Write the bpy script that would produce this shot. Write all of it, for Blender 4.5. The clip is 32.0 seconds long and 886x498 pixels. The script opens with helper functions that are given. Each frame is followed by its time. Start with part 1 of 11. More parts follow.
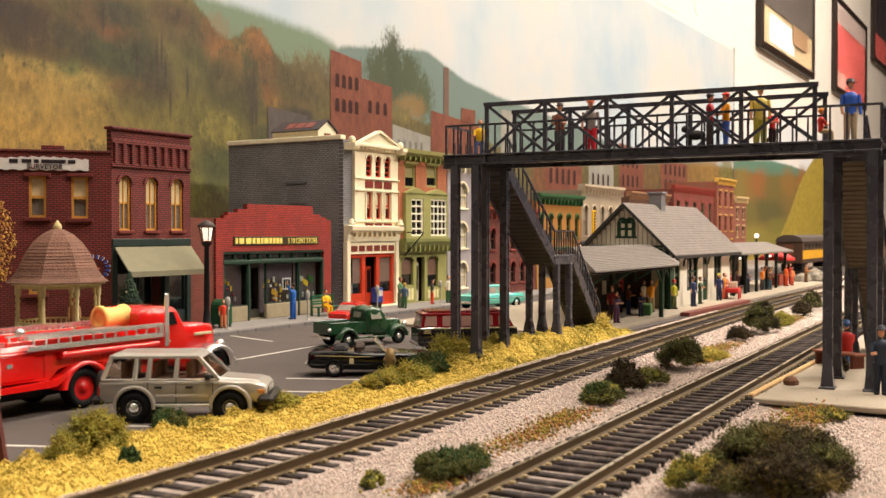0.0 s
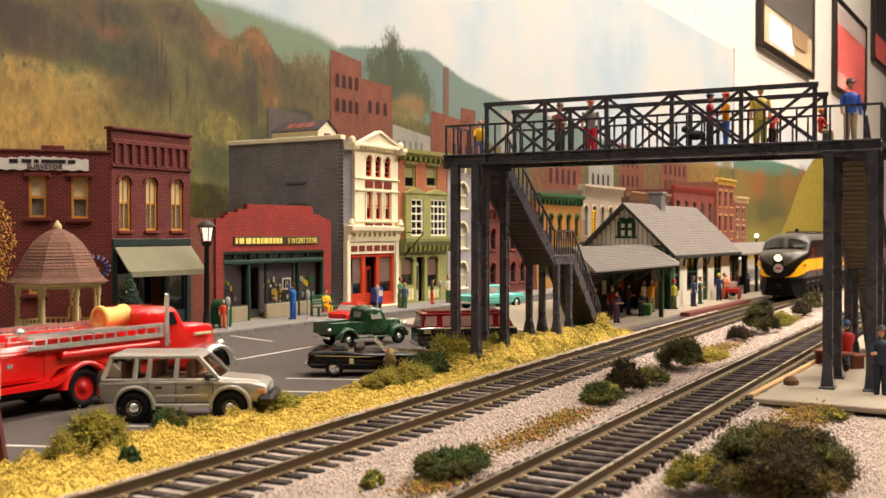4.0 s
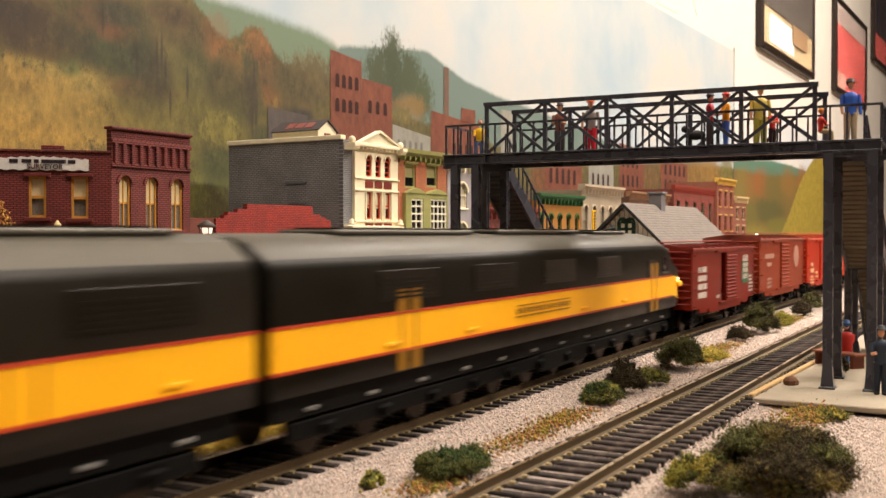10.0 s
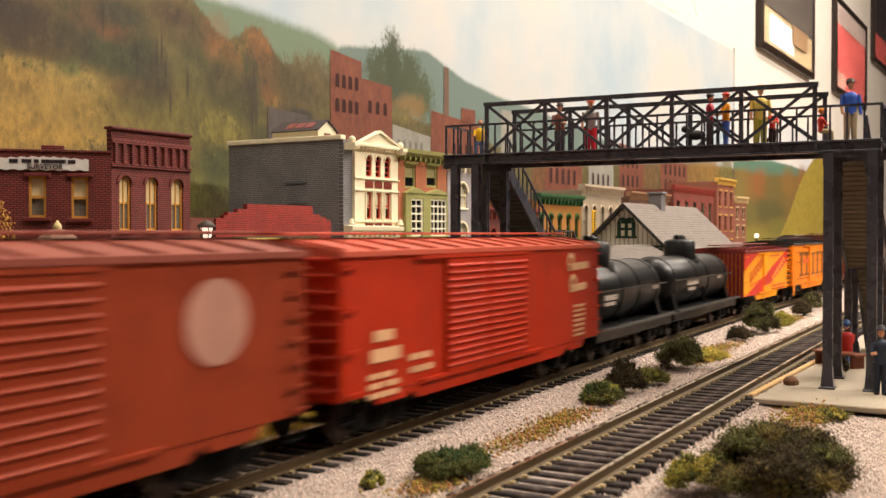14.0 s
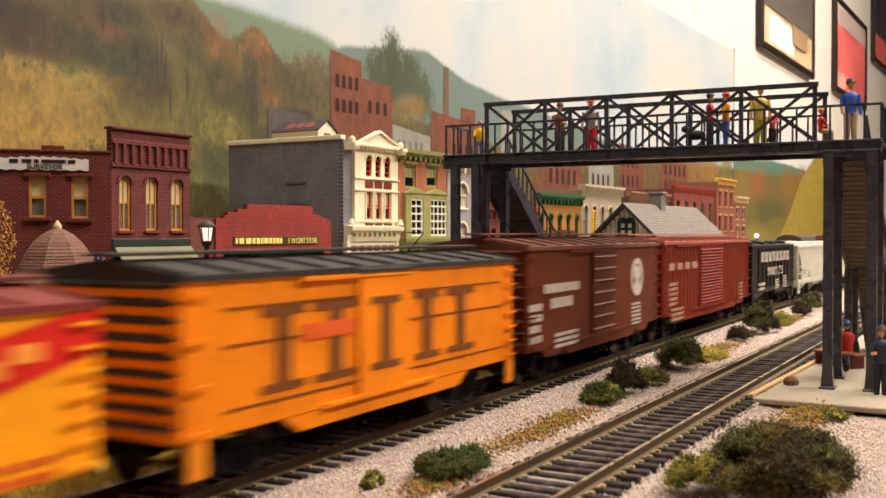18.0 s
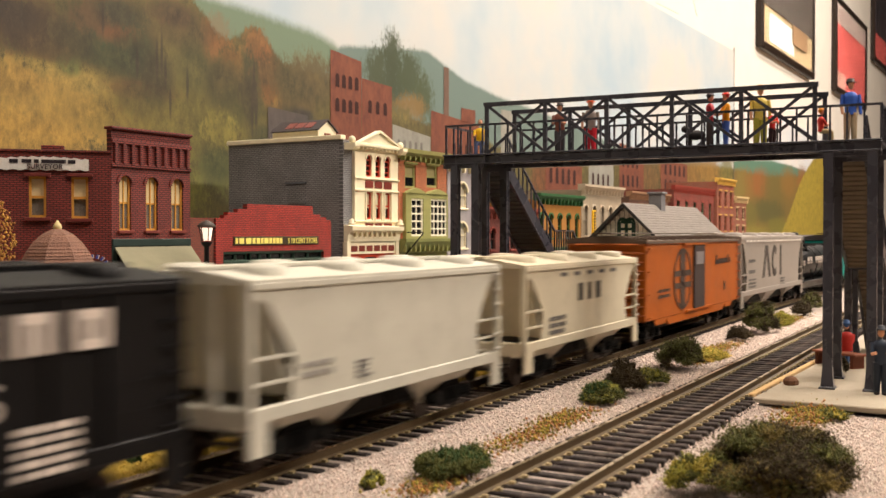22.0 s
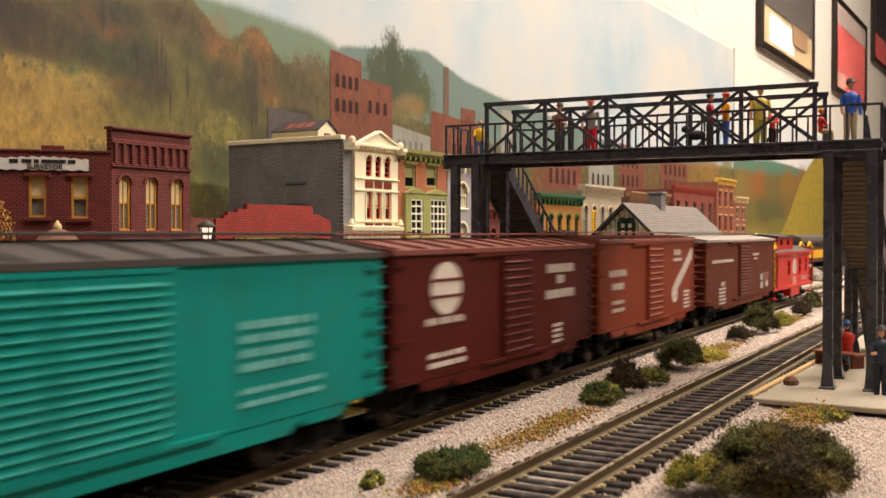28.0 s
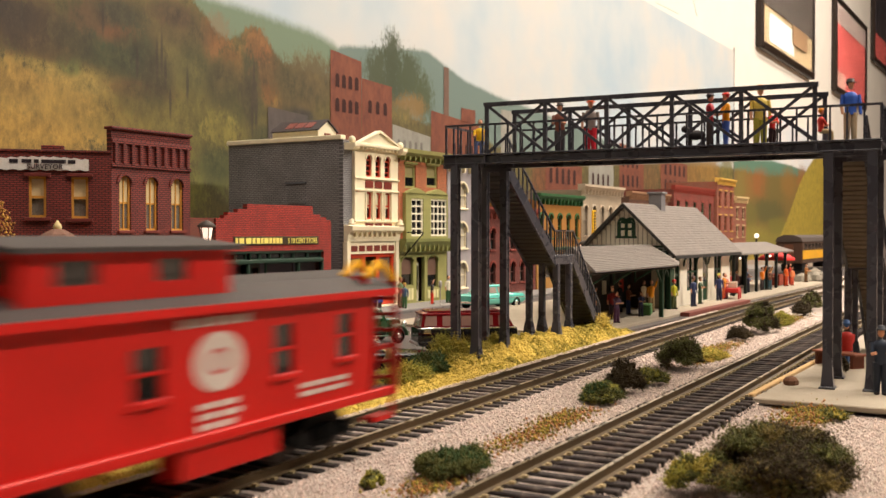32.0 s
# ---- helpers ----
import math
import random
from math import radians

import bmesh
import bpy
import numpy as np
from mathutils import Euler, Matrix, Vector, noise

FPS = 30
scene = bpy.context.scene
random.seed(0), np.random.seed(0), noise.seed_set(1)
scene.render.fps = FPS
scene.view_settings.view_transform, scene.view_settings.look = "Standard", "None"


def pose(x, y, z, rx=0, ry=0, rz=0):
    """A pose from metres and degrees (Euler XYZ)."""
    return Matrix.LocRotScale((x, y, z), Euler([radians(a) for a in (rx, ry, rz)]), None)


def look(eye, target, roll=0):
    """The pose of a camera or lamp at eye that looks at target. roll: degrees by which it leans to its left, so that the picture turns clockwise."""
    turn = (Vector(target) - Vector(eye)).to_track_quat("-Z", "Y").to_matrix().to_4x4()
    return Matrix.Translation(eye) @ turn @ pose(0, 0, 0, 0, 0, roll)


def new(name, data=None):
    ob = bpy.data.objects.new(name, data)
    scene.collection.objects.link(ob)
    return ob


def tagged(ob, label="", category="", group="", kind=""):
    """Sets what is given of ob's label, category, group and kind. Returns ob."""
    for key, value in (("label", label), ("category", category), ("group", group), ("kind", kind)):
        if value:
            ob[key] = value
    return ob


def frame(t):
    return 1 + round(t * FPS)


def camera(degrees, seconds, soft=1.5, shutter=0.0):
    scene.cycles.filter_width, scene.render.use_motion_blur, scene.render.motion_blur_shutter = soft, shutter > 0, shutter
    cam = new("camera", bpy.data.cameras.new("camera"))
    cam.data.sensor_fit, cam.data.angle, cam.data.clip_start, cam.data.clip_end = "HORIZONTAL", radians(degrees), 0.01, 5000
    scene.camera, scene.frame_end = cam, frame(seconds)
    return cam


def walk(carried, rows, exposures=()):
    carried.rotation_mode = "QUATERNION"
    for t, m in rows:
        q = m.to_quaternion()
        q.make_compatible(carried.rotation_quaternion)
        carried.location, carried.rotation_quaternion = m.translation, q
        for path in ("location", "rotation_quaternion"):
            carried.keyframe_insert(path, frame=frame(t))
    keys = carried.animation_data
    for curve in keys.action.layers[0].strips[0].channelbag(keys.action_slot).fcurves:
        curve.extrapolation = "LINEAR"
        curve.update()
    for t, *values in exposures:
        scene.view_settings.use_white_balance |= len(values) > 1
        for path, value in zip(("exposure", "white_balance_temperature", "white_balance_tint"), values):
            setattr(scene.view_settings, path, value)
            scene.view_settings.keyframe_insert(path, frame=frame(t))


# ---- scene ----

# ---------------------------------------------------------------- scale and camera
# A model railway in 1:87. Sizes below are given in metres of the full-size original and are brought to the model's true size by K.
EXPO = 0.44
LAMPS = ((-0.9, -0.02, 3), (0.15, -0.02, 10), (1.2, -0.05, 15), (2.6, -0.1, 15), (0.9, -0.95, 28), (2.2, -0.95, 36))
K = 1 / 87.0
EYE_Z = 4.4
AIM = radians(31.0)          # the street and the bridge stand square to x and y; the camera looks 31 degrees left of x
TIP = math.atan(28 / 1810.0)

cam = camera(46.85, 32.0, 1.5, 1.1)
EYE = (0.0, 0.0, EYE_Z * K)
TARGET = (math.cos(AIM) * math.cos(TIP), math.sin(AIM) * math.cos(TIP), EYE_Z * K - math.sin(TIP))
cam.data.dof.use_dof, cam.data.dof.focus_distance, cam.data.dof.aperture_fstop = True, 0.5, 50.0
walk(cam, [(0.0, look(EYE, TARGET)), (32.0, look(EYE, TARGET))], [(0.0, EXPO), (22.2, EXPO), (23.4, EXPO - 0.14), (28.0, EXPO - 0.13), (32.0, EXPO - 0.1)])

# ---------------------------------------------------------------- light
world = bpy.data.worlds.new("room_air")
scene.world = world
world.use_nodes = True
world.node_tree.nodes["Background"].inputs[0].default_value = (1.0, 0.86, 0.7, 1)
world.node_tree.nodes["Background"].inputs[1].default_value = 0.01


def ceiling_lamp(x, y, z, sx, sy, watts, colour=(1.0, 0.875, 0.75)):
    lamp = bpy.data.lights.new("ceiling_lamp", "AREA")
    lamp.shape, lamp.size, lamp.size_y, lamp.energy, lamp.color = "RECTANGLE", sx, sy, watts, colour
    ob = new("ceiling_lamp", lamp)
    ob.location = (x, y, z)
    return ob


CEIL = 1.45
for lx, ly, lw in LAMPS:
    ceiling_lamp(lx, ly, CEIL - 0.03, 0.6, 0.16, lw)


# ---------------------------------------------------------------- mesh kit
class Mesh:
    """Collects faces in full-size metres."""

    def __init__(self):
        self.v, self.f, self.m, self.s = [], [], [], []

    def add(self, verts, faces, m=0, smooth=False):
        o = len(self.v)
        self.v += [tuple(p) for p in verts]
        self.f += [tuple(i + o for i in f) for f in faces]
        self.m += [m] * len(faces)
        self.s += [smooth] * len(faces)
        return self

    def box(self, x0, y0, z0, x1, y1, z1, m=0, c=0.0):
        x0, x1 = min(x0, x1), max(x0, x1)
        y0, y1 = min(y0, y1), max(y0, y1)
        z0, z1 = min(z0, z1), max(z0, z1)
        if c <= 0:
            v = [(x0, y0, z0), (x1, y0, z0), (x1, y1, z0), (x0, y1, z0), (x0, y0, z1), (x1, y0, z1), (x1, y1, z1), (x0, y1, z1)]
            return self.add(v, [(0, 3, 2, 1), (4, 5, 6, 7), (0, 1, 5, 4), (1, 2, 6, 5), (2, 3, 7, 6), (3, 0, 4, 7)], m)
        c = min(c, (x1 - x0) * 0.45, (y1 - y0) * 0.45, (z1 - z0) * 0.45)
        rings = []
        for z, d in ((z0, c), (z0 + c, 0), (z1 - c, 0), (z1, c)):
            e = c
            rings.append([(x0 + d + (e if not d else 0), y0 + d, z), (x1 - d - (e if not d else 0), y0 + d, z), (x1 - d, y0 + d + (e if not d else 0), z),
                          (x1 - d, y1 - d - (e if not d else 0), z), (x1 - d - (e if not d else 0), y1 - d, z), (x0 + d + (e if not d else 0), y1 - d, z),
                          (x0 + d, y1 - d - (e if not d else 0), z), (x0 + d, y0 + d + (e if not d else 0), z)])
        return self.loft(rings, m, True)

    def loft(self, rings, m=0, caps=True, smooth=False, closed=True):
        n = len(rings[0])
        v = [p for r in rings for p in r]
        f = []
        for i in range(len(rings) - 1):
            for j in range(n if closed else n - 1):
                a, b = i * n + j, i * n + (j + 1) % n
                f.append((a, b, b + n, a + n))
        self.add(v, f, m, smooth)
        if caps:
            self.add(rings[0], [tuple(reversed(range(n)))], m)
            self.add(rings[-1], [tuple(range(n))], m)
        return self

    def cyl(self, p, q, r0, r1=None, n=10, m=0, caps=True, smooth=True):
        r1 = r0 if r1 is None else r1
        p, q = Vector(p), Vector(q)
        d = (q - p).normalized()
        a = d.orthogonal().normalized()
        b = d.cross(a)
        ring = [(math.cos(2 * math.pi * i / n), math.sin(2 * math.pi * i / n)) for i in range(n)]
        rings = [[tuple(o + a * (r * x) + b * (r * y)) for x, y in ring] for o, r in ((p, r0), (q, r1))]
        return self.loft(rings, m, caps, smooth)

    def spin(self, cx, cy, prof, n=12, m=0, smooth=True, axis="z"):
        """prof: (radius, height) from below upwards."""
        rings = []
        for r, h in prof:
            ring = []
            for i in range(n):
                x, y = r * math.cos(2 * math.pi * i / n), r * math.sin(2 * math.pi * i / n)
                ring.append((cx + x, cy + y, h) if axis == "z" else (cx + x, h, cy + y) if axis == "y" else (h, cx + x, cy + y))
            rings.append(ring)
        return self.loft(rings, m, True, smooth)

    def prism(self, pts, axis, a, b, m=0, smooth=False):
        """A flat outline drawn out from a to b along an axis: x takes (y, z), y takes (x, z), z takes (x, y)."""
        put = {"x": lambda p, h: (h, p[0], p[1]), "y": lambda p, h: (p[0], h, p[1]), "z": lambda p, h: (p[0], p[1], h)}[axis]
        return self.loft([[put(p, a) for p in pts], [put(p, b) for p in pts]], m, True, smooth)

    def ball(self, c, r, n=10, k=6, m=0, smooth=True):
        rx, ry, rz = r if isinstance(r, (tuple, list)) else (r, r, r)
        rings = []
        for i in range(k + 1):
            t = -math.pi / 2 + math.pi * (0.04 + 0.92 * i / k)
            rings.append([(c[0] + rx * math.cos(t) * math.cos(2 * math.pi * j / n), c[1] + ry * math.cos(t) * math.sin(2 * math.pi * j / n), c[2] + rz * math.sin(t)) for j in range(n)])
        return self.loft(rings, m, True, smooth)

    def bar(self, p, q, w, h=None, m=0):
        """A square bar from p to q."""
        h = h or w
        p, q = Vector(p), Vector(q)
        d = (q - p).normalized()
        side = d.cross(Vector((0, 0, 1)))
        side = Vector((1, 0, 0)) if side.length < 1e-4 else side.normalized()
        up = side.cross(d)
        rings = [[tuple(o + side * (w / 2 * x) + up * (h / 2 * y)) for x, y in ((-1, -1), (1, -1), (1, 1), (-1, 1))] for o in (p, q)]
        return self.loft(rings, m)

    def wall(self, x0, x1, z0, z1, y0, y1, holes=(), m=0):
        """A wall along x, y0 to y1 thick, with square openings (x0, x1, z0, z1) right through it."""
        xs = sorted({x0, x1, *[min(max(h[i], x0), x1) for h in holes for i in (0, 1)]})
        zs = sorted({z0, z1, *[min(max(h[i], z0), z1) for h in holes for i in (2, 3)]})

        def solid(i, j):
            if i < 0 or j < 0 or i >= len(xs) - 1 or j >= len(zs) - 1:
                return False
            cx, cz = (xs[i] + xs[i + 1]) / 2, (zs[j] + zs[j + 1]) / 2
            return not any(h[0] < cx < h[1] and h[2] < cz < h[3] for h in holes)

        for i in range(len(xs) - 1):
            for j in range(len(zs) - 1):
                if not solid(i, j):
                    continue
                a, b, c, d = xs[i], xs[i + 1], zs[j], zs[j + 1]
                self.add([(a, y0, c), (b, y0, c), (b, y0, d), (a, y0, d)], [(0, 1, 2, 3)], m)
                self.add([(a, y1, c), (b, y1, c), (b, y1, d), (a, y1, d)], [(3, 2, 1, 0)], m)
                for ok, quad in ((solid(i - 1, j), [(a, y1, c), (a, y0, c), (a, y0, d), (a, y1, d)]), (solid(i + 1, j), [(b, y0, c), (b, y1, c), (b, y1, d), (b, y0, d)]),
                                 (solid(i, j - 1), [(a, y1, c), (b, y1, c), (b, y0, c), (a, y0, c)]), (solid(i, j + 1), [(a, y0, d), (b, y0, d), (b, y1, d), (a, y1, d)])):
                    if not ok:
                        self.add(quad, [(0, 1, 2, 3)], m)
        return self

    def moved(self, x=0, y=0, z=0, rz=0, sx=1, sy=1, sz=1):
        c, s = math.cos(radians(rz)), math.sin(radians(rz))
        self.v = [(x + c * px * sx - s * py * sy, y + s * px * sx + c * py * sy, z + pz * sz) for px, py, pz in self.v]
        return self

    def data(self, name, mats):
        me = bpy.data.meshes.new(name)
        me.from_pydata([(x * K, y * K, z * K) for x, y, z in self.v], [], self.f)
        for mt in mats:
            me.materials.append(mt)
        me.polygons.foreach_set("material_index", self.m)
        me.polygons.foreach_set("use_smooth", self.s)
        if len(self.f) < 6000:
            bm = bmesh.new()
            bm.from_mesh(me)
            bmesh.ops.recalc_face_normals(bm, faces=bm.faces)
            bm.to_mesh(me)
            bm.free()
        me.update()
        return me


def thing(name, x, y, z, rz=0, label="", category="", group="", kind=""):
    """An empty at a thing's base, in full-size metres; its parts hang under it."""
    ob = new(name)
    ob.empty_display_size = 0.01
    ob.matrix_basis = Matrix.Translation((x * K, y * K, z * K)) @ Matrix.Rotation(radians(rz), 4, "Z")
    return tagged(ob, label, category, group, kind)


def part(name, mesh, material, parent=None, label="", at=None, rz=0):
    """Links a Mesh as one object under a thing or under a part."""
    mats = material if isinstance(material, (list, tuple)) else [material]
    ob = new(name, mesh if isinstance(mesh, bpy.types.Mesh) else mesh.data(name, mats))
    ob.parent = parent
    if at:
        ob.matrix_basis = Matrix.Translation((at[0] * K, at[1] * K, at[2] * K)) @ Matrix.Rotation(radians(rz), 4, "Z")
    if label:
        ob["label"] = label
    return ob


def single(name, mesh, material, label, category, group="", kind="", at=(0, 0, 0), rz=0):
    """A thing that is one mesh."""
    return tagged(part(name, mesh, material, None, "", at, rz), label, category, group, kind)


# ---------------------------------------------------------------- materials
def lin(r, g, b):
    """From 0..255 display values to a base colour."""
    return tuple(((c / 255) / 12.92 if c / 255 <= 0.04045 else ((c / 255 + 0.055) / 1.055) ** 2.4) for c in (r, g, b)) + (1.0,)


def shade(c, k):
    return (min(1, c[0] * k), min(1, c[1] * k), min(1, c[2] * k), 1.0)


def node(nt, kind, **sets):
    n = nt.nodes.new(kind)
    for key, value in sets.items():
        n.inputs[key.replace("_", " ")].default_value = value
    return n


def mix(nt, fac, a, b, how="MIX"):
    n = nt.nodes.new("ShaderNodeMix")
    n.data_type, n.blend_type = "RGBA", how
    for sock, val in ((n.inputs[0], fac), (n.inputs[6], a), (n.inputs[7], b)):
        if isinstance(val, bpy.types.NodeSocket):
            nt.links.new(val, sock)
        else:
            sock.default_value = val
    return n.outputs[2]


def noise_tex(nt, co, size, detail=4.0, rough=0.6):
    n = node(nt, "ShaderNodeTexNoise", Scale=1.0 / (size * K), Detail=detail, Roughness=rough)
    nt.links.new(co, n.inputs["Vector"])
    return n.outputs["Fac"]


def ramp(nt, fac, stops):
    n = nt.nodes.new("ShaderNodeValToRGB")
    nt.links.new(fac, n.inputs[0])
    els = n.color_ramp.elements
    while len(els) < len(stops):
        els.new(0.5)
    for e, (p, c) in zip(els, stops):
        e.position, e.color = p, c
    return n.outputs[0]


def mat(name, colour, rough=0.55, metal=0.0, var=0.16, size=0.9, fine=0.07, bump=0.15, dirt=None, dirt_amount=0.0, random_tint=0.0, coat=0.0, island=0.0, spec=0.3):
    """A painted, plastic or natural surface: colour that varies at two scales, fine relief, dust in patches."""
    m = bpy.data.materials.new(name)
    m.use_nodes = True
    nt = m.node_tree
    bs = nt.nodes["Principled BSDF"]
    co = nt.nodes.new("ShaderNodeTexCoord").outputs["Object"]
    big, small = noise_tex(nt, co, size), noise_tex(nt, co, fine, 3.0)
    c = ramp(nt, big, [(0.3, shade(colour, 1 - var)), (0.7, shade(colour, 1 + var))])
    c = mix(nt, 0.5 * min(1, var * 3), c, ramp(nt, small, [(0.3, shade(colour, 1 - var * 1.2)), (0.7, shade(colour, 1 + var * 1.2))]))
    if dirt_amount:
        c = mix(nt, ramp(nt, noise_tex(nt, co, size * 0.6, 6.0, 0.7), [(0.5, (0, 0, 0, 1)), (0.75, (dirt_amount,) * 3 + (1,))]), c, dirt)
    for amount, kind, out in ((random_tint, "ShaderNodeObjectInfo", "Random"), (island, "ShaderNodeNewGeometry", "Random Per Island")):
        if amount:
            rnd = nt.nodes.new(kind).outputs[out]
            c = mix(nt, 1.0, c, ramp(nt, rnd, [(0.0, (1 - amount,) * 3 + (1,)), (1.0, (1 + amount, 1 + amount * 0.9, 1 + amount * 0.8, 1))]), "MULTIPLY")
    nt.links.new(c, bs.inputs["Base Color"])
    r = nt.nodes.new("ShaderNodeMapRange")
    r.inputs["To Min"].default_value, r.inputs["To Max"].default_value = max(0.02, rough - 0.1), min(1, rough + 0.1)
    nt.links.new(big, r.inputs["Value"])
    nt.links.new(r.outputs[0], bs.inputs["Roughness"])
    bs.inputs["Metallic"].default_value = metal
    bs.inputs["Coat Weight"].default_value = coat
    bs.inputs["Specular IOR Level"].default_value = 0.5 if coat or rough < 0.35 else spec
    if bump:
        b = node(nt, "ShaderNodeBump", Strength=bump, Distance=fine * K * 0.6)
        nt.links.new(small, b.inputs["Height"])
        nt.links.new(b.outputs[0], bs.inputs["Normal"])
    return m


def brick_mat(name, colour, mortar, along="x", w=0.27, h=0.095, var=0.14, depth=0.9):
    """Moulded brickwork in courses, along x or y of the wall's own space."""
    m = bpy.data.materials.new(name)
    m.use_nodes = True
    nt = m.node_tree
    bs = nt.nodes["Principled BSDF"]
    tc = nt.nodes.new("ShaderNodeTexCoord").outputs["Object"]
    sep, com = nt.nodes.new("ShaderNodeSeparateXYZ"), nt.nodes.new("ShaderNodeCombineXYZ")
    nt.links.new(tc, sep.inputs[0])
    nt.links.new(sep.outputs[0 if along == "x" else 1], com.inputs[0])
    nt.links.new(sep.outputs[2], com.inputs[1])
    br = node(nt, "ShaderNodeTexBrick", Scale=1.0, Mortar_Size=0.022 * K, Mortar_Smooth=0.1, Bias=0.0, Brick_Width=w * K, Row_Height=h * K)
    br.inputs["Color1"].default_value, br.inputs["Color2"].default_value, br.inputs["Mortar"].default_value = shade(colour, 1 - var), shade(colour, 1 + var), mortar
    nt.links.new(com.outputs[0], br.inputs["Vector"])
    big = noise_tex(nt, tc, 1.6, 5.0)
    c = mix(nt, 1.0, br.outputs["Color"], ramp(nt, big, [(0.3, (0.78, 0.76, 0.74, 1)), (0.7, (1.12, 1.1, 1.08, 1))]), "MULTIPLY")
    nt.links.new(c, bs.inputs["Base Color"])
    bs.inputs["Roughness"].default_value = 0.72
    b = node(nt, "ShaderNodeBump", Strength=depth, Distance=0.03 * K)
    b.invert = True
    nt.links.new(br.outputs["Fac"], b.inputs["Height"])
    nt.links.new(b.outputs[0], bs.inputs["Normal"])
    return m


def glass_mat(name, tint=(0.85, 0.88, 0.88, 1), rough=0.04):
    m = bpy.data.materials.new(name)
    m.use_nodes = True
    bs = m.node_tree.nodes["Principled BSDF"]
    bs.inputs["Base Color"].default_value = tint
    bs.inputs["Transmission Weight"].default_value = 1.0
    bs.inputs["IOR"].default_value = 1.15
    bs.inputs["Roughness"].default_value = rough
    return m


def glow_mat(name, colour, power):
    m = bpy.data.materials.new(name)
    m.use_nodes = True
    bs = m.node_tree.nodes["Principled BSDF"]
    bs.inputs["Base Color"].default_value = colour
    bs.inputs["Emission Color"].default_value = colour
    bs.inputs["Emission Strength"].default_value = power
    return m


_paint = {}


def paint(r, g, b, rough=0.5, **more):
    """A paint or plastic by its colour; one material for each."""
    key = (r, g, b, rough, tuple(sorted(more.items())))
    if key not in _paint:
        _paint[key] = mat("paint_%d_%d_%d" % (r, g, b), lin(r, g, b), rough, **more)
    return _paint[key]


GLASS = glass_mat("clear_pane")
DARK_GLASS = mat("dark_pane", lin(22, 24, 26), 0.12, var=0.2, bump=0.0, coat=0.5)
BLACK = paint(20, 20, 21, 0.5)
IRON = mat("bridge_grey_paint", lin(60, 61, 70), 0.28, var=0.12, size=0.8, bump=0.08)
CHROME = mat("chrome", lin(236, 236, 234), 0.18, 0.8, var=0.05, bump=0.0)
RUBBER = mat("tyre_rubber", lin(16, 15, 15), 0.75, bump=0.3, spec=0.15)
SKIN = paint(205, 150, 118, 0.6)
CREAM = mat("cream_paint", lin(232, 221, 190), 0.55, var=0.07, bump=0.1)
CONCRETE = mat("platform_concrete", lin(156, 145, 128), 0.85, var=0.12, size=1.6, fine=0.1, bump=0.3, dirt=lin(130, 118, 100), dirt_amount=0.35)


# ---------------------------------------------------------------- the line of the rails
LINE = [(-420, -9.2), (0, 12.64), (10, 13.19), (20, 13.77), (30, 14.35), (40, 14.9), (50, 15.37), (60, 15.72), (70, 15.9), (80, 15.95), (92, 16.2), (105, 17.1), (117, 18.3)]
BACK_R = 34.0


def line_table():
    """Points along the main track every half metre of way, with its heading; s = 0 abreast of the camera."""
    us = np.concatenate([np.linspace(-420, 0, 841), np.linspace(0, 117, 1171)[1:]])
    xs, ys = np.array([p[0] for p in LINE], float), np.array([p[1] for p in LINE], float)
    vs = np.interp(us, xs, ys)
    kernel = np.ones(81) / 81
    inner = us > 0
    sm = np.convolve(np.pad(vs[inner], 40, mode="reflect", reflect_type="odd"), kernel, "valid")
    vs[inner] = sm
    pts = list(zip(us, vs))
    hd = math.atan2(pts[-1][1] - pts[-30][1], pts[-1][0] - pts[-30][0])
    x, y = pts[-1]
    while hd > -math.pi:                      # the far curve, out of sight to the right
        hd -= 0.5 / BACK_R
        x, y = x + 0.5 * math.cos(hd), y + 0.5 * math.sin(hd)
        pts.append((x, y))
    for _ in range(620):
        x, y = x - 0.5, y
        pts.append((x, y))
    p = np.array(pts)
    d = np.sqrt((np.diff(p, axis=0) ** 2).sum(1))
    s = np.concatenate([[0], np.cumsum(d)])
    s -= np.interp(0, us, s[:len(us)])
    return s, p


LS, LP = line_table()


def on_line(s, off=0.0):
    """Place and heading at the way s of the main track; off metres to the camera's side."""
    x, y = np.interp(s, LS, LP[:, 0]), np.interp(s, LS, LP[:, 1])
    x0, y0 = np.interp(s - 1.5, LS, LP[:, 0]), np.interp(s - 1.5, LS, LP[:, 1])
    x1, y1 = np.interp(s + 1.5, LS, LP[:, 0]), np.interp(s + 1.5, LS, LP[:, 1])
    h = math.atan2(y1 - y0, x1 - x0)
    return x + math.sin(h) * off, y - math.cos(h) * off, h


def near_line(x):
    """The second track."""
    return 7.35 + 0.0375 * x - 0.00012 * max(0, x - 20) ** 2


# ---------------------------------------------------------------- ground
def gravel_mat():
    m = mat("ballast_bed", lin(164, 151, 141), 0.9, var=0.22, size=0.5, fine=0.09, bump=0.9, dirt=lin(120, 104, 92), dirt_amount=0.3)
    return m


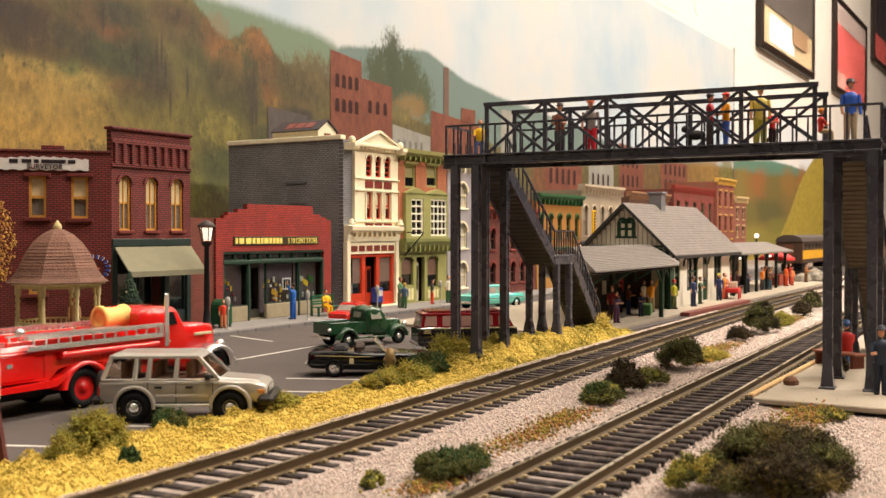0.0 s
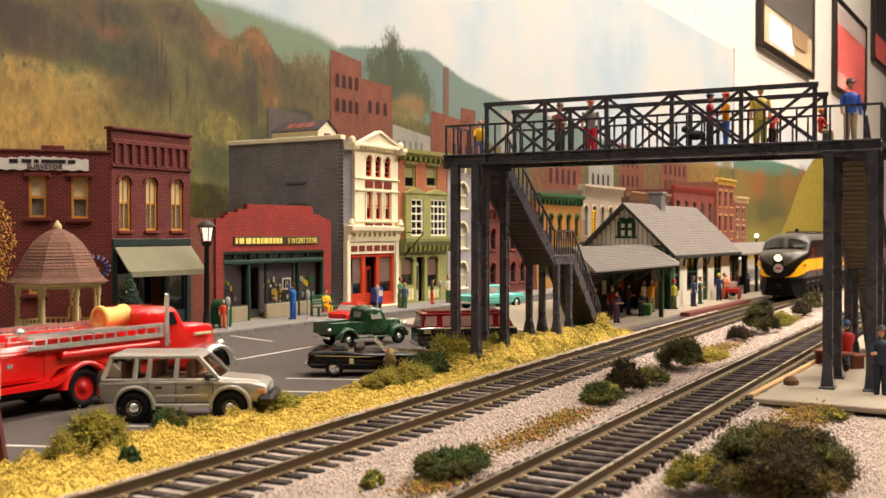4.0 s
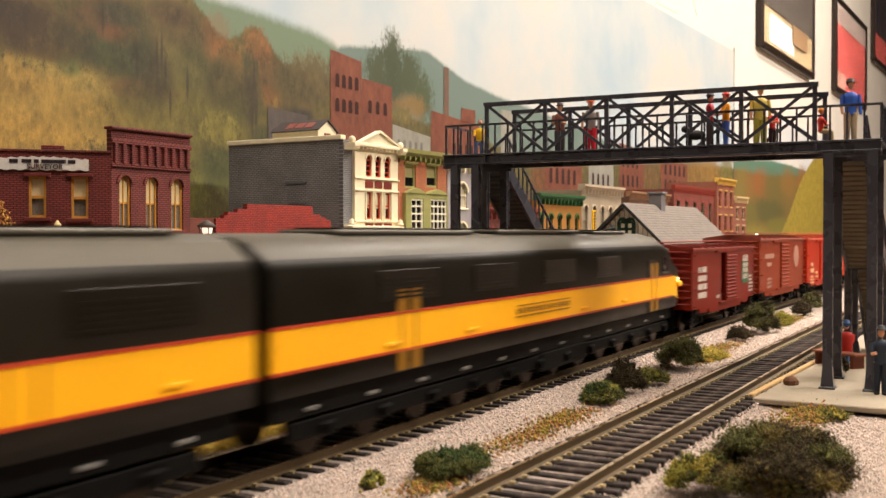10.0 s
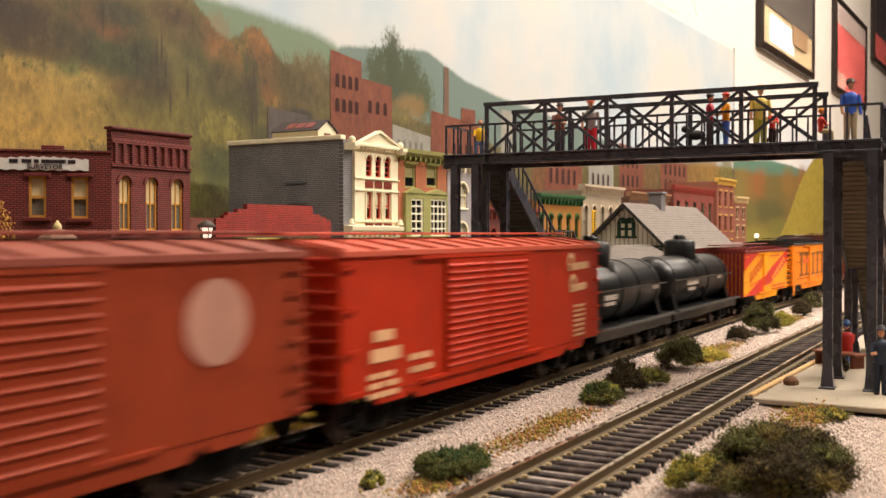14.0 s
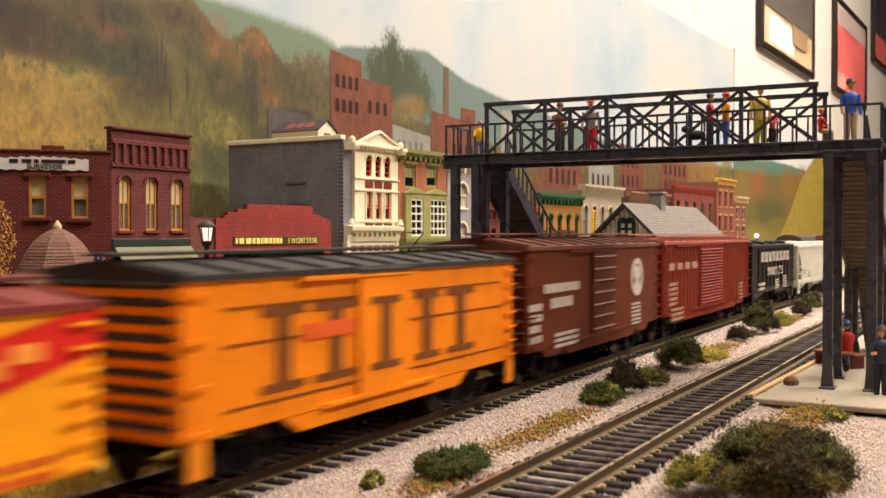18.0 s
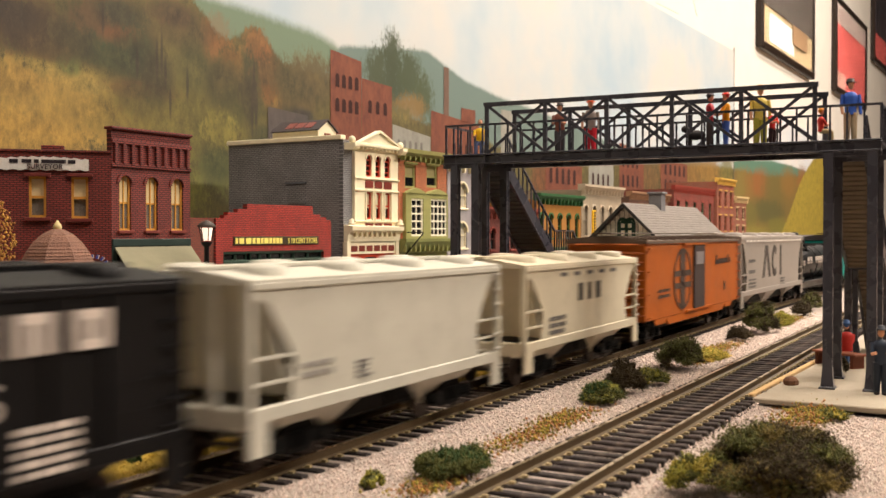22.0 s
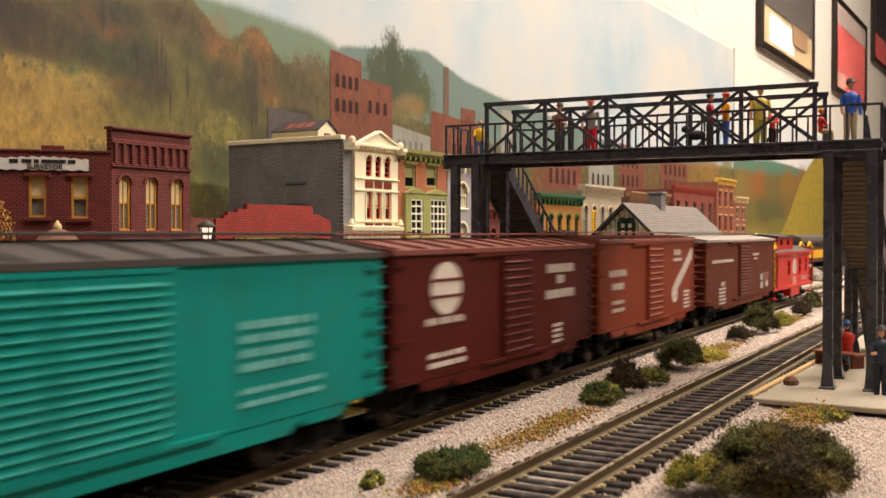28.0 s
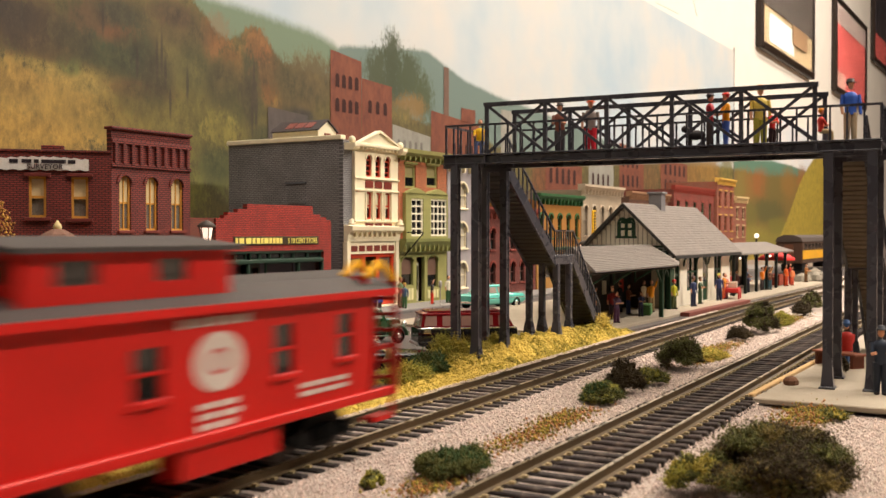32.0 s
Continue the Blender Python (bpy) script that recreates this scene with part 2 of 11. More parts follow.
GRAVEL = gravel_mat()
STONE = mat("ballast_stone", lin(200, 184, 174), 0.85, var=0.12, size=0.3, bump=0.3, island=0.24)
EARTH = mat("layout_earth", lin(128, 112, 98), 0.95, var=0.25, size=2.5, fine=0.2, bump=0.5)
ASPHALT = mat("asphalt", lin(82, 75, 72), 0.85, var=0.14, size=2.2, fine=0.06, bump=0.35, dirt=lin(90, 82, 76), dirt_amount=0.4)
WALK = mat("pavement_grey", lin(128, 124, 120), 0.8, var=0.1, size=1.5, bump=0.2)
WHITE_LINE = mat("road_paint", lin(214, 210, 202), 0.7, var=0.1, size=0.4, bump=0.2)
TIE = mat("tie_wood", lin(46, 38, 36), 0.85, var=0.2, size=0.5, fine=0.05, bump=0.4, random_tint=0.3, dirt=lin(140, 126, 116), dirt_amount=0.28)
RAIL = mat("rail_side_brown", lin(84, 68, 46), 0.55, 0.3, var=0.2, size=0.5, bump=0.15)
RAILTOP = mat("rail_head_nickel", lin(176, 160, 132), 0.28, 0.9, var=0.1, bump=0.05)

g = Mesh()
gx = [-430, -200, -60, -20, 0, 10, 20, 30, 45, 60, 80, 120, 200, 300, 420]
gy = [-160, -60, -20, 0, 3, 6, 9, 12, 15, 19, 30, 40, 48.3]
pts = [(x, y, -0.5) for y in gy for x in gx]
g.add(pts, [(j * len(gx) + i, j * len(gx) + i + 1, (j + 1) * len(gx) + i + 1, (j + 1) * len(gx) + i) for j in range(len(gy) - 1) for i in range(len(gx) - 1)])
single("ground", g, EARTH, "brown earth base of the model railway layout", "ground", kind="structure")

# ballast bed under both tracks, with sloping shoulders
b = Mesh()
rows = []
for s in np.concatenate([np.linspace(-60, 5, 27), np.linspace(6, 120, 115)]):
    x, y, h = on_line(float(s))
    rows.append([(x - math.sin(h) * o, y + math.cos(h) * o, z) for o, z in ((-13.0, -0.49), (-8.6, -0.49), (-7.6, -0.47), (-6.4, -0.29), (-4.8, -0.27), (-3.6, -0.36), (-1.6, -0.26), (1.6, -0.26), (2.3, -0.48))])
b.loft(rows, 0, False, False, False)
single("ballast", b, GRAVEL, "pinkish grey stone ballast under the tracks", "ballast", kind="stuff")

# street, pavement and parking lines
r = Mesh()
r.box(-60, 17.9, -0.6, 150, 36, -0.35)
road = single("road", r, ASPHALT, "dark asphalt street and parking strip of the model town", "road", kind="structure")
w = Mesh()
w.box(-40, 33.3, -0.5, 150, 46, -0.15, c=0.03)
pave = single("pavement", w, WALK, "grey town pavement with a raised kerb", "pavement", kind="structure")
kerb = Mesh()
for i in range(48):
    kerb.box(20 + i * 1.25, 33.02, -0.4, 20 + i * 1.25 + 1.22, 33.3, -0.16, c=0.03)
part("kerb", kerb, mat("kerb_stone", lin(112, 108, 106), 0.8, island=0.12), pave)
for (x0, y0), (x1, y1) in (((16.9, 21.0), (18.0, 18.6)), ((14.3, 20.6), (15.4, 18.2)), ((26.0, 21.6), (27.1, 19.0)), ((23.2, 21.2), (24.6, 18.1)), ((21.0, 19.6), (21.9, 17.95)),
                           ((29.0, 26.4), (34.2, 26.75)), ((35.5, 32.8), (34.55, 29.5)), ((46.3, 30.5), (47.6, 29.1)), ((40.6, 26.4), (43.2, 26.65)), ((29.5, 21.4), (30.7, 18.8)), ((32.8, 21.2), (33.9, 18.9))):
    q = Mesh()
    d = Vector((x1 - x0, y1 - y0, 0))
    q.box(0, -0.06, -0.35, d.length, 0.06, -0.3455)
    q.moved(x0, y0, 0, math.degrees(math.atan2(d.y, d.x)))
    part("parking_line", q, WHITE_LINE, road)


# ---------------------------------------------------------------- tracks
def rail_rows(path, off):
    """Cross-section of a rail swept along a path: foot, web and head."""
    foot = [(-0.095, -0.205), (0.095, -0.205), (0.095, -0.19), (0.022, -0.165), (0.022, -0.05), (0.042, -0.035), (0.042, 0.0), (-0.042, 0.0), (-0.042, -0.035), (-0.022, -0.05), (-0.022, -0.165), (-0.095, -0.19)]
    return [[(x - math.sin(h) * (off + o), y + math.cos(h) * (off + o), z) for o, z in foot] for x, y, h in path]


def track(name, path_near, path_far, ties, label):
    t = tagged(new(name), label, "railway track", "tracks")
    for off in (-0.765, 0.765):
        m = Mesh()
        for path in (path_near, path_far):
            if path:
                rows_ = rail_rows(path, off)
                m.loft(rows_, 0, True)
        for i, f in enumerate(m.f):
            zs = [m.v[k][2] for k in f]
            if min(zs) > -0.001:
                m.m[i] = 1
        part("rail", m, [RAIL, RAILTOP], t, "brown-sided rail with a bright head")
    base = Mesh().box(-0.125, -1.3, -0.42, 0.125, 1.3, -0.205, c=0.025).data("tie", [TIE])
    spike = Mesh()
    for o in (-0.765, 0.765):
        spike.box(-0.075, o - 0.2, -0.205, 0.075, o + 0.2, -0.19)
        for k in (-0.2, 0.2):
            spike.box(-0.05, o + k - 0.05, -0.2, 0.05, o + k + 0.05, -0.15)
    rnd = random.Random(5)
    plates = Mesh()
    for x, y, h in ties:
        part("tie", base, TIE, t, at=(x, y, rnd.uniform(-0.02, 0.01)), rz=math.degrees(h) + rnd.uniform(-1.6, 1.6))
        p = Mesh()
        p.v, p.f, p.m, p.s = list(spike.v), spike.f, spike.m, spike.s
        p.moved(x, y, 0, math.degrees(h))
        plates.add(p.v, p.f)
    tagged(part("tie_plate", plates, mat("tie_plates", lin(160, 144, 108), 0.6, island=0.2), t, "pale moulded spikes and tie plates"), kind="stuff")
    return t


main_ties = [on_line(4 + i * 0.56) for i in range(136)]
track("main_track", [on_line(-60 + i * 1.0) for i in range(205)], [on_line(146 + i * 3.0) for i in range(90)], main_ties, "main track with brown rails on dark wooden ties")
p2 = [(x, near_line(x), math.atan2(near_line(x + 1) - near_line(x - 1), 2)) for x in np.linspace(-30, 120, 151)]
t2 = [(x, near_line(x), math.atan2(near_line(x + 1) - near_line(x - 1), 2)) for x in np.arange(10, 64, 0.56)]
track("siding_track", p2, [], t2, "second track beside it, brown rails on dark ties")


# ---------------------------------------------------------------- room and painted backdrop
WALL_V = 48.3
PLASTER = mat("wall_plaster", lin(218, 213, 204), 0.8, var=0.03, size=8, fine=0.5, bump=0.1)


def room():
    x0, x1, y0, y1, z0, z1 = -5.2, 5.0, -3.4, WALL_V * K, -1.05, CEIL
    for nm, lo, hi, lab in (("wall_north", (x0, y1, z0), (x1, y1 + 0.1, z1), "white plastered room wall behind the layout"), ("wall_south", (x0, y0 - 0.1, z0), (x1, y0, z1), "plain room wall"),
                            ("wall_east", (x1, y0, z0), (x1 + 0.1, y1, z1), "plain room wall"), ("wall_west", (x0 - 0.1, y0, z0), (x0, y1, z1), "plain room wall"),
                            ("floor", (x0, y0, z0 - 0.1), (x1, y1, z0), "plain room floor"), ("ceiling", (x0, y0, z1), (x1, y1, z1 + 0.1), "plain white room ceiling")):
        m = Mesh().box(*[c / K for c in lo], *[c / K for c in hi])
        single(nm, m, paint(44, 40, 36, 0.6) if nm == "floor" else PLASTER if nm in ("wall_north", "ceiling") else paint(44, 38, 32, 0.7), lab, nm.split("_")[0], kind="structure")


room()


def mural_mat(name, stops, size, size2, seed, amount=0.6):
    """Brushed paint: soft blotches of several colours with a finer dabbing over them."""
    m = bpy.data.materials.new(name)
    m.use_nodes = True
    nt = m.node_tree
    bs = nt.nodes["Principled BSDF"]
    mp = nt.nodes.new("ShaderNodeMapping")
    mp.inputs["Location"].default_value = (seed, 0, seed * 0.7)
    mp.inputs["Scale"].default_value = (1.0, 1.0, 0.55)
    nt.links.new(nt.nodes.new("ShaderNodeTexCoord").outputs["Object"], mp.inputs[0])
    a = noise_tex(nt, mp.outputs[0], size, 6.0, 0.65)
    b = noise_tex(nt, mp.outputs[0], size2, 5.0, 0.7)
    c = mix(nt, amount, ramp(nt, a, stops), ramp(nt, b, stops))
    nt.links.new(c, bs.inputs["Base Color"])
    bs.inputs["Roughness"].default_value = 0.75
    bp = node(nt, "ShaderNodeBump", Strength=0.25, Distance=0.05 * K)
    nt.links.new(b, bp.inputs["Height"])
    nt.links.new(bp.outputs[0], bs.inputs["Normal"])
    return m


backdrop = thing("backdrop", 0, WALL_V, 0, 0, "hand-painted backdrop of wooded autumn hills and pale sky", "backdrop", kind="structure")


class Canvas:
    """A painted board: colours laid over one another with soft, brushed edges. Positions in full-size metres along and up the wall."""

    def __init__(self, name, ground, seed, x0=-1e3, x1=1e3):
        self.x0, self.x1 = x0, x1
        self.m = bpy.data.materials.new(name)
        self.m.use_nodes = True
        nt = self.nt = self.m.node_tree
        self.seed = seed
        self.co = nt.nodes.new("ShaderNodeTexCoord").outputs["Object"]
        mp = node(nt, "ShaderNodeMapping", Location=(seed, 0, seed), Scale=(1.0, 1.0, 0.6))
        nt.links.new(self.co, mp.inputs[0])
        self.brush = mp.outputs[0]
        self.big, self.mid, self.small = noise_tex(nt, self.brush, 2.6, 8.0, 0.72), noise_tex(nt, self.brush, 0.9, 6.0, 0.75), noise_tex(nt, self.brush, 0.22, 4.0, 0.7)
        self.edge = self.sum(self.sum(self.big, self.mid, 0.9, 1.1), self.small, 1.0, 1.3)
        sep = nt.nodes.new("ShaderNodeSeparateXYZ")
        nt.links.new(self.co, sep.inputs[0])
        self.x, self.z = sep.outputs[0], sep.outputs[2]
        self.colour = ramp(nt, noise_tex(nt, self.co, 22, 4.0, 0.6), ground)

    def sum(self, a, b, ka, kb):
        n = node(self.nt, "ShaderNodeMath")
        n.operation = "MULTIPLY_ADD"
        self.nt.links.new(a, n.inputs[0])
        n.inputs[1].default_value = ka
        k = node(self.nt, "ShaderNodeMath")
        k.operation = "MULTIPLY"
        self.nt.links.new(b, k.inputs[0])
        k.inputs[1].default_value = kb
        self.nt.links.new(k.outputs[0], n.inputs[2])
        return n.outputs[0]

    def lay(self, depth, rgb, strength, soft, ragged):
        """Lays one colour where depth, plus the ragged brush edge, is above zero."""
        nt = self.nt
        s = self.sum(depth, self.edge, 1.0, ragged)
        r = node(nt, "ShaderNodeMapRange", From_Min=1.65 * ragged - soft, From_Max=1.65 * ragged + soft, To_Min=0.0, To_Max=strength)
        r.interpolation_type = "SMOOTHSTEP"
        nt.links.new(s, r.inputs["Value"])
        self.colour = mix(nt, r.outputs[0], self.colour, shade(lin(*rgb), 0.64))
        return r.outputs[0]

    def blob(self, x, z, rx, rz, rgb, strength=0.85):
        if x + 2.1 * rx < self.x0 or x - 2.1 * rx > self.x1:
            return
        mp = node(self.nt, "ShaderNodeMapping", Location=(-x / rx, 0, -z / rz), Scale=(1 / (rx * K), 0, 1 / (rz * K)))
        self.nt.links.new(self.co, mp.inputs[0])
        ln = self.nt.nodes.new("ShaderNodeVectorMath")
        ln.operation = "LENGTH"
        self.nt.links.new(mp.outputs[0], ln.inputs[0])
        n = node(self.nt, "ShaderNodeMath")
        n.operation = "SUBTRACT"
        n.inputs[0].default_value = 0.95
        self.nt.links.new(ln.outputs["Value"], n.inputs[1])
        self.lay(n.outputs[0], rgb, strength, 0.4, 1.2)

    def ridge(self, pts, rgb, soft, ragged):
        """Everything below a line of hills."""
        x0, x1, top = pts[0][0], pts[-1][0], 40.0
        r = node(self.nt, "ShaderNodeMapRange", From_Min=x0 * K, From_Max=x1 * K)
        self.nt.links.new(self.x, r.inputs["Value"])
        h = ramp(self.nt, r.outputs[0], [((x - x0) / (x1 - x0), (z / top, z / top, z / top, 1)) for x, z in pts])
        self.cover = self.lay(self.sum(h, self.z, top, -1 / K), rgb, 1.0, soft, ragged)

    def finish(self):
        nt = self.nt
        bs = nt.nodes["Principled BSDF"]
        c = mix(nt, self.cover, self.colour, ramp(nt, self.mid, [(0.3, (0.52, 0.53, 0.54, 1)), (0.7, (1.46, 1.42, 1.3, 1))]), "MULTIPLY")
        c = mix(nt, self.cover, c, ramp(nt, self.small, [(0.3, (0.76, 0.77, 0.77, 1)), (0.7, (1.22, 1.2, 1.16, 1))]), "MULTIPLY")
        nt.links.new(c, bs.inputs["Base Color"])
        bs.inputs["Roughness"].default_value = 0.7
        bp = node(nt, "ShaderNodeBump", Strength=0.12, Distance=0.04 * K)
        nt.links.new(self.small, bp.inputs["Height"])
        nt.links.new(bp.outputs[0], bs.inputs["Normal"])
        return self.m


def town_hills(x0, x1):
    c = Canvas("painted_hills", [(0.36, lin(160, 178, 190)), (0.5, lin(178, 187, 190)), (0.62, lin(192, 190, 185))], 1.0, x0, x1)
    blob = c.blob
    c.ridge(((20, 20.4), (44.5, 20.1), (54.8, 19.9), (61.8, 19.5), (64, 19.0), (66, 18), (101.5, 17), (125, 15.4), (179, 15.5)), (126, 148, 122), 0.5, 0.35)
    c.ridge(((20, 10), (62, 16), (64.5, 19.0), (67, 19.4), (70.3, 19.7), (75, 20.4), (77.5, 20.6), (80, 19.9), (84.5, 18.8), (91, 18.1), (101.5, 17.5), (125, 15.4), (179, 15.5)), (120, 142, 134), 0.25, 0.25)
    c.ridge(((20, 22), (34.7, 21.3), (48.2, 19.8), (49.8, 18.8), (51.1, 17.7), (51.9, 17.4), (53.3, 18.1), (54.7, 19.0), (55.6, 18.5), (56.5, 17.5), (57.8, 16.8), (59.7, 16.5), (61.7, 16.6), (63.9, 16.0), (67.6, 14.8), (78, 14.2), (87, 13.4), (101, 12.3), (125, 13.4), (148, 14.7), (179, 15.5)), (104, 94, 50), 0.3, 0.9)
    blob(36.7, 11.3, 6.96, 2.48, (186, 156, 80), 0.85)
    blob(38.6, 12.8, 4.62, 1.43, (170, 148, 78), 0.85)
    blob(35.6, 9.8, 5.66, 1.53, (184, 146, 66), 0.85)
    blob(35.3, 12.4, 2.08, 1.22, (170, 140, 66), 0.85)
    blob(43.5, 11.4, 5.78, 1.20, (142, 120, 54), 0.85)
    blob(49.2, 11.7, 6.20, 2.22, (122, 112, 50), 0.85)
    blob(47.7, 7.4, 2.48, 2.18, (118, 114, 46), 0.85)
    blob(53.5, 8.0, 2.29, 1.95, (70, 74, 36), 0.85)
    blob(51.0, 8.5, 1.88, 1.51, (122, 122, 64), 0.85)
    blob(35.2, 16.0, 1.73, 1.66, (92, 68, 36), 0.85)
    blob(34.9, 16.3, 0.48, 0.75, (56, 40, 28), 0.85)
    blob(37.3, 14.7, 1.65, 0.69, (110, 84, 42), 0.85)
    blob(36.8, 16.0, 1.45, 1.24, (112, 88, 48), 0.85)
    blob(40.2, 15.9, 1.81, 1.63, (76, 80, 54), 0.85)
    blob(42.4, 15.1, 2.36, 0.94, (60, 80, 50), 0.85)
    blob(39.0, 14.0, 0.97, 0.64, (104, 112, 60), 0.85)
    blob(42.0, 17.4, 2.55, 1.27, (134, 76, 44), 0.38)
    blob(42.9, 16.2, 1.82, 0.75, (148, 78, 46), 0.38)
    blob(46.3, 17.7, 2.86, 2.12, (112, 100, 56), 0.85)
    blob(45.0, 15.7, 0.73, 1.75, (84, 74, 44), 0.85)
    blob(43.8, 14.8, 0.54, 1.37, (78, 72, 44), 0.85)
    blob(48.2, 15.4, 2.00, 2.19, (120, 112, 62), 0.85)
    blob(49.0, 13.3, 2.05, 1.48, (112, 104, 50), 0.85)
    blob(44.4, 13.2, 2.72, 0.62, (112, 84, 46), 0.85)
    blob(50.8, 17.7, 1.39, 1.32, (154, 92, 50), 0.38)
    blob(50.4, 16.7, 0.85, 0.93, (150, 104, 58), 0.85)
    blob(52.4, 16.1, 1.11, 0.96, (170, 110, 52), 0.38)
    blob(52.2, 14.5, 1.66, 1.53, (124, 106, 56), 0.85)
    blob(55.0, 17.8, 1.18, 1.19, (130, 106, 64), 0.85)
    blob(54.4, 16.3, 0.93, 1.97, (84, 86, 52), 0.85)
    blob(53.0, 13.0, 2.54, 1.55, (98, 96, 46), 0.85)
    blob(55.9, 16.1, 1.09, 1.61, (150, 92, 50), 0.38)
    blob(56.5, 14.4, 1.11, 1.01, (158, 100, 48), 0.6)
    blob(57.1, 13.5, 0.56, 0.89, (178, 138, 66), 0.85)
    blob(61.0, 16.2, 3.06, 1.70, (118, 102, 60), 0.85)
    blob(59.0, 14.7, 2.60, 1.66, (104, 86, 48), 0.85)
    blob(63.5, 16.3, 1.15, 1.31, (110, 96, 56), 0.85)
    blob(59.7, 13.1, 1.71, 0.59, (58, 52, 52), 0.85)
    blob(53.3, 9.8, 1.70, 0.31, (82, 56, 42), 0.85)
    blob(55.6, 11.3, 1.50, 0.80, (74, 74, 40), 0.85)
    # darker woods along the top of the slope
    blob(36.6, 15.6, 2.82, 1.39, (66, 52, 34), 0.80)
    blob(35.3, 16.2, 1.60, 0.91, (58, 46, 30), 0.80)
    blob(39.4, 15.5, 1.81, 1.29, (74, 66, 38), 0.75)
    blob(42.5, 17.5, 2.21, 0.94, (52, 60, 42), 0.80)
    blob(43.7, 15.3, 1.82, 1.55, (58, 64, 38), 0.75)
    blob(41.8, 14.5, 1.50, 1.00, (72, 72, 40), 0.70)
    blob(45.6, 14.0, 1.43, 1.59, (64, 58, 36), 0.75)
    blob(48.2, 17.3, 2.32, 1.28, (86, 72, 44), 0.70)
    blob(46.8, 18.3, 1.97, 0.79, (80, 60, 40), 0.70)
    blob(49.0, 15.2, 1.83, 1.66, (78, 78, 42), 0.65)
    blob(51.6, 14.4, 1.67, 1.90, (70, 64, 36), 0.70)
    blob(44.4, 12.5, 2.09, 1.04, (86, 80, 40), 0.60)
    blob(54.1, 13.8, 1.06, 1.96, (64, 54, 34), 0.75)
    blob(55.9, 16.2, 1.85, 1.60, (92, 74, 42), 0.65)
    blob(55.0, 17.6, 1.32, 1.19, (150, 98, 50), 0.55)
    blob(59.1, 15.3, 2.34, 1.46, (84, 78, 46), 0.65)
    blob(51.0, 9.1, 1.93, 1.51, (66, 72, 34), 0.75)
    blob(49.2, 11.0, 2.66, 1.29, (104, 98, 46), 0.60)
    blob(46.7, 11.3, 1.98, 0.90, (120, 108, 52), 0.60)
    blob(51.3, 11.4, 1.66, 1.14, (148, 136, 62), 0.60)
    blob(40.2, 16.9, 1.64, 0.82, (92, 70, 42), 0.65)
    blob(38.0, 14.5, 1.35, 0.63, (84, 70, 40), 0.60)
    blob(57.8, 12.9, 1.94, 0.90, (72, 66, 40), 0.65)
    blob(61.7, 15.7, 2.12, 1.72, (96, 84, 52), 0.60)
    blob(35.6, 12.7, 2.18, 0.92, (150, 120, 60), 0.55)
    blob(37.8, 11.8, 3.14, 1.42, (176, 142, 70), 0.50)
    # trunks
    blob(45.6, 15.2, 0.12, 1.58, (66, 56, 40), 0.75)
    blob(46.3, 14.5, 0.12, 1.14, (66, 56, 40), 0.75)
    blob(46.7, 12.6, 0.12, 0.93, (66, 56, 40), 0.75)
    blob(44.0, 14.8, 0.12, 1.04, (66, 56, 40), 0.75)
    blob(46.0, 15.7, 0.12, 1.42, (66, 56, 40), 0.75)
    blob(54.4, 13.0, 0.15, 1.97, (66, 56, 40), 0.75)
    blob(54.8, 13.2, 0.16, 1.82, (66, 56, 40), 0.75)
    blob(54.6, 14.8, 0.15, 1.97, (66, 56, 40), 0.75)
    blob(41.4, 17.1, 0.11, 0.99, (66, 56, 40), 0.75)
    blob(35.9, 16.4, 0.09, 0.92, (66, 56, 40), 0.75)
    blob(48.2, 14.0, 0.13, 1.09, (66, 56, 40), 0.75)
    # green trees behind the painted works
    blob(72.0, 19.1, 1.50, 2.34, (68, 80, 50), 0.95)
    blob(71.7, 16.9, 2.98, 2.96, (67, 78, 49), 0.95)
    blob(69.4, 17.6, 1.76, 1.57, (75, 86, 57), 0.95)
    blob(74.5, 18.0, 1.94, 2.16, (72, 85, 54), 0.95)
    blob(76.9, 16.3, 1.77, 2.08, (78, 91, 57), 0.95)
    blob(74.7, 15.3, 2.70, 1.07, (150, 118, 64), 0.85)
    blob(73.0, 14.4, 2.27, 0.86, (118, 108, 60), 0.85)
    # autumn woods behind the far end of the street
    blob(101.5, 10.1, 2.86, 2.47, (128, 78, 44), 0.85)
    blob(105.2, 10.6, 2.12, 2.54, (118, 110, 56), 0.85)
    blob(109.8, 11.8, 2.27, 1.31, (132, 116, 60), 0.85)
    blob(142.9, 13.6, 3.47, 2.44, (166, 104, 48), 0.85)
    blob(148.1, 13.0, 4.22, 2.17, (120, 108, 54), 0.85)
    blob(154.9, 13.4, 5.11, 2.61, (150, 112, 52), 0.85)
    blob(163.8, 14.7, 6.25, 2.36, (164, 124, 56), 0.85)
    blob(173.7, 14.3, 4.14, 3.82, (130, 120, 56), 0.85)
    blob(135.8, 11.7, 3.66, 3.12, (124, 92, 52), 0.85)
    return c.finish()


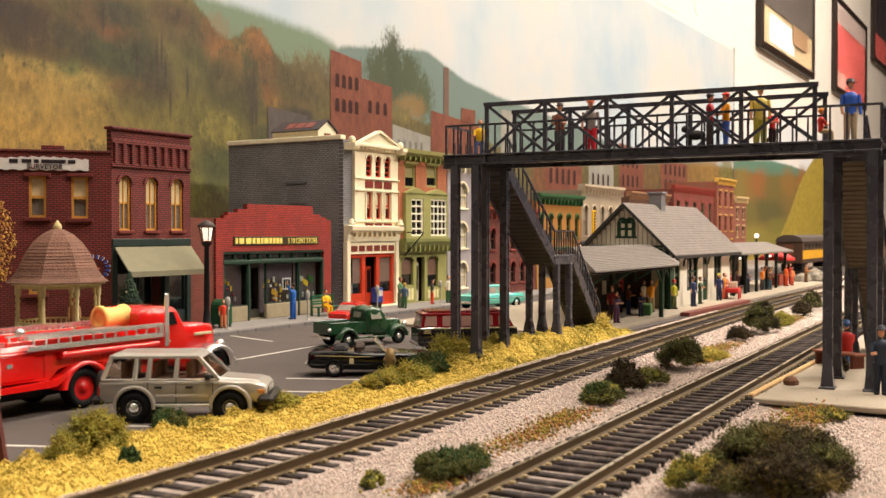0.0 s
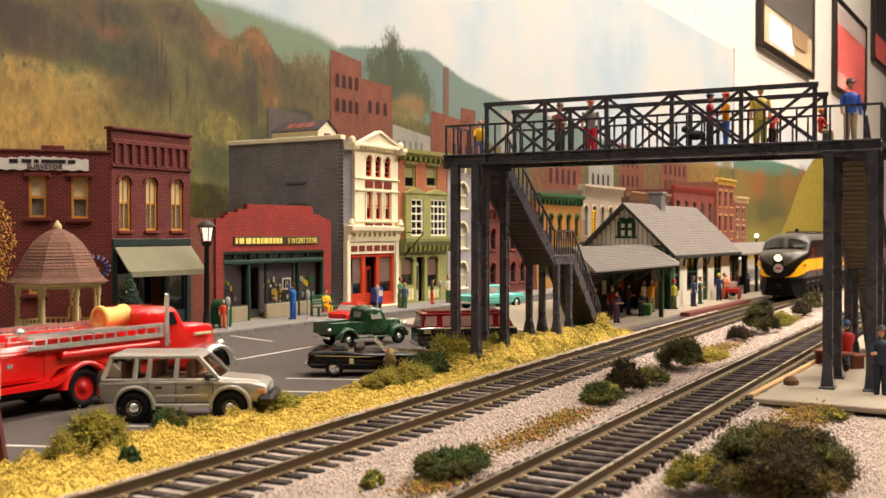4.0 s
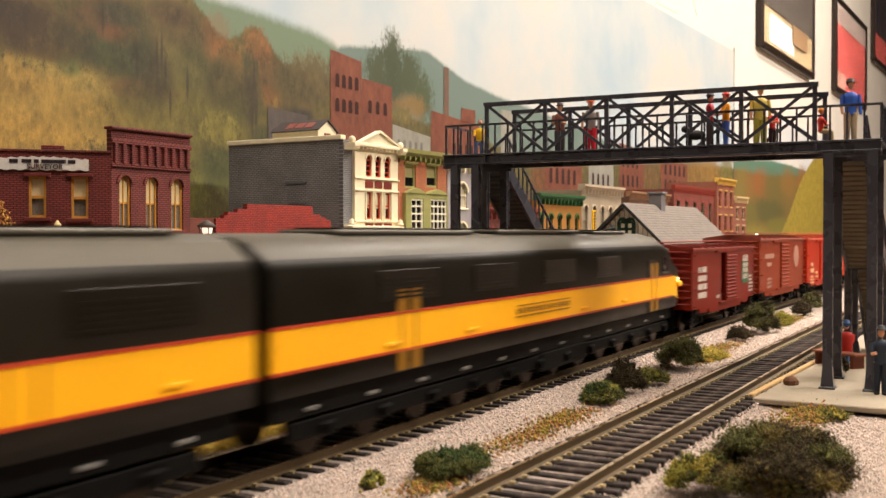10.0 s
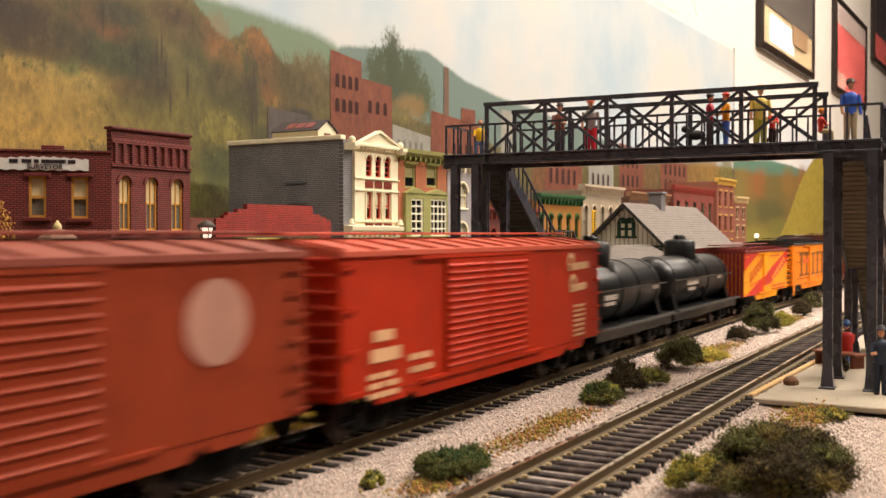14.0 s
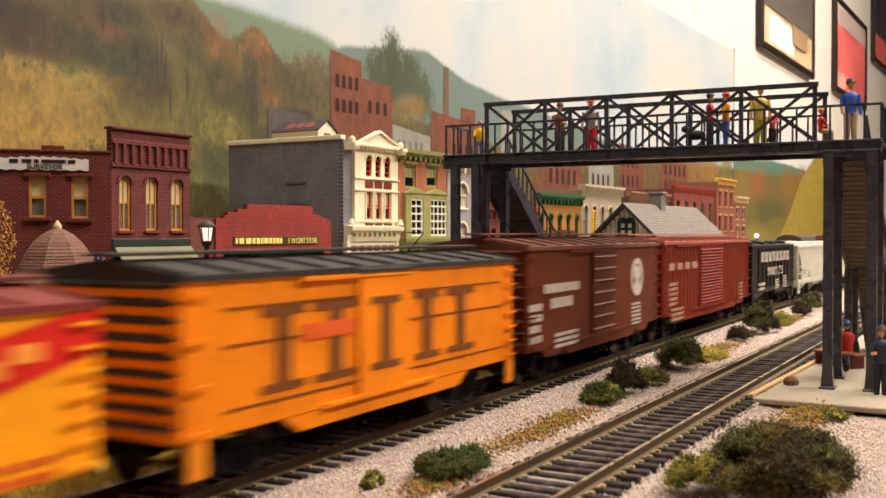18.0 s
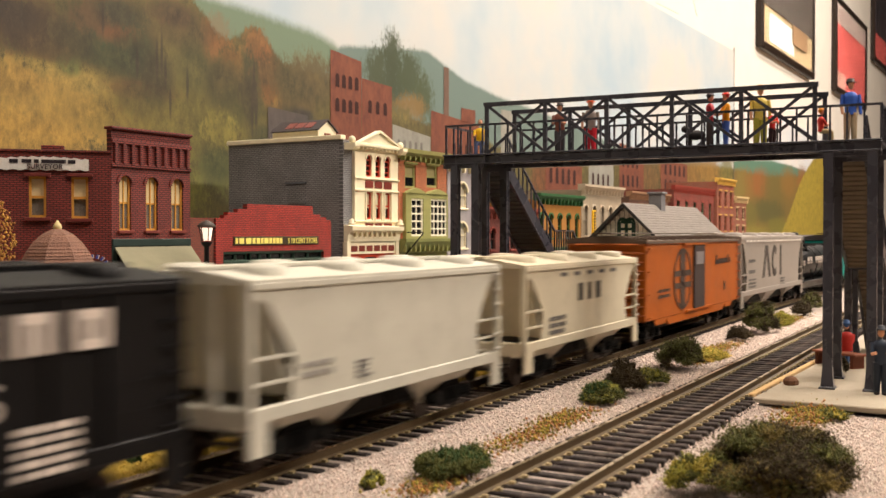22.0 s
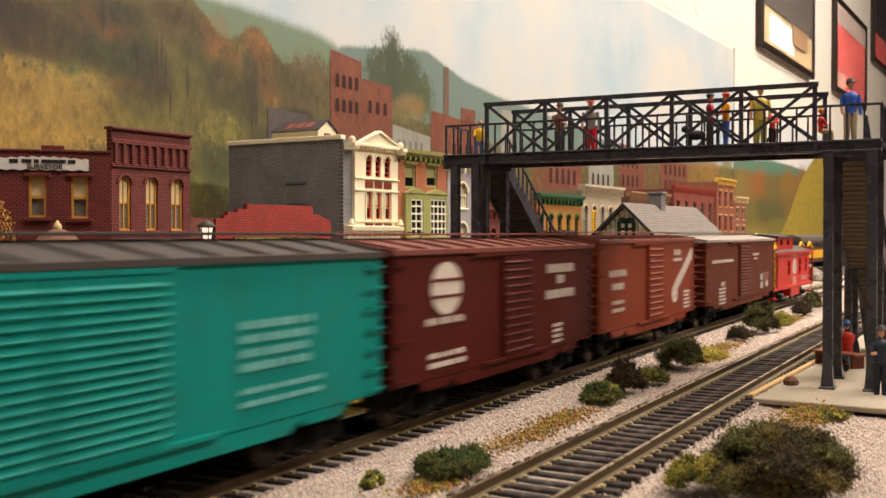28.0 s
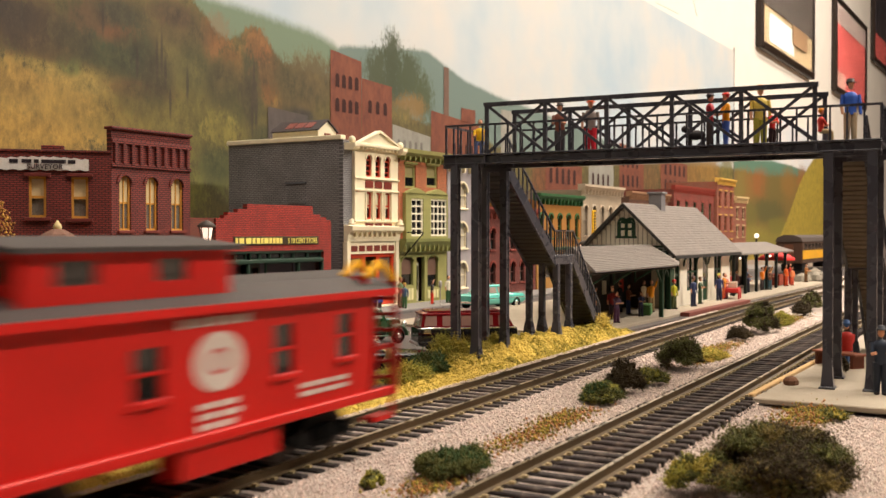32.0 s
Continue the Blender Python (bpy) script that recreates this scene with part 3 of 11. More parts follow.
def bend_hills():
    c = Canvas("painted_bend", [(0.36, lin(190, 196, 202)), (0.5, lin(200, 201, 201)), (0.62, lin(207, 203, 199))], 5.0)
    blob = c.blob
    c.ridge(((178, 17.6), (194, 18.0), (205, 18.6), (223, 18.6), (260, 17.5), (320, 17)), (96, 140, 118), 0.3, 0.3)
    c.ridge(((178, 15.6), (194.6, 15.4), (212, 15.9), (234, 17.0), (260, 17), (320, 17)), (132, 108, 50), 0.6, 1.2)
    blob(186.5, 12.9, 7.03, 3.06, (150, 112, 50), 0.85)
    blob(196.7, 13.8, 6.86, 2.77, (162, 100, 46), 0.85)
    blob(208.0, 13.2, 9.45, 3.13, (120, 106, 50), 0.85)
    blob(182.7, 10.7, 3.77, 5.00, (140, 124, 56), 0.85)
    blob(220.4, 14.8, 7.32, 3.06, (150, 112, 48), 0.85)
    blob(234.1, 16.0, 5.82, 2.98, (160, 104, 46), 0.85)
    blob(203.5, 8.6, 13.67, 2.42, (92, 92, 46), 0.85)
    blob(188.6, 7.8, 6.37, 2.26, (120, 112, 48), 0.85)
    blob(192.7, 3.1, 16.62, 2.73, (152, 142, 56), 0.85)
    blob(218.0, 3.6, 15.45, 3.04, (146, 136, 52), 0.85)
    blob(210.5, 5.9, 8.69, 1.59, (128, 122, 48), 0.85)
    c.ridge(((178, -2), (206, 0.4), (215, 4.8), (223, 9.5), (231, 15.2), (240, 19.4), (249, 22.6), (266, 25.1), (320, 27)), (178, 158, 58), 0.4, 0.6)
    return c.finish()


def board(x0, x1, z1, material):
    part("painted_board", Mesh().box(x0, -0.1, -1.0, x1, 0.0, z1), material, backdrop)


for bx0, bx1 in ((-60, 37), (37, 41), (41, 44), (44, 47.5), (47.5, 51), (51, 53.5), (53.5, 57), (57, 62), (62, 80), (80, 177.9)):
    board(bx0, bx1, 35.9, town_hills(bx0, bx1))
board(178.3, 320, 27.5, bend_hills())
part("board_seam", Mesh().box(177.95, -0.13, -0.5, 178.22, -0.02, 36.5), paint(96, 92, 88, 0.7), backdrop)
for cx0, cz0, cx1, cz1 in ((152, 43.5, 157, 38.2), (138, 36.6, 148, 36.9)):
    part("hairline_crack", Mesh().bar((cx0, -0.02, cz0), (cx1, -0.02, cz1), 0.05, 0.16), paint(206, 200, 192, 0.8), backdrop)


def painted_house(x0, x1, z0, z1, slope, material, wins, dark):
    m = Mesh().add([(x0, -0.14, z0), (x1, -0.14, z0), (x1, -0.14, z1 + slope), (x0, -0.14, z1)], [(0, 1, 2, 3)])
    h = part("painted_house", m, material, backdrop)
    for wx0, wx1, wz0, wz1 in wins:
        n = 6
        arc = [(wx0, wz0), (wx1, wz0), (wx1, wz1)] + [((wx0 + wx1) / 2 + (wx1 - wx0) / 2 * math.cos(math.pi * k / n), wz1 + (wx1 - wx0) / 2 * math.sin(math.pi * k / n)) for k in range(1, n)] + [(wx0, wz1)]
        part("painted_window", Mesh().add([(px, -0.17, pz) for px, pz in arc], [tuple(range(len(arc)))]), dark, h)


BRICKPAINT = mural_mat("painted_brick", [(0.3, lin(78, 38, 28)), (0.5, lin(108, 56, 36)), (0.7, lin(126, 74, 48))], 2.5, 0.5, 9.0, 0.5)
DUSKPAINT = mural_mat("painted_dusk_wall", [(0.3, lin(112, 108, 100)), (0.5, lin(136, 134, 124)), (0.7, lin(150, 148, 138))], 2.5, 0.5, 10.0, 0.5)
DARKWIN = paint(52, 26, 22, 0.8)
painted_house(63.3, 67.4, 9.0, 18.6, -0.4, BRICKPAINT, [(63.9 + i * 0.85, 64.4 + i * 0.85, z, z + 0.8) for i in range(4) for z in (13.9, 15.8)], DARKWIN)
painted_house(67.45, 71.8, 9.0, 16.9, -0.2, BRICKPAINT, [(68.3 + i * 1.1, 68.8 + i * 1.1, 14.2, 15.0) for i in range(3)], DARKWIN)
painted_house(56.0, 60.5, 9.0, 13.4, -0.2, mural_mat("painted_slate", [(0.3, lin(58, 52, 52)), (0.5, lin(76, 68, 64)), (0.7, lin(86, 78, 72))], 2.5, 0.5, 12.0, 0.5), [], DARKWIN)
painted_house(71.9, 78.0, 9.0, 13.6, -0.6, DUSKPAINT, [(72.6 + i * 0.9, 73.0 + i * 0.9, 11.2, 12.2) for i in range(5)], paint(108, 104, 98, 0.8))
painted_house(78.1, 87.0, 8.0, 15.4, -0.6, BRICKPAINT, [(82 + i * 1.1, 82.4 + i * 1.1, 11.6, 12.6) for i in range(4)], DARKWIN)
painted_house(80.3, 81.2, 15.2, 19.6, 0.0, mural_mat("painted_stack", [(0.3, lin(84, 60, 48)), (0.5, lin(98, 74, 60)), (0.7, lin(110, 86, 70))], 2.5, 0.5, 14.0, 0.5), [], DARKWIN)
painted_house(83.5, 86.2, 14.9, 16.2, 0.0, BRICKPAINT, [], DARKWIN)
painted_house(91.5, 94.0, 9.0, 16.9, 0.0, DUSKPAINT, [], DARKWIN)
painted_house(102, 112, 8.0, 12.6, -0.4, BRICKPAINT, [(103 + i * 1.6, 103.7 + i * 1.6, 10.0, 11.4) for i in range(5)], DARKWIN)
painted_house(114, 122, 8.0, 14.4, 0.0, DUSKPAINT, [(115 + i * 1.6, 115.6 + i * 1.6, 10.0, 11.4) for i in range(4)], DARKWIN)
painted_house(124, 133, 8.0, 16.0, -0.5, BRICKPAINT, [(125 + i * 1.7, 125.7 + i * 1.7, z, z + 1.2) for i in range(4) for z in (10.5, 13.0)], DARKWIN)
painted_house(140, 152, 8.0, 15.2, -0.5, BRICKPAINT, [(141.5 + i * 2.1, 142.4 + i * 2.1, z, z + 1.2) for i in range(5) for z in (10.5, 12.8)], DARKWIN)

def framed_picture(x0, x1, z0, z1, colours, label):
    t = thing("framed_picture", x0, WALL_V - 0.05, z0, 0, label, "picture", "pictures on the wall")
    w, h, b = x1 - x0, z1 - z0, 1.5
    for a in ((0, 0, b, h), (w - b, 0, w, h), (b, 0, w - b, b), (b, h - b, w - b, h)):
        part("frame_bar", Mesh().box(a[0], -1.3, a[1], a[2], 0, a[3], c=0.3), paint(40, 30, 24, 0.35), t)
    part("mount", Mesh().box(b, -0.8, b, w - b, -0.2, h - b), paint(*colours[0], 0.5), t)
    for i, (fx0, fx1, fz0, fz1) in enumerate(colours[2]):
        part("print", Mesh().box(fx0, -0.9 - 0.1 * i, fz0, fx1, -0.8 - 0.1 * i, fz1), paint(*colours[1][i], 0.5), t)
    pane = part("pane", Mesh().box(b, -1.12, b, w - b, -1.06, h - b), GLASS, t)
    pane.visible_shadow = False


framed_picture(192.7, 240.6, 38.9, 76, ((206, 178, 138), ((250, 250, 248), (92, 82, 76), (150, 120, 90)), ((7, 28, 2.2, 7.6), (2, 46, 8.6, 35), (26, 40, 4.6, 8.6))), "dark-framed picture with pale and brown print behind glass")
framed_picture(266.5, 314, 39.5, 63.5, ((236, 106, 100), ((200, 176, 166), (236, 176, 160)), ((1.6, 46, 17.5, 22.4), (1.6, 14, 1.6, 5.5))), "dark-framed picture with a coral red print behind glass")
framed_picture(327.4, 388, 56, 96, ((236, 104, 100), ((60, 56, 66),), ((2, 58, 9, 38),)), "dark-framed picture with a coral red print behind glass")


# ---------------------------------------------------------------- footbridge
def footbridge():
    t = thing("footbridge", 31.9, 4.36, -0.2, 94.0, "dark grey steel footbridge with truss sides and stairs, spanning both tracks", "footbridge")
    B0, B1, LEN, W = 6.98, 7.34, 14.2, 2.45          # girder underside, deck, length, width; y runs towards the camera
    for y in (0.0, -W):
        g = part("girder", Mesh().box(0, y - 0.05, B0 + 0.06, LEN, y + 0.05, B1 - 0.06, c=0.02), IRON, t)
        for z in (B0, B1 - 0.06):
            part("flange", Mesh().box(0, y - 0.14, z, LEN, y + 0.14, z + 0.06, c=0.015), IRON, g)
        for x in (1.8, 12.6):
            part("splice_plate", Mesh().box(x - 0.05, y - 0.13, B0 + 0.06, x + 0.05, y + 0.13, B1 - 0.06, c=0.01), IRON, g)
    part("deck", Mesh().box(0, -W + 0.1, B1 - 0.14, LEN, -0.1, B1 - 0.04), IRON, t)
    a, b, n, top = 1.85, 12.55, 5, 9.02
    for y in (0.0, -W):
        tr = part("truss", Mesh().bar((a - 0.1, y, top), (b + 0.1, y, top), 0.13, 0.14), IRON, t)
        for i in range(n + 1):
            x = a + (b - a) * i / n
            part("truss_post", Mesh().box(x - 0.065, y - 0.045, B1 - 0.02, x + 0.065, y + 0.045, top), IRON, tr)
            if i < n:
                x2 = a + (b - a) * (i + 1) / n
                part("diagonal", Mesh().bar((x + 0.06, y + 0.03, B1 + 0.05), (x2 - 0.06, y + 0.03, top - 0.05), 0.04, 0.1), IRON, tr)
                part("diagonal", Mesh().bar((x + 0.06, y - 0.03, top - 0.05), (x2 - 0.06, y - 0.03, B1 + 0.05), 0.04, 0.1), IRON, tr)
    for y, x0, x1 in ((0.0, 0.02, LEN - 0.02), (-W, 1.9, 12.3)):
        rl = part("railing", Mesh().bar((x0, y - 0.12, 8.36), (x1, y - 0.12, 8.36), 0.07, 0.07), IRON, t)
        k = int((x1 - x0) / 0.46)
        for i in range(k + 1):
            x = x0 + (x1 - x0) * i / k
            part("baluster", Mesh().bar((x, y - 0.12, B1 - 0.05), (x, y - 0.12, 8.34), 0.055), IRON, rl)
    for x in (0.04, LEN - 0.04):
        rl = part("railing", Mesh().bar((x, -W, 8.36), (x, -0.05, 8.36), 0.07), IRON, t)
        for i in range(5):
            y = -W + (W - 0.1) * i / 4
            part("baluster", Mesh().bar((x, y, B1 - 0.05), (x, y, 8.34), 0.055), IRON, rl)

    def post(x, y, z0, z1, w=0.31):
        c, a = w / 2, 0.05
        sect = [(-c, -c), (c, -c), (c, -c + 0.07), (a, -c + 0.07), (a, -0.03), (c - 0.02, -0.03), (c - 0.02, 0.03), (a, 0.03), (a, c - 0.07), (c, c - 0.07), (c, c), (-c, c), (-c, c - 0.07), (-a, c - 0.07), (-a, 0.03), (-c + 0.02, 0.03), (-c + 0.02, -0.03), (-a, -0.03), (-a, -c + 0.07), (-c, -c + 0.07)]
        p = part("post", Mesh().loft([[(x + dx, y + dy, z) for dx, dy in sect] for z in (z0, z1)]), IRON, t)
        plate = Mesh().box(x - w * 0.85, y - w * 0.85, z0 - 0.1, x + w * 0.85, y + w * 0.85, z0 + 0.05, c=0.02)
        plate.loft([[(x - h, y - h, z), (x + h, y - h, z), (x + h, y + h, z), (x - h, y + h, z)] for h, z in ((w * 0.68, z0 + 0.04), (w * 0.58, z0 + 0.3), (w * 0.5, z0 + 0.62))])
        part("post_foot", plate, IRON, p)

    for x, zz in ((0.25, 0.02), (1.45, 0.02), (12.95, BANK + 0.22), (13.75, BANK + 0.22)):
        for y in (0, -W):
            post(x, y, zz, B0, 0.27)
    for x0, x1 in ((0.0, 1.75), (12.65, LEN)):
        for y in (-W, -0.06):
            part("cross_beam", Mesh().box(x0, y, B0 - 0.12, x1, y + 0.12, B0), IRON, t)
    return t


BANK = 0.1        # top of the low bank that carries the far bridge posts


def stairs(x, y, rz, foot_z, label, boards=(92, 80, 66)):
    """Two steep flights with a landing; x runs down and away from the bridge, y across; closed below with boards."""
    t = thing("stair_flight", x, y, 0, rz, label, "stairs", "stairs of the footbridge")
    brown = mat("stair_board", lin(*boards), 0.6, var=0.2, size=0.5, bump=0.2, random_tint=0.12)
    H1, H2, X1, X2, X3, W = 7.1, 3.5, 4.35, 6.2, 9.2, 1.25

    def flight(xa, za, xb, zb, n):
        for yy in (0.0, W):
            part("stringer", Mesh().prism([(xa, za + 0.1), (xa, za - 0.5), (xb, zb - 0.5), (xb, zb + 0.1)], "y", yy - 0.05, yy + 0.05), IRON, t)
            rl = part("stair_rail", Mesh().bar((xa, yy, za + 1.0), (xb, yy, zb + 1.0), 0.07), IRON, t)
            for i in range(n + 1):
                f = i / n
                px, pz = xa + (xb - xa) * f, za + (zb - za) * f
                part("baluster", Mesh().bar((px, yy, pz), (px, yy, pz + 0.98), 0.05), IRON, rl)
        k = n * 2
        for i in range(k):
            f0, f1 = i / k, (i + 1) / k
            px0, px1, pz0, pz1 = xa + (xb - xa) * f0, xa + (xb - xa) * f1, za + (zb - za) * f0, za + (zb - za) * f1
            part("step", Mesh().box(px0 - 0.03, 0.05, pz1 - 0.05, px1 + 0.02, W - 0.05, pz1), brown, t)
            part("soffit_board", Mesh().prism([(px0, pz0 - 0.44), (px1, pz1 - 0.39), (px1, pz1 - 0.35), (px0, pz0 - 0.35)], "y", 0.05, W - 0.05), brown, t)

    flight(0, H1, X1, H2, 12)
    flight(X2, H2, X3, foot_z, 11)
    part("landing", Mesh().box(X1 - 0.1, -0.08, H2 - 0.4, X2 + 0.1, W + 0.08, H2, c=0.02), IRON, t)
    for yy in (0.0, W):
        rl = part("stair_rail", Mesh().bar((X1, yy, H2 + 1.0), (X2, yy, H2 + 1.0), 0.07), IRON, t)
        for i in range(9):
            px = X1 + (X2 - X1) * i / 8
            part("baluster", Mesh().bar((px, yy, H2), (px, yy, H2 + 0.98), 0.05), IRON, rl)
        for px in (X1 + 0.2, X2 - 0.4):
            part("post", Mesh().box(px - 0.125, yy - 0.125, foot_z, px + 0.125, yy + 0.125, H2 - 0.35, c=0.03).box(px - 0.27, yy - 0.27, foot_z - 0.1, px + 0.27, yy + 0.27, foot_z + 0.08, c=0.03).loft([[(px - h, yy - h, z), (px + h, yy - h, z), (px + h, yy + h, z), (px - h, yy + h, z)] for h, z in ((0.2, foot_z + 0.08), (0.13, foot_z + 0.6))]), IRON, t)


footbridge()
stairs(34.0, 17.7, 0.0, BANK + 0.02, "dark grey stairs with boarded underside leading to the street", (56, 54, 56))
stairs(34.6, 5.2, 0.0, -0.18, "grey stairs with brown boards leading to the platform")

# ---------------------------------------------------------------- platforms
p = Mesh().box(28.9, 1.2, -0.36, 75, 7.28, -0.2, c=0.03)
single("platform", p, CONCRETE, "pale concrete passenger platform under the footbridge posts", "platform", kind="structure")
p = Mesh().box(43.5, 18.5, -0.45, 102, 30, -0.2, c=0.03)
single("platform", p, CONCRETE, "pale station platform along the main track", "platform", kind="structure")
# near-black block stands for the shade in the gap below the slab
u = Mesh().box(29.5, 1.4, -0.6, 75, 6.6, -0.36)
single("platform_footing", u, paint(30, 26, 23, 0.9), "near-black block for the shade under the platform slab", "footing", kind="structure")


# ---------------------------------------------------------------- the town
BRICK_RED = lin(130, 46, 36)
OCHRE = paint(196, 142, 62, 0.5)
INSIDE = paint(58, 52, 48, 0.9)
GREY_PANE = paint(112, 106, 98, 0.1, coat=0.5, bump=0.0, var=0.35, size=0.5)


def window(parent, x0, x1, z0, z1, y, frame, nx=1, nz=2, arch=False, bar=0.09, name="window", pane=None, blind=None):
    """A sash in its opening: frame, bars and a pane; y is the outer face of the wall."""
    m = Mesh().box(x0, y + 0.06, z0, x0 + bar, y + 0.2, z1).box(x1 - bar, y + 0.06, z0, x1, y + 0.2, z1).box(x0 + bar, y + 0.06, z0, x1 - bar, y + 0.2, z0 + bar).box(x0 + bar, y + 0.06, z1 - bar, x1 - bar, y + 0.2, z1)
    for i in range(1, nx):
        x = x0 + (x1 - x0) * i / nx
        m.box(x - bar * 0.3, y + 0.08, z0 + bar, x + bar * 0.3, y + 0.16, z1 - bar)
    for i in range(1, nz):
        z = z0 + (z1 - z0) * i / nz
        m.box(x0 + bar, y + 0.075, z - bar * 0.4, x1 - bar, y + 0.17, z + bar * 0.4)
    w = part(name, m, frame, parent)
    part("pane", Mesh().box(x0 + bar * 0.5, y + 0.14, z0 + bar * 0.5, x1 - bar * 0.5, y + 0.155, z1 - bar * 0.5), pane or DARK_GLASS, w)
    if blind:
        part("blind", Mesh().box(x0 + bar, y + 0.12, z1 - (z1 - z0) * blind[1], x1 - bar, y + 0.135, z1 - bar), paint(*blind[0], 0.8), w)
    return w


def arch_fill(m, x0, x1, z_top, rise, y0, y1, mi=0, n=7):
    """Fills the upper corners of a square opening so that its head is an arch."""
    cx, r = (x0 + x1) / 2, (x1 - x0) / 2
    for side in (-1, 1):
        arc = [(cx + side * r * math.cos(math.pi / 2 * k / n), z_top - rise + rise * math.sin(math.pi / 2 * k / n)) for k in range(n + 1)]
        m.prism(arc + [(cx + side * r, z_top)], "y", y0, y1, mi)


def arch_band(x0, x1, z_top, rise, y0, y1, wide=0.16, n=9):
    cx, r = (x0 + x1) / 2, (x1 - x0) / 2
    rings = []
    for k in range(n + 1):
        a = math.pi * k / n
        c, s = math.cos(a), math.sin(a)
        rings.append([(cx + r * c, y0, z_top - rise + rise * s), (cx + (r + wide) * c, y0, z_top - rise + (rise + wide) * s), (cx + (r + wide) * c, y1, z_top - rise + (rise + wide) * s), (cx + r * c, y1, z_top - rise + rise * s)])
    return Mesh().loft(rings)


def shell(t, w, d, h, side, roof, roof_z=None, back=True):
    """Side and back walls and a flat roof behind a front."""
    rz = roof_z or h - 0.4
    part("side_wall", Mesh().box(0, 0.3, 0, 0.3, d, h), side, t)
    part("side_wall", Mesh().box(w - 0.3, 0.3, 0, w, d, h), side, t)
    part("back_wall", Mesh().box(0.3, d - 0.3, 0, w - 0.3, d, h), side, t)
    part("roof", Mesh().box(0.3, 0.3, rz - 0.1, w - 0.3, d - 0.3, rz), roof, t)
    part("interior_floor", Mesh().box(0.3, 0.3, 0, w - 0.3, d - 0.3, 0.05), INSIDE, t)


def letters(text, size, material, parent, x, y, z, name="lettering", rz=0, stretch=1.0, thick=0.02):
    """Raised letters in the built-in font, standing upright and facing the street."""
    cu = bpy.data.curves.new(name, "FONT")
    cu.body, cu.size, cu.extrude, cu.align_x = text, size * K, thick * K, "CENTER"
    tmp = new("tmp", cu)
    me = bpy.data.meshes.new_from_object(tmp.evaluated_get(bpy.context.evaluated_depsgraph_get()))
    bpy.data.objects.remove(tmp)
    me.materials.clear()
    me.materials.append(material)
    ob = new(name, me)
    ob.parent = parent
    ob.matrix_basis = Matrix.Translation((x * K, y * K, z * K)) @ Matrix.Rotation(radians(rz), 4, "Z") @ Matrix.Rotation(radians(90), 4, "X") @ Matrix.Diagonal((stretch, 1, 1, 1))
    return ob


ROOF_GREY = mat("roof_felt", lin(96, 92, 88), 0.9, var=0.2, size=0.8, bump=0.3)


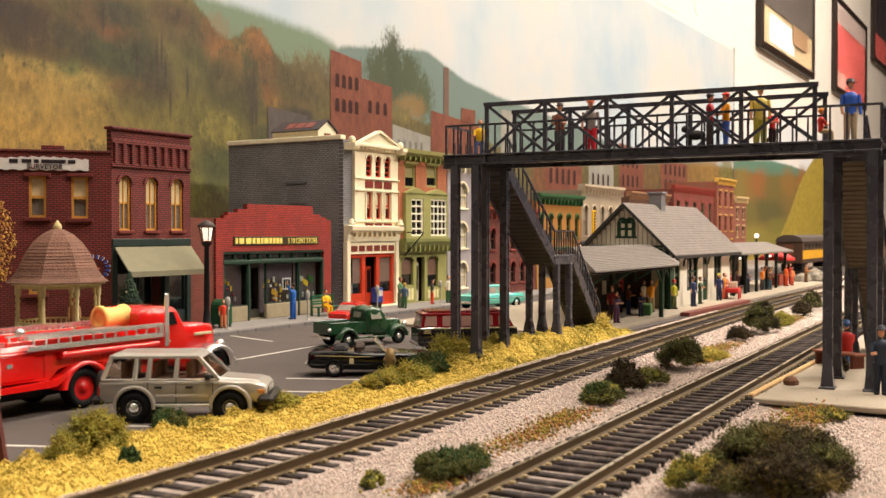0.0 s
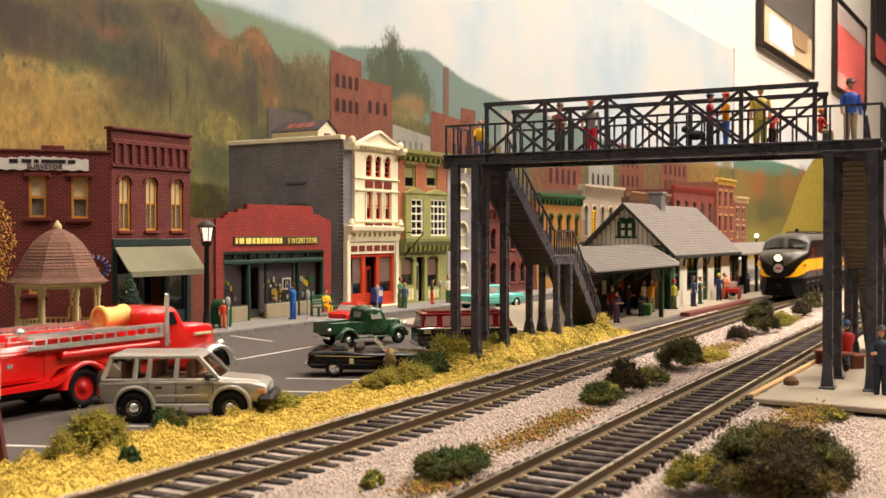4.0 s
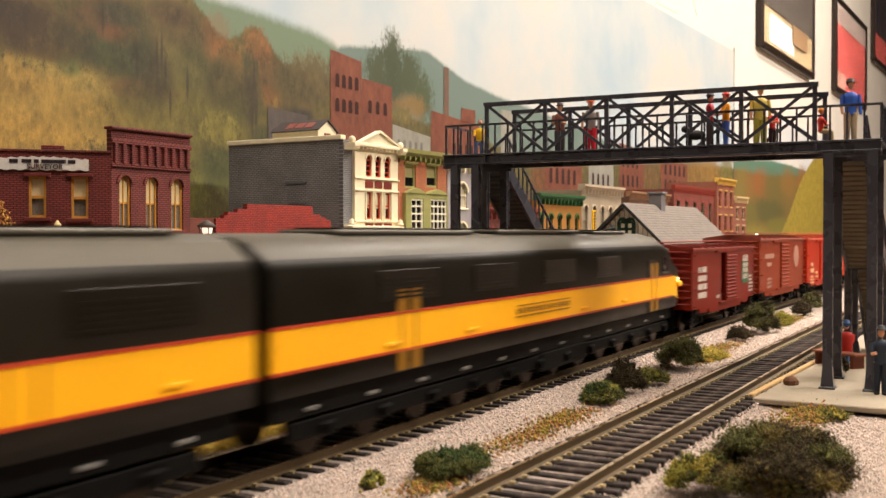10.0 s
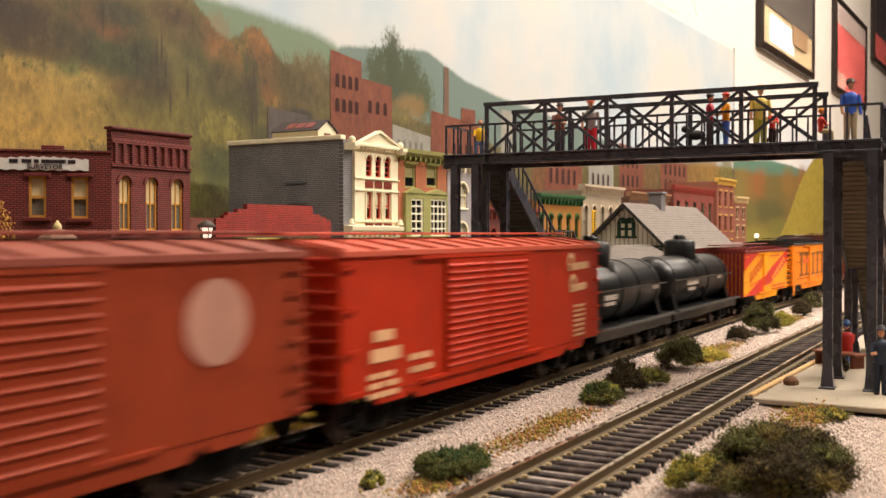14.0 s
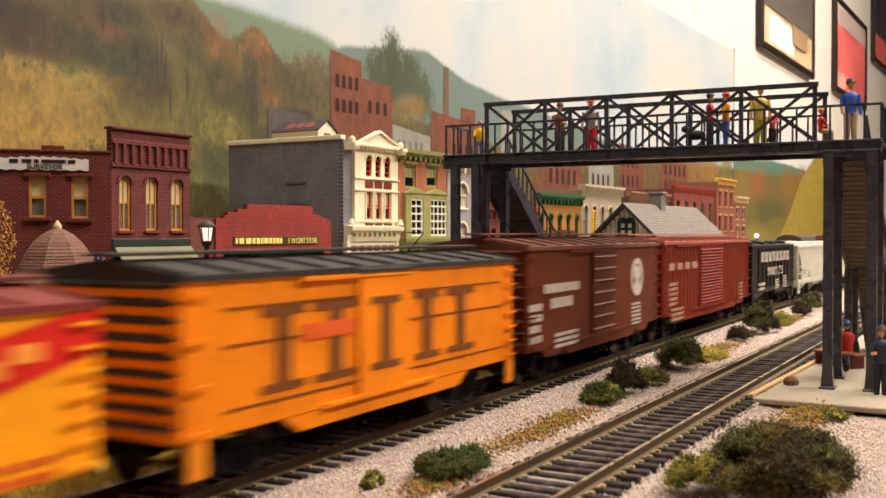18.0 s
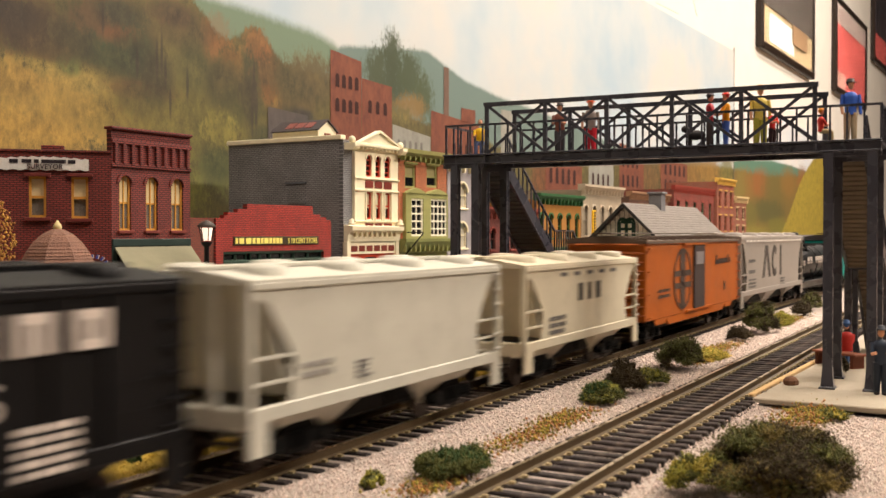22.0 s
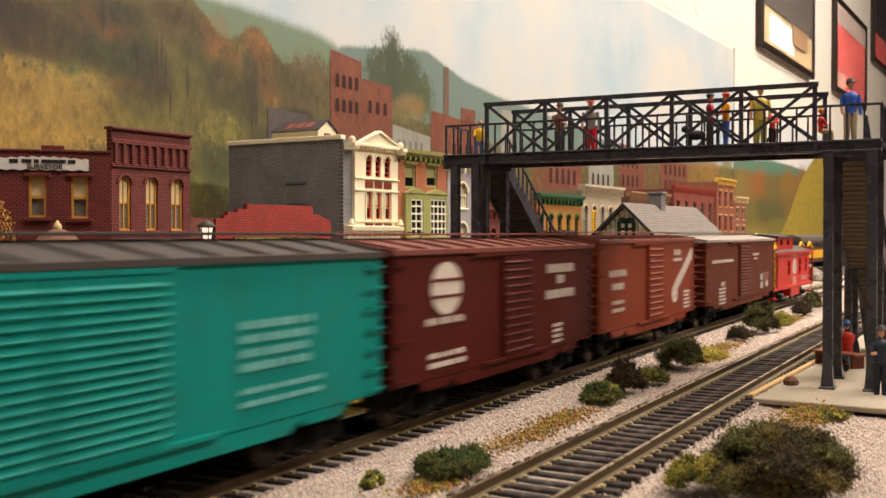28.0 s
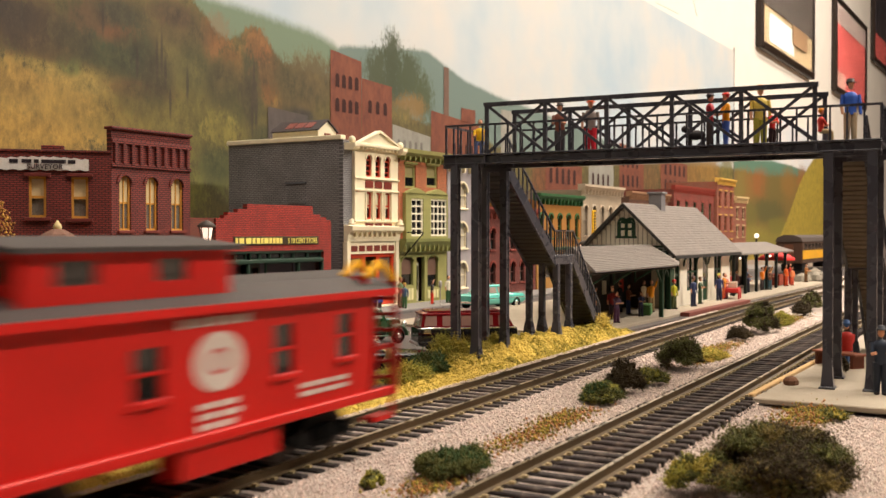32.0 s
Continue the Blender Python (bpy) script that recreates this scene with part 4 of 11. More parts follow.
def surveyor_shop():
    t = thing("brick_corner_shop", 31.35, 36.0, -0.15, 0, "two-storey dark red brick corner shop with arched ochre windows and awning", "shop building", "buildings of the main street")
    bx, by = brick_mat("dark_red_brick_front", BRICK_RED, lin(62, 24, 22), "x"), brick_mat("dark_red_brick_side", BRICK_RED, lin(62, 24, 22), "y")
    W, H, D = 4.8, 9.17, 9.0
    wins = [(0.44, 1.11), (2.0, 2.71), (3.57, 4.33)]
    f = Mesh().wall(0, W, 4.3, H, 0, 0.3, [(a, b, 4.68, 7.15) for a, b in wins])
    for a, b in wins:
        arch_fill(f, a, b, 7.15, (b - a) / 2, 0.005, 0.295)
    part("front_wall", f, bx, t)
    for a, b in wins:
        window(t, a, b, 4.68, 7.15, 0.02, OCHRE, 2, 2, blind=((206, 186, 140), 0.5), pane=GREY_PANE)
        part("arch", arch_band(a, b, 7.15, (b - a) / 2, -0.07, 0.02), bx, t)
        part("sill", Mesh().box(a - 0.12, -0.12, 4.54, b + 0.12, 0.06, 4.68, c=0.02), paint(112, 48, 40, 0.6), t)
    part("cornice", Mesh().box(-0.08, -0.14, H, W + 0.08, 0.4, H + 0.14, c=0.03), bx, t)
    part("cornice", Mesh().box(-0.03, -0.1, 8.55, W + 0.03, 0.0, 8.75, c=0.02), bx, t)
    part("cornice", Mesh().box(-0.03, -0.08, 7.5, W + 0.03, 0.0, 7.68, c=0.02), bx, t)
    for i in range(10):
        x = 0.2 + i * (W - 0.4) / 9
        part("dentil", Mesh().box(x - 0.09, -0.12, 7.62, x + 0.09, 0.02, 8.55, c=0.02), bx, t)
    part("side_wall", Mesh().box(W - 0.3, 0.3, 0, W, D, 8.6), by, t)
    part("roof", Mesh().box(0.3, 0.3, 7.8, W - 0.3, D, 7.95), ROOF_GREY, t)
    # shop front
    green = paint(38, 52, 48, 0.5)
    part("fascia", Mesh().box(0, -0.08, 3.95, W, 0.3, 4.3, c=0.03), green, t)
    for x in (0.0, 1.5, 3.1, W - 0.28):
        part("pilaster", Mesh().box(x, -0.05, 0, x + 0.28, 0.25, 3.95, c=0.02), green, t)
    part("stall_riser", Mesh().box(0.28, 0.05, 0, 1.5, 0.25, 0.8), green, t)
    part("stall_riser", Mesh().box(3.38, 0.05, 0, W - 0.28, 0.25, 0.8), green, t)
    for a, b in ((0.28, 1.5), (3.38, W - 0.28)):
        window(t, a, b, 0.8, 3.95, 0.0, green, 1, 1, name="shop_window")
    d = part("door", Mesh().box(1.9, 0.7, 0.0, 3.0, 0.8, 3.9).box(2.0, 0.66, 0.2, 2.9, 0.7, 1.1, c=0.02), paint(70, 54, 40, 0.5), t)
    part("pane", Mesh().box(2.05, 0.65, 1.3, 2.85, 0.69, 3.2), DARK_GLASS, d)
    part("awning", Mesh().loft([[(0.15, -0.02, 3.95), (W + 0.02, -0.02, 3.95), (W + 0.02, 0.03, 3.9), (0.15, 0.03, 3.9)], [(-0.25, -1.4, 2.86), (W - 0.4, -1.4, 2.86), (W - 0.4, -1.38, 2.8), (-0.25, -1.38, 2.8)],
                                [(-0.25, -1.41, 2.62), (W - 0.4, -1.41, 2.62), (W - 0.4, -1.38, 2.62), (-0.25, -1.38, 2.62)]]), mat("awning_canvas", lin(122, 118, 96), 0.85, var=0.1, size=0.8, bump=0.2), t, "faded grey-green canvas awning")
    # slanting side wing
    L = 9.0
    wing = part("wing_wall", Mesh().wall(0, L, 0, 8.1, -0.3, 0, [(0.98, 1.68, 5.2, 7.02), (2.72, 3.42, 5.24, 7.02), (2.85, 3.45, 1.9, 2.9)]), bx, t, at=(0, 0, 0), rz=137.0)
    for a, b, z0, z1 in ((0.98, 1.68, 5.2, 7.02), (2.72, 3.42, 5.24, 7.02), (2.85, 3.45, 1.9, 2.9)):
        m = Mesh()
        for (p, q, r_, s) in ((a, z0, a + 0.1, z1), (b - 0.1, z0, b, z1), (a + 0.1, z0, b - 0.1, z0 + 0.1), (a + 0.1, z1 - 0.1, b - 0.1, z1), (a + 0.1, (z0 + z1) / 2 - 0.05, b - 0.1, (z0 + z1) / 2 + 0.05)):
            m.box(p, -0.16, q, r_, -0.06, s)
        wn = part("window", m, OCHRE, wing)
        part("pane", Mesh().box(a, -0.2, z0, b, -0.18, z1), GREY_PANE, wn)
        part("blind", Mesh().box(a + 0.1, -0.175, z0 + (z1 - z0) * 0.45, b - 0.1, -0.165, z1 - 0.1), paint(206, 190, 150, 0.8), wn)
        part("sill", Mesh().box(a - 0.2, -0.02, z0 - 0.16, b + 0.2, 0.14, z0, c=0.02), paint(104, 44, 38, 0.6), wing)
        part("lintel", Mesh().box(a - 0.2, -0.02, z1, b + 0.2, 0.1, z1 + 0.16, c=0.02), paint(104, 44, 38, 0.6), wing)
    part("coping", Mesh().box(0, -0.36, 8.1, L, 0.06, 8.2, c=0.02), bx, wing)
    part("chimney", Mesh().box(2.0, -0.9, 8.1, 2.95, -0.4, 8.42, c=0.02), bx, wing)
    # white sign board, lettered; the name on it is only barred
    m = Mesh()
    n = 26
    top = [(0.95 + (4.75 - 0.95) * i / n, 7.78 + 0.1 * math.sin(math.pi * i / n) + 0.03 * math.sin(i * 2.1)) for i in range(n + 1)]
    bot = [(0.95 + (4.75 - 0.95) * i / n, 7.3 - 0.03 * math.sin(i * 1.7)) for i in range(n, -1, -1)]
    m.prism(top + bot, "y", 0.03, 0.08)
    sign = part("sign_board", m, mat("flaked_white", lin(216, 212, 206), 0.7, var=0.12, size=0.3, fine=0.1, bump=0.3), wing, "flaked white painted sign board")
    dark = paint(42, 34, 38, 0.6)
    for x0, x1 in ((3.85, 4.2), (3.3, 3.7), (3.0, 3.2), (1.9, 2.9), (1.5, 1.8)):
        part("bar", Mesh().box(x0, 0.08, 7.6, x1, 0.1, 7.76), dark, sign)
    letters("SURVEYOR", 0.3, dark, sign, 2.75, 0.1, 7.35, rz=180)
    # ring-shaped sign of small barred letters
    ring = part("ring_sign", Mesh().box(0.58, 0.0, 2.85, 0.62, 0.12, 2.95), dark, wing, "ring of small blue and white sign letters")
    for i in range(17):
        a = 2 * math.pi * i / 17
        cs, sn = math.cos(a), math.sin(a)
        for k, (d, mt) in enumerate(((0.0, paint(226, 220, 214, 0.5)), (0.035, paint(66, 80, 164, 0.5) if 2 < i < 16 else paint(196, 84, 70, 0.5)))):
            stroke = Mesh().bar((0.75 + 0.52 * cs + d, 0.05 + 0.02 * k, 3.0 + 0.44 * sn), (0.75 + 0.7 * cs + d, 0.05 + 0.02 * k, 3.0 + 0.6 * sn), 0.03, 0.1)
            part("sign_letter", stroke, mt, ring)
    for i in range(3):
        part("sign_letter", Mesh().box(0.5 + i * 0.18, 0.04, 2.95, 0.6 + i * 0.18, 0.08, 3.02), paint(206, 120, 100, 0.5), ring)


surveyor_shop()


def five_cent_store():
    t = thing("brick_store", 36.15, 36.0, -0.15, 0, "single-storey red brick store with stepped parapet and large shop windows", "shop building", "buildings of the main street")
    bx = brick_mat("bright_red_brick_front", lin(170, 46, 32), lin(104, 34, 26), "x", var=0.16)
    by = brick_mat("bright_red_brick_side", lin(118, 44, 34), lin(96, 56, 46), "y", var=0.18)
    W, D = 11.2, 9.5
    f = Mesh().wall(1.75, W, 0, 5.2, 0, 0.3, [(2.28, 10.5, 0, 3.6)])
    part("front_wall", f, bx, t)
    steps = [(1.75, 11.15, 5.2, 5.3), (2.35, 10.75, 5.3, 5.46), (2.62, 10.2, 5.46, 5.62), (3.35, 9.55, 5.62, 5.8), (4.05, 9.5, 5.8, 6.07)]
    for i, (a, b, c, d) in enumerate(steps):
        part("parapet_step", Mesh().box(a, 0, c, b, 0.3, d), bx, t)
    part("front_wall", Mesh().box(0, 0.1, 0, 1.75, 0.4, 5.3), brick_mat("brown_brick_pier", lin(128, 56, 38), lin(96, 56, 44), "x", var=0.2), t)
    part("side_wall", Mesh().box(W - 0.3, 0.3, 0, W, D, 5.0), by, t)
    part("side_wall", Mesh().box(0, 0.4, 0, 0.3, D, 5.3), by, t)
    part("roof", Mesh().box(0.3, 0.4, 4.7, W - 0.3, D, 4.8), ROOF_GREY, t)
    board = part("sign_board", Mesh().box(3.0, -0.05, 3.92, 10.0, 0.0, 4.38, c=0.02), paint(64, 54, 36, 0.5), t, "dark sign board with gold letters")
    gold = paint(250, 226, 120, 0.45)
    for i, (a, b) in enumerate(((3.12, 3.3), (3.4, 3.75), (3.9, 4.3), (4.4, 4.62), (4.72, 4.98), (5.05, 5.25), (5.32, 5.65), (5.72, 5.95), (6.02, 6.22), (6.28, 6.52), (6.58, 6.78))):
        part("bar", Mesh().box(a, -0.07, 4.0, b, -0.05, 4.3), gold, board)
    letters("5 10 CENT STORE", 0.42, gold, board, 8.55, -0.05, 4.0, stretch=0.78)
    green = paint(36, 58, 46, 0.5)
    part("transom_beam", Mesh().box(2.28, -0.04, 2.95, 10.5, 0.28, 3.15, c=0.03), green, t)
    part("head_beam", Mesh().box(2.28, 0.02, 3.5, 10.5, 0.28, 3.6), green, t)
    for a, b in ((2.35, 4.1), (4.35, 5.9), (5.9, 7.9), (7.9, 10.4)):
        for k in (0, 1):
            c = a + (b - a) * k / 2
            window(t, c + 0.04, c + (b - a) / 2 - 0.02, 3.15, 3.5, 0.02, green, 1, 1, bar=0.05, name="transom_light")
    for x in (2.28, 4.15, 8.25, 10.38):
        part("post", Mesh().box(x, 0.0, 0, x + 0.12, 0.2, 2.95), green, t)
    stone = mat("stall_stone", lin(150, 138, 112), 0.8, var=0.15, size=0.4, bump=0.3)
    for a, b in ((2.4, 4.15), (5.6, 8.25), (8.37, 10.38)):
        part("stall_riser", Mesh().box(a, 0.03, 0, b, 0.25, 0.78, c=0.03), stone, t)
        w = window(t, a, b, 0.78, 2.95, 0.0, green, 1, 1, bar=0.05, name="shop_window", pane=GLASS)
        part("shop_back", Mesh().box(a, 0.5, 0.3, b, 0.55, 3.0), paint(104, 92, 96, 0.8, var=0.3, size=0.5), t)
    rr = random.Random(3)
    cols = ((232, 228, 218), (200, 84, 96), (90, 120, 180), (232, 196, 60), (226, 222, 214))
    for i in range(46):
        a = rr.choice((2.75, 2.95, 3.15, 3.35, 3.55, 5.9, 6.2, 6.5, 6.75, 7.1, 7.75, 8.55, 8.8, 9.0, 9.35, 9.9)) + rr.uniform(-0.08, 0.1)
        z = rr.choice((0.85, 1.0, 1.3, 1.6, 1.9)) + rr.uniform(-0.05, 0.1)
        part("display_card", Mesh().box(a, 0.36 + rr.uniform(0, 0.05), z, a + rr.uniform(0.05, 0.13), 0.42 + rr.uniform(0.0, 0.06), z + rr.uniform(0.08, 0.3)), paint(*rr.choice(cols), 0.6), t)
    board_ = part("price_board", Mesh().box(7.25, 0.33, 1.45, 7.95, 0.36, 2.1), paint(236, 232, 226, 0.6), t, "white price board with black bars")
    for i in range(3):
        part("bar", Mesh().box(7.34 + i * 0.2, 0.315, 1.52, 7.48 + i * 0.2, 0.33, 2.02), paint(50, 44, 44, 0.6), board_)
    for x_, z_, c_ in ((9.0, 1.75, (226, 190, 50)), (9.45, 1.95, (60, 120, 60)), (6.35, 1.3, (226, 180, 60))):
        part("poster", Mesh().prism([(x_, z_), (x_ + 0.42, z_ - 0.2), (x_ + 0.5, z_ + 0.05), (x_ + 0.06, z_ + 0.3)], "y", 0.33, 0.36), paint(*c_, 0.6), t)
    part("lobby_floor", Mesh().box(2.3, 0.25, 0, 10.5, 1.1, 0.06), stone, t)
    d = part("door", Mesh().wall(4.75, 5.6, 0.05, 2.9, 0.5, 0.6, [(4.87, 5.48, 0.5, 2.7)]), paint(62, 60, 52, 0.5), t)
    part("pane", Mesh().box(4.87, 0.54, 0.5, 5.48, 0.56, 2.7), GLASS, d)
    part("lobby_wall", Mesh().box(4.3, 0.3, 0.05, 4.38, 1.05, 2.95), paint(30, 34, 32, 0.6), t)
    part("lobby_back", Mesh().box(4.3, 1.05, 0.05, 5.7, 1.1, 3.4), paint(34, 32, 32, 0.8), t)


five_cent_store()


def cream_house():
    t = thing("three_storey_house", 48.8, 36.0, -0.15, 0, "three-storey house with cream front, red windows and grey brick side", "shop building", "buildings of the main street")
    W, D, H = 5.55, 9.2, 10.1
    gy = brick_mat("grey_brick_side", lin(138, 138, 140), lin(92, 92, 94), "y", 0.3, 0.115, 0.1)
    gx = brick_mat("grey_brick_front", lin(138, 138, 140), lin(92, 92, 94), "x", 0.3, 0.115, 0.1)
    red = paint(180, 56, 28, 0.5)
    part("side_wall", Mesh().box(0, 0.5, 0, 0.3, D, H), gy, t, "grey brick side wall with a blocked window")
    part("blocked_window", Mesh().box(-0.05, 3.0, 6.35, 0.0, 4.5, 7.55, c=0.02), gy, t)
    part("lintel", Mesh().box(-0.1, 2.95, 7.55, 0.0, 4.55, 7.66), paint(92, 94, 100, 0.6), t)
    part("side_wall", Mesh().box(W - 0.3, 0.5, 0, W, D, H), gy, t)
    part("back_wall", Mesh().box(0.3, D - 0.3, 0, W - 0.3, D, H), gx, t)
    part("coping", Mesh().box(-0.1, 0.3, H, 0.4, D + 0.1, H + 0.28, c=0.03), CREAM, t)
    part("coping", Mesh().box(0.4, D - 0.4, H, W, D + 0.1, H + 0.28, c=0.03), CREAM, t)
    part("roof", Mesh().box(0.3, 0.4, H - 0.5, W - 0.3, D - 0.3, H - 0.4), ROOF_GREY, t)
    hut = part("roof_hatch", Mesh().prism([(0.7, H - 0.4), (2.5, H - 0.4), (2.5, H + 0.75), (1.6, H + 1.35), (0.7, H + 0.75)], "y", 2.6, 6.2), CREAM, t)
    part("hatch_roof", Mesh().prism([(0.58, H + 0.7), (1.6, H + 1.38), (1.6, H + 1.46), (0.52, H + 0.74)], "y", 2.5, 6.3), paint(64, 58, 58, 0.6), hut)
    part("hatch_roof", Mesh().prism([(2.62, H + 0.7), (1.6, H + 1.38), (1.6, H + 1.46), (2.68, H + 0.74)], "y", 2.5, 6.3), paint(64, 58, 58, 0.6), hut)
    for i in range(3):
        y = 3.2 + i * 0.75
        part("skylight", Mesh().prism([(0.8, H + 0.9), (1.35, H + 1.27), (1.33, H + 1.31), (0.78, H + 0.94)], "y", y, y + 0.6), paint(124, 60, 50, 0.35), hut)
    part("hatch_window", Mesh().box(1.3, 2.56, H + 0.1, 1.9, 2.6, H + 0.6), paint(120, 70, 50, 0.5), hut)
    part("front_wall", Mesh().box(0, 0.2, 0, 0.9, 0.5, H), gx, t)
    xs = [(2.05, 2.65), (3.05, 3.62), (4.05, 4.68)]
    hi = [(a, b, 8.0, 9.35) for a, b in xs]
    mid = [(a, b, 5.42, 7.05) for a, b in xs]
    f = Mesh().wall(0.9, W, 4.0, 9.75, 0, 0.3, hi + mid)
    for a, b, c, d in hi:
        arch_fill(f, a, b, d, (b - a) / 2, 0.005, 0.295)
    part("front_wall", f, CREAM, t, "cream moulded front")
    for a, b, c, d in hi:
        window(t, a, b, c, d, 0.02, red, 1, 4, name="arched_window")
        part("arch", arch_band(a, b, d, (b - a) / 2, -0.06, 0.02, 0.1), CREAM, t)
    for a, b, c, d in mid:
        window(t, a, b, c, d, 0.02, red, 1, 2, blind=((200, 184, 150), 0.6))
        for x in (a - 0.12, b + 0.02):
            part("pilaster", Mesh().box(x, -0.08, c - 0.1, x + 0.1, 0.0, d + 0.1, c=0.02), CREAM, t)
    for a, b in xs:
        part("panel", Mesh().box(a - 0.12, -0.05, 7.3, b + 0.12, 0.0, 7.75, c=0.04), paint(112, 44, 32, 0.5), t)
        part("panel", Mesh().box(a - 0.12, -0.05, 4.86, b + 0.12, 0.0, 5.16, c=0.03), paint(112, 44, 32, 0.5), t)
    for z in (7.15, 7.88, 5.28):
        part("string_course", Mesh().box(0.85, -0.1, z - 0.05, W + 0.05, 0.02, z + 0.05, c=0.02), CREAM, t)
    part("cornice", Mesh().box(0.75, -0.35, 9.75, W + 0.15, 0.35, 9.98, c=0.05), CREAM, t)
    for i in range(12):
        x = 1.0 + i * (W - 1.1) / 11
        part("bracket", Mesh().box(x - 0.05, -0.28, 9.6, x + 0.05, 0.0, 9.75), CREAM, t)
    part("pediment", Mesh().prism([(1.1, 9.98), (5.3, 9.98), (3.2, 10.75)], "y", -0.2, 0.1).prism([(0.95, 9.98), (1.2, 9.98), (3.2, 10.72), (5.2, 9.98), (5.45, 9.98), (3.2, 10.86)], "y", -0.32, 0.1), CREAM, t)
    for x in (0.45, W + 0.05):
        part("corner_bracket", Mesh().prism([(-0.45, 9.5), (0.5, 9.5), (0.5, 9.9), (-0.6, 9.9), (-0.6, 9.7)], "x", x - 0.35, x + 0.15).ball((x - 0.1, -0.2, 10.1), 0.22, 8, 5), CREAM, t)
    # shop front
    part("shop_cornice", Mesh().prism([(0.2, 4.05), (-0.08, 4.05), (-0.16, 4.5), (-0.42, 4.72), (-0.46, 4.95), (0.2, 5.05)], "x", 0.05, W + 0.05), CREAM, t)
    for i in range(9):
        x = 0.6 + i * 0.53
        part("bracket", Mesh().box(x - 0.06, -0.34, 4.34, x + 0.06, -0.1, 4.72, c=0.02), paint(206, 190, 150, 0.6), t)
    for x in (0.0, W - 0.35):
        part("pilaster", Mesh().box(x, -0.1, 0, x + 0.35, 0.3, 4.05, c=0.03), CREAM, t)
        part("finial", Mesh().spin(x + 0.17, -0.3, [(0.2, 5.05), (0.22, 5.15), (0.12, 5.2), (0.16, 5.32), (0.04, 5.42)], 8), CREAM, t)
    part("fascia", Mesh().box(0.35, 0, 3.3, W - 0.35, 0.25, 4.05), CREAM, t)
    for i in range(6):
        x = 0.5 + i * 0.79
        part("transom_light", Mesh().box(x, -0.03, 3.45, x + 0.62, 0.0, 3.8, c=0.02), paint(120, 52, 40, 0.5), t)
    part("door_frame", Mesh().wall(0.35, W - 0.35, 0, 3.3, 0.1, 0.25, [(0.5, 1.75, 0.85, 3.1), (2.1, 3.25, 0.05, 3.1), (3.6, 4.95, 0.85, 3.1)]), red, t)
    for a, b in ((0.5, 1.75), (3.6, 4.95)):
        window(t, a, b, 0.85, 3.1, 0.08, red, 1, 1, name="shop_window", bar=0.06, blind=((104, 84, 74), 0.7))
    for a in (2.1, 2.7):
        d = part("door", Mesh().box(a, 0.5, 0.05, a + 0.55, 0.58, 2.5), red, t)
        part("pane", Mesh().box(a + 0.12, 0.47, 0.9, a + 0.43, 0.5, 2.3), DARK_GLASS, d)
    part("step", Mesh().box(0.2, -0.25, 0, W - 0.2, 0.1, 0.1, c=0.02), CREAM, t)


cream_house()


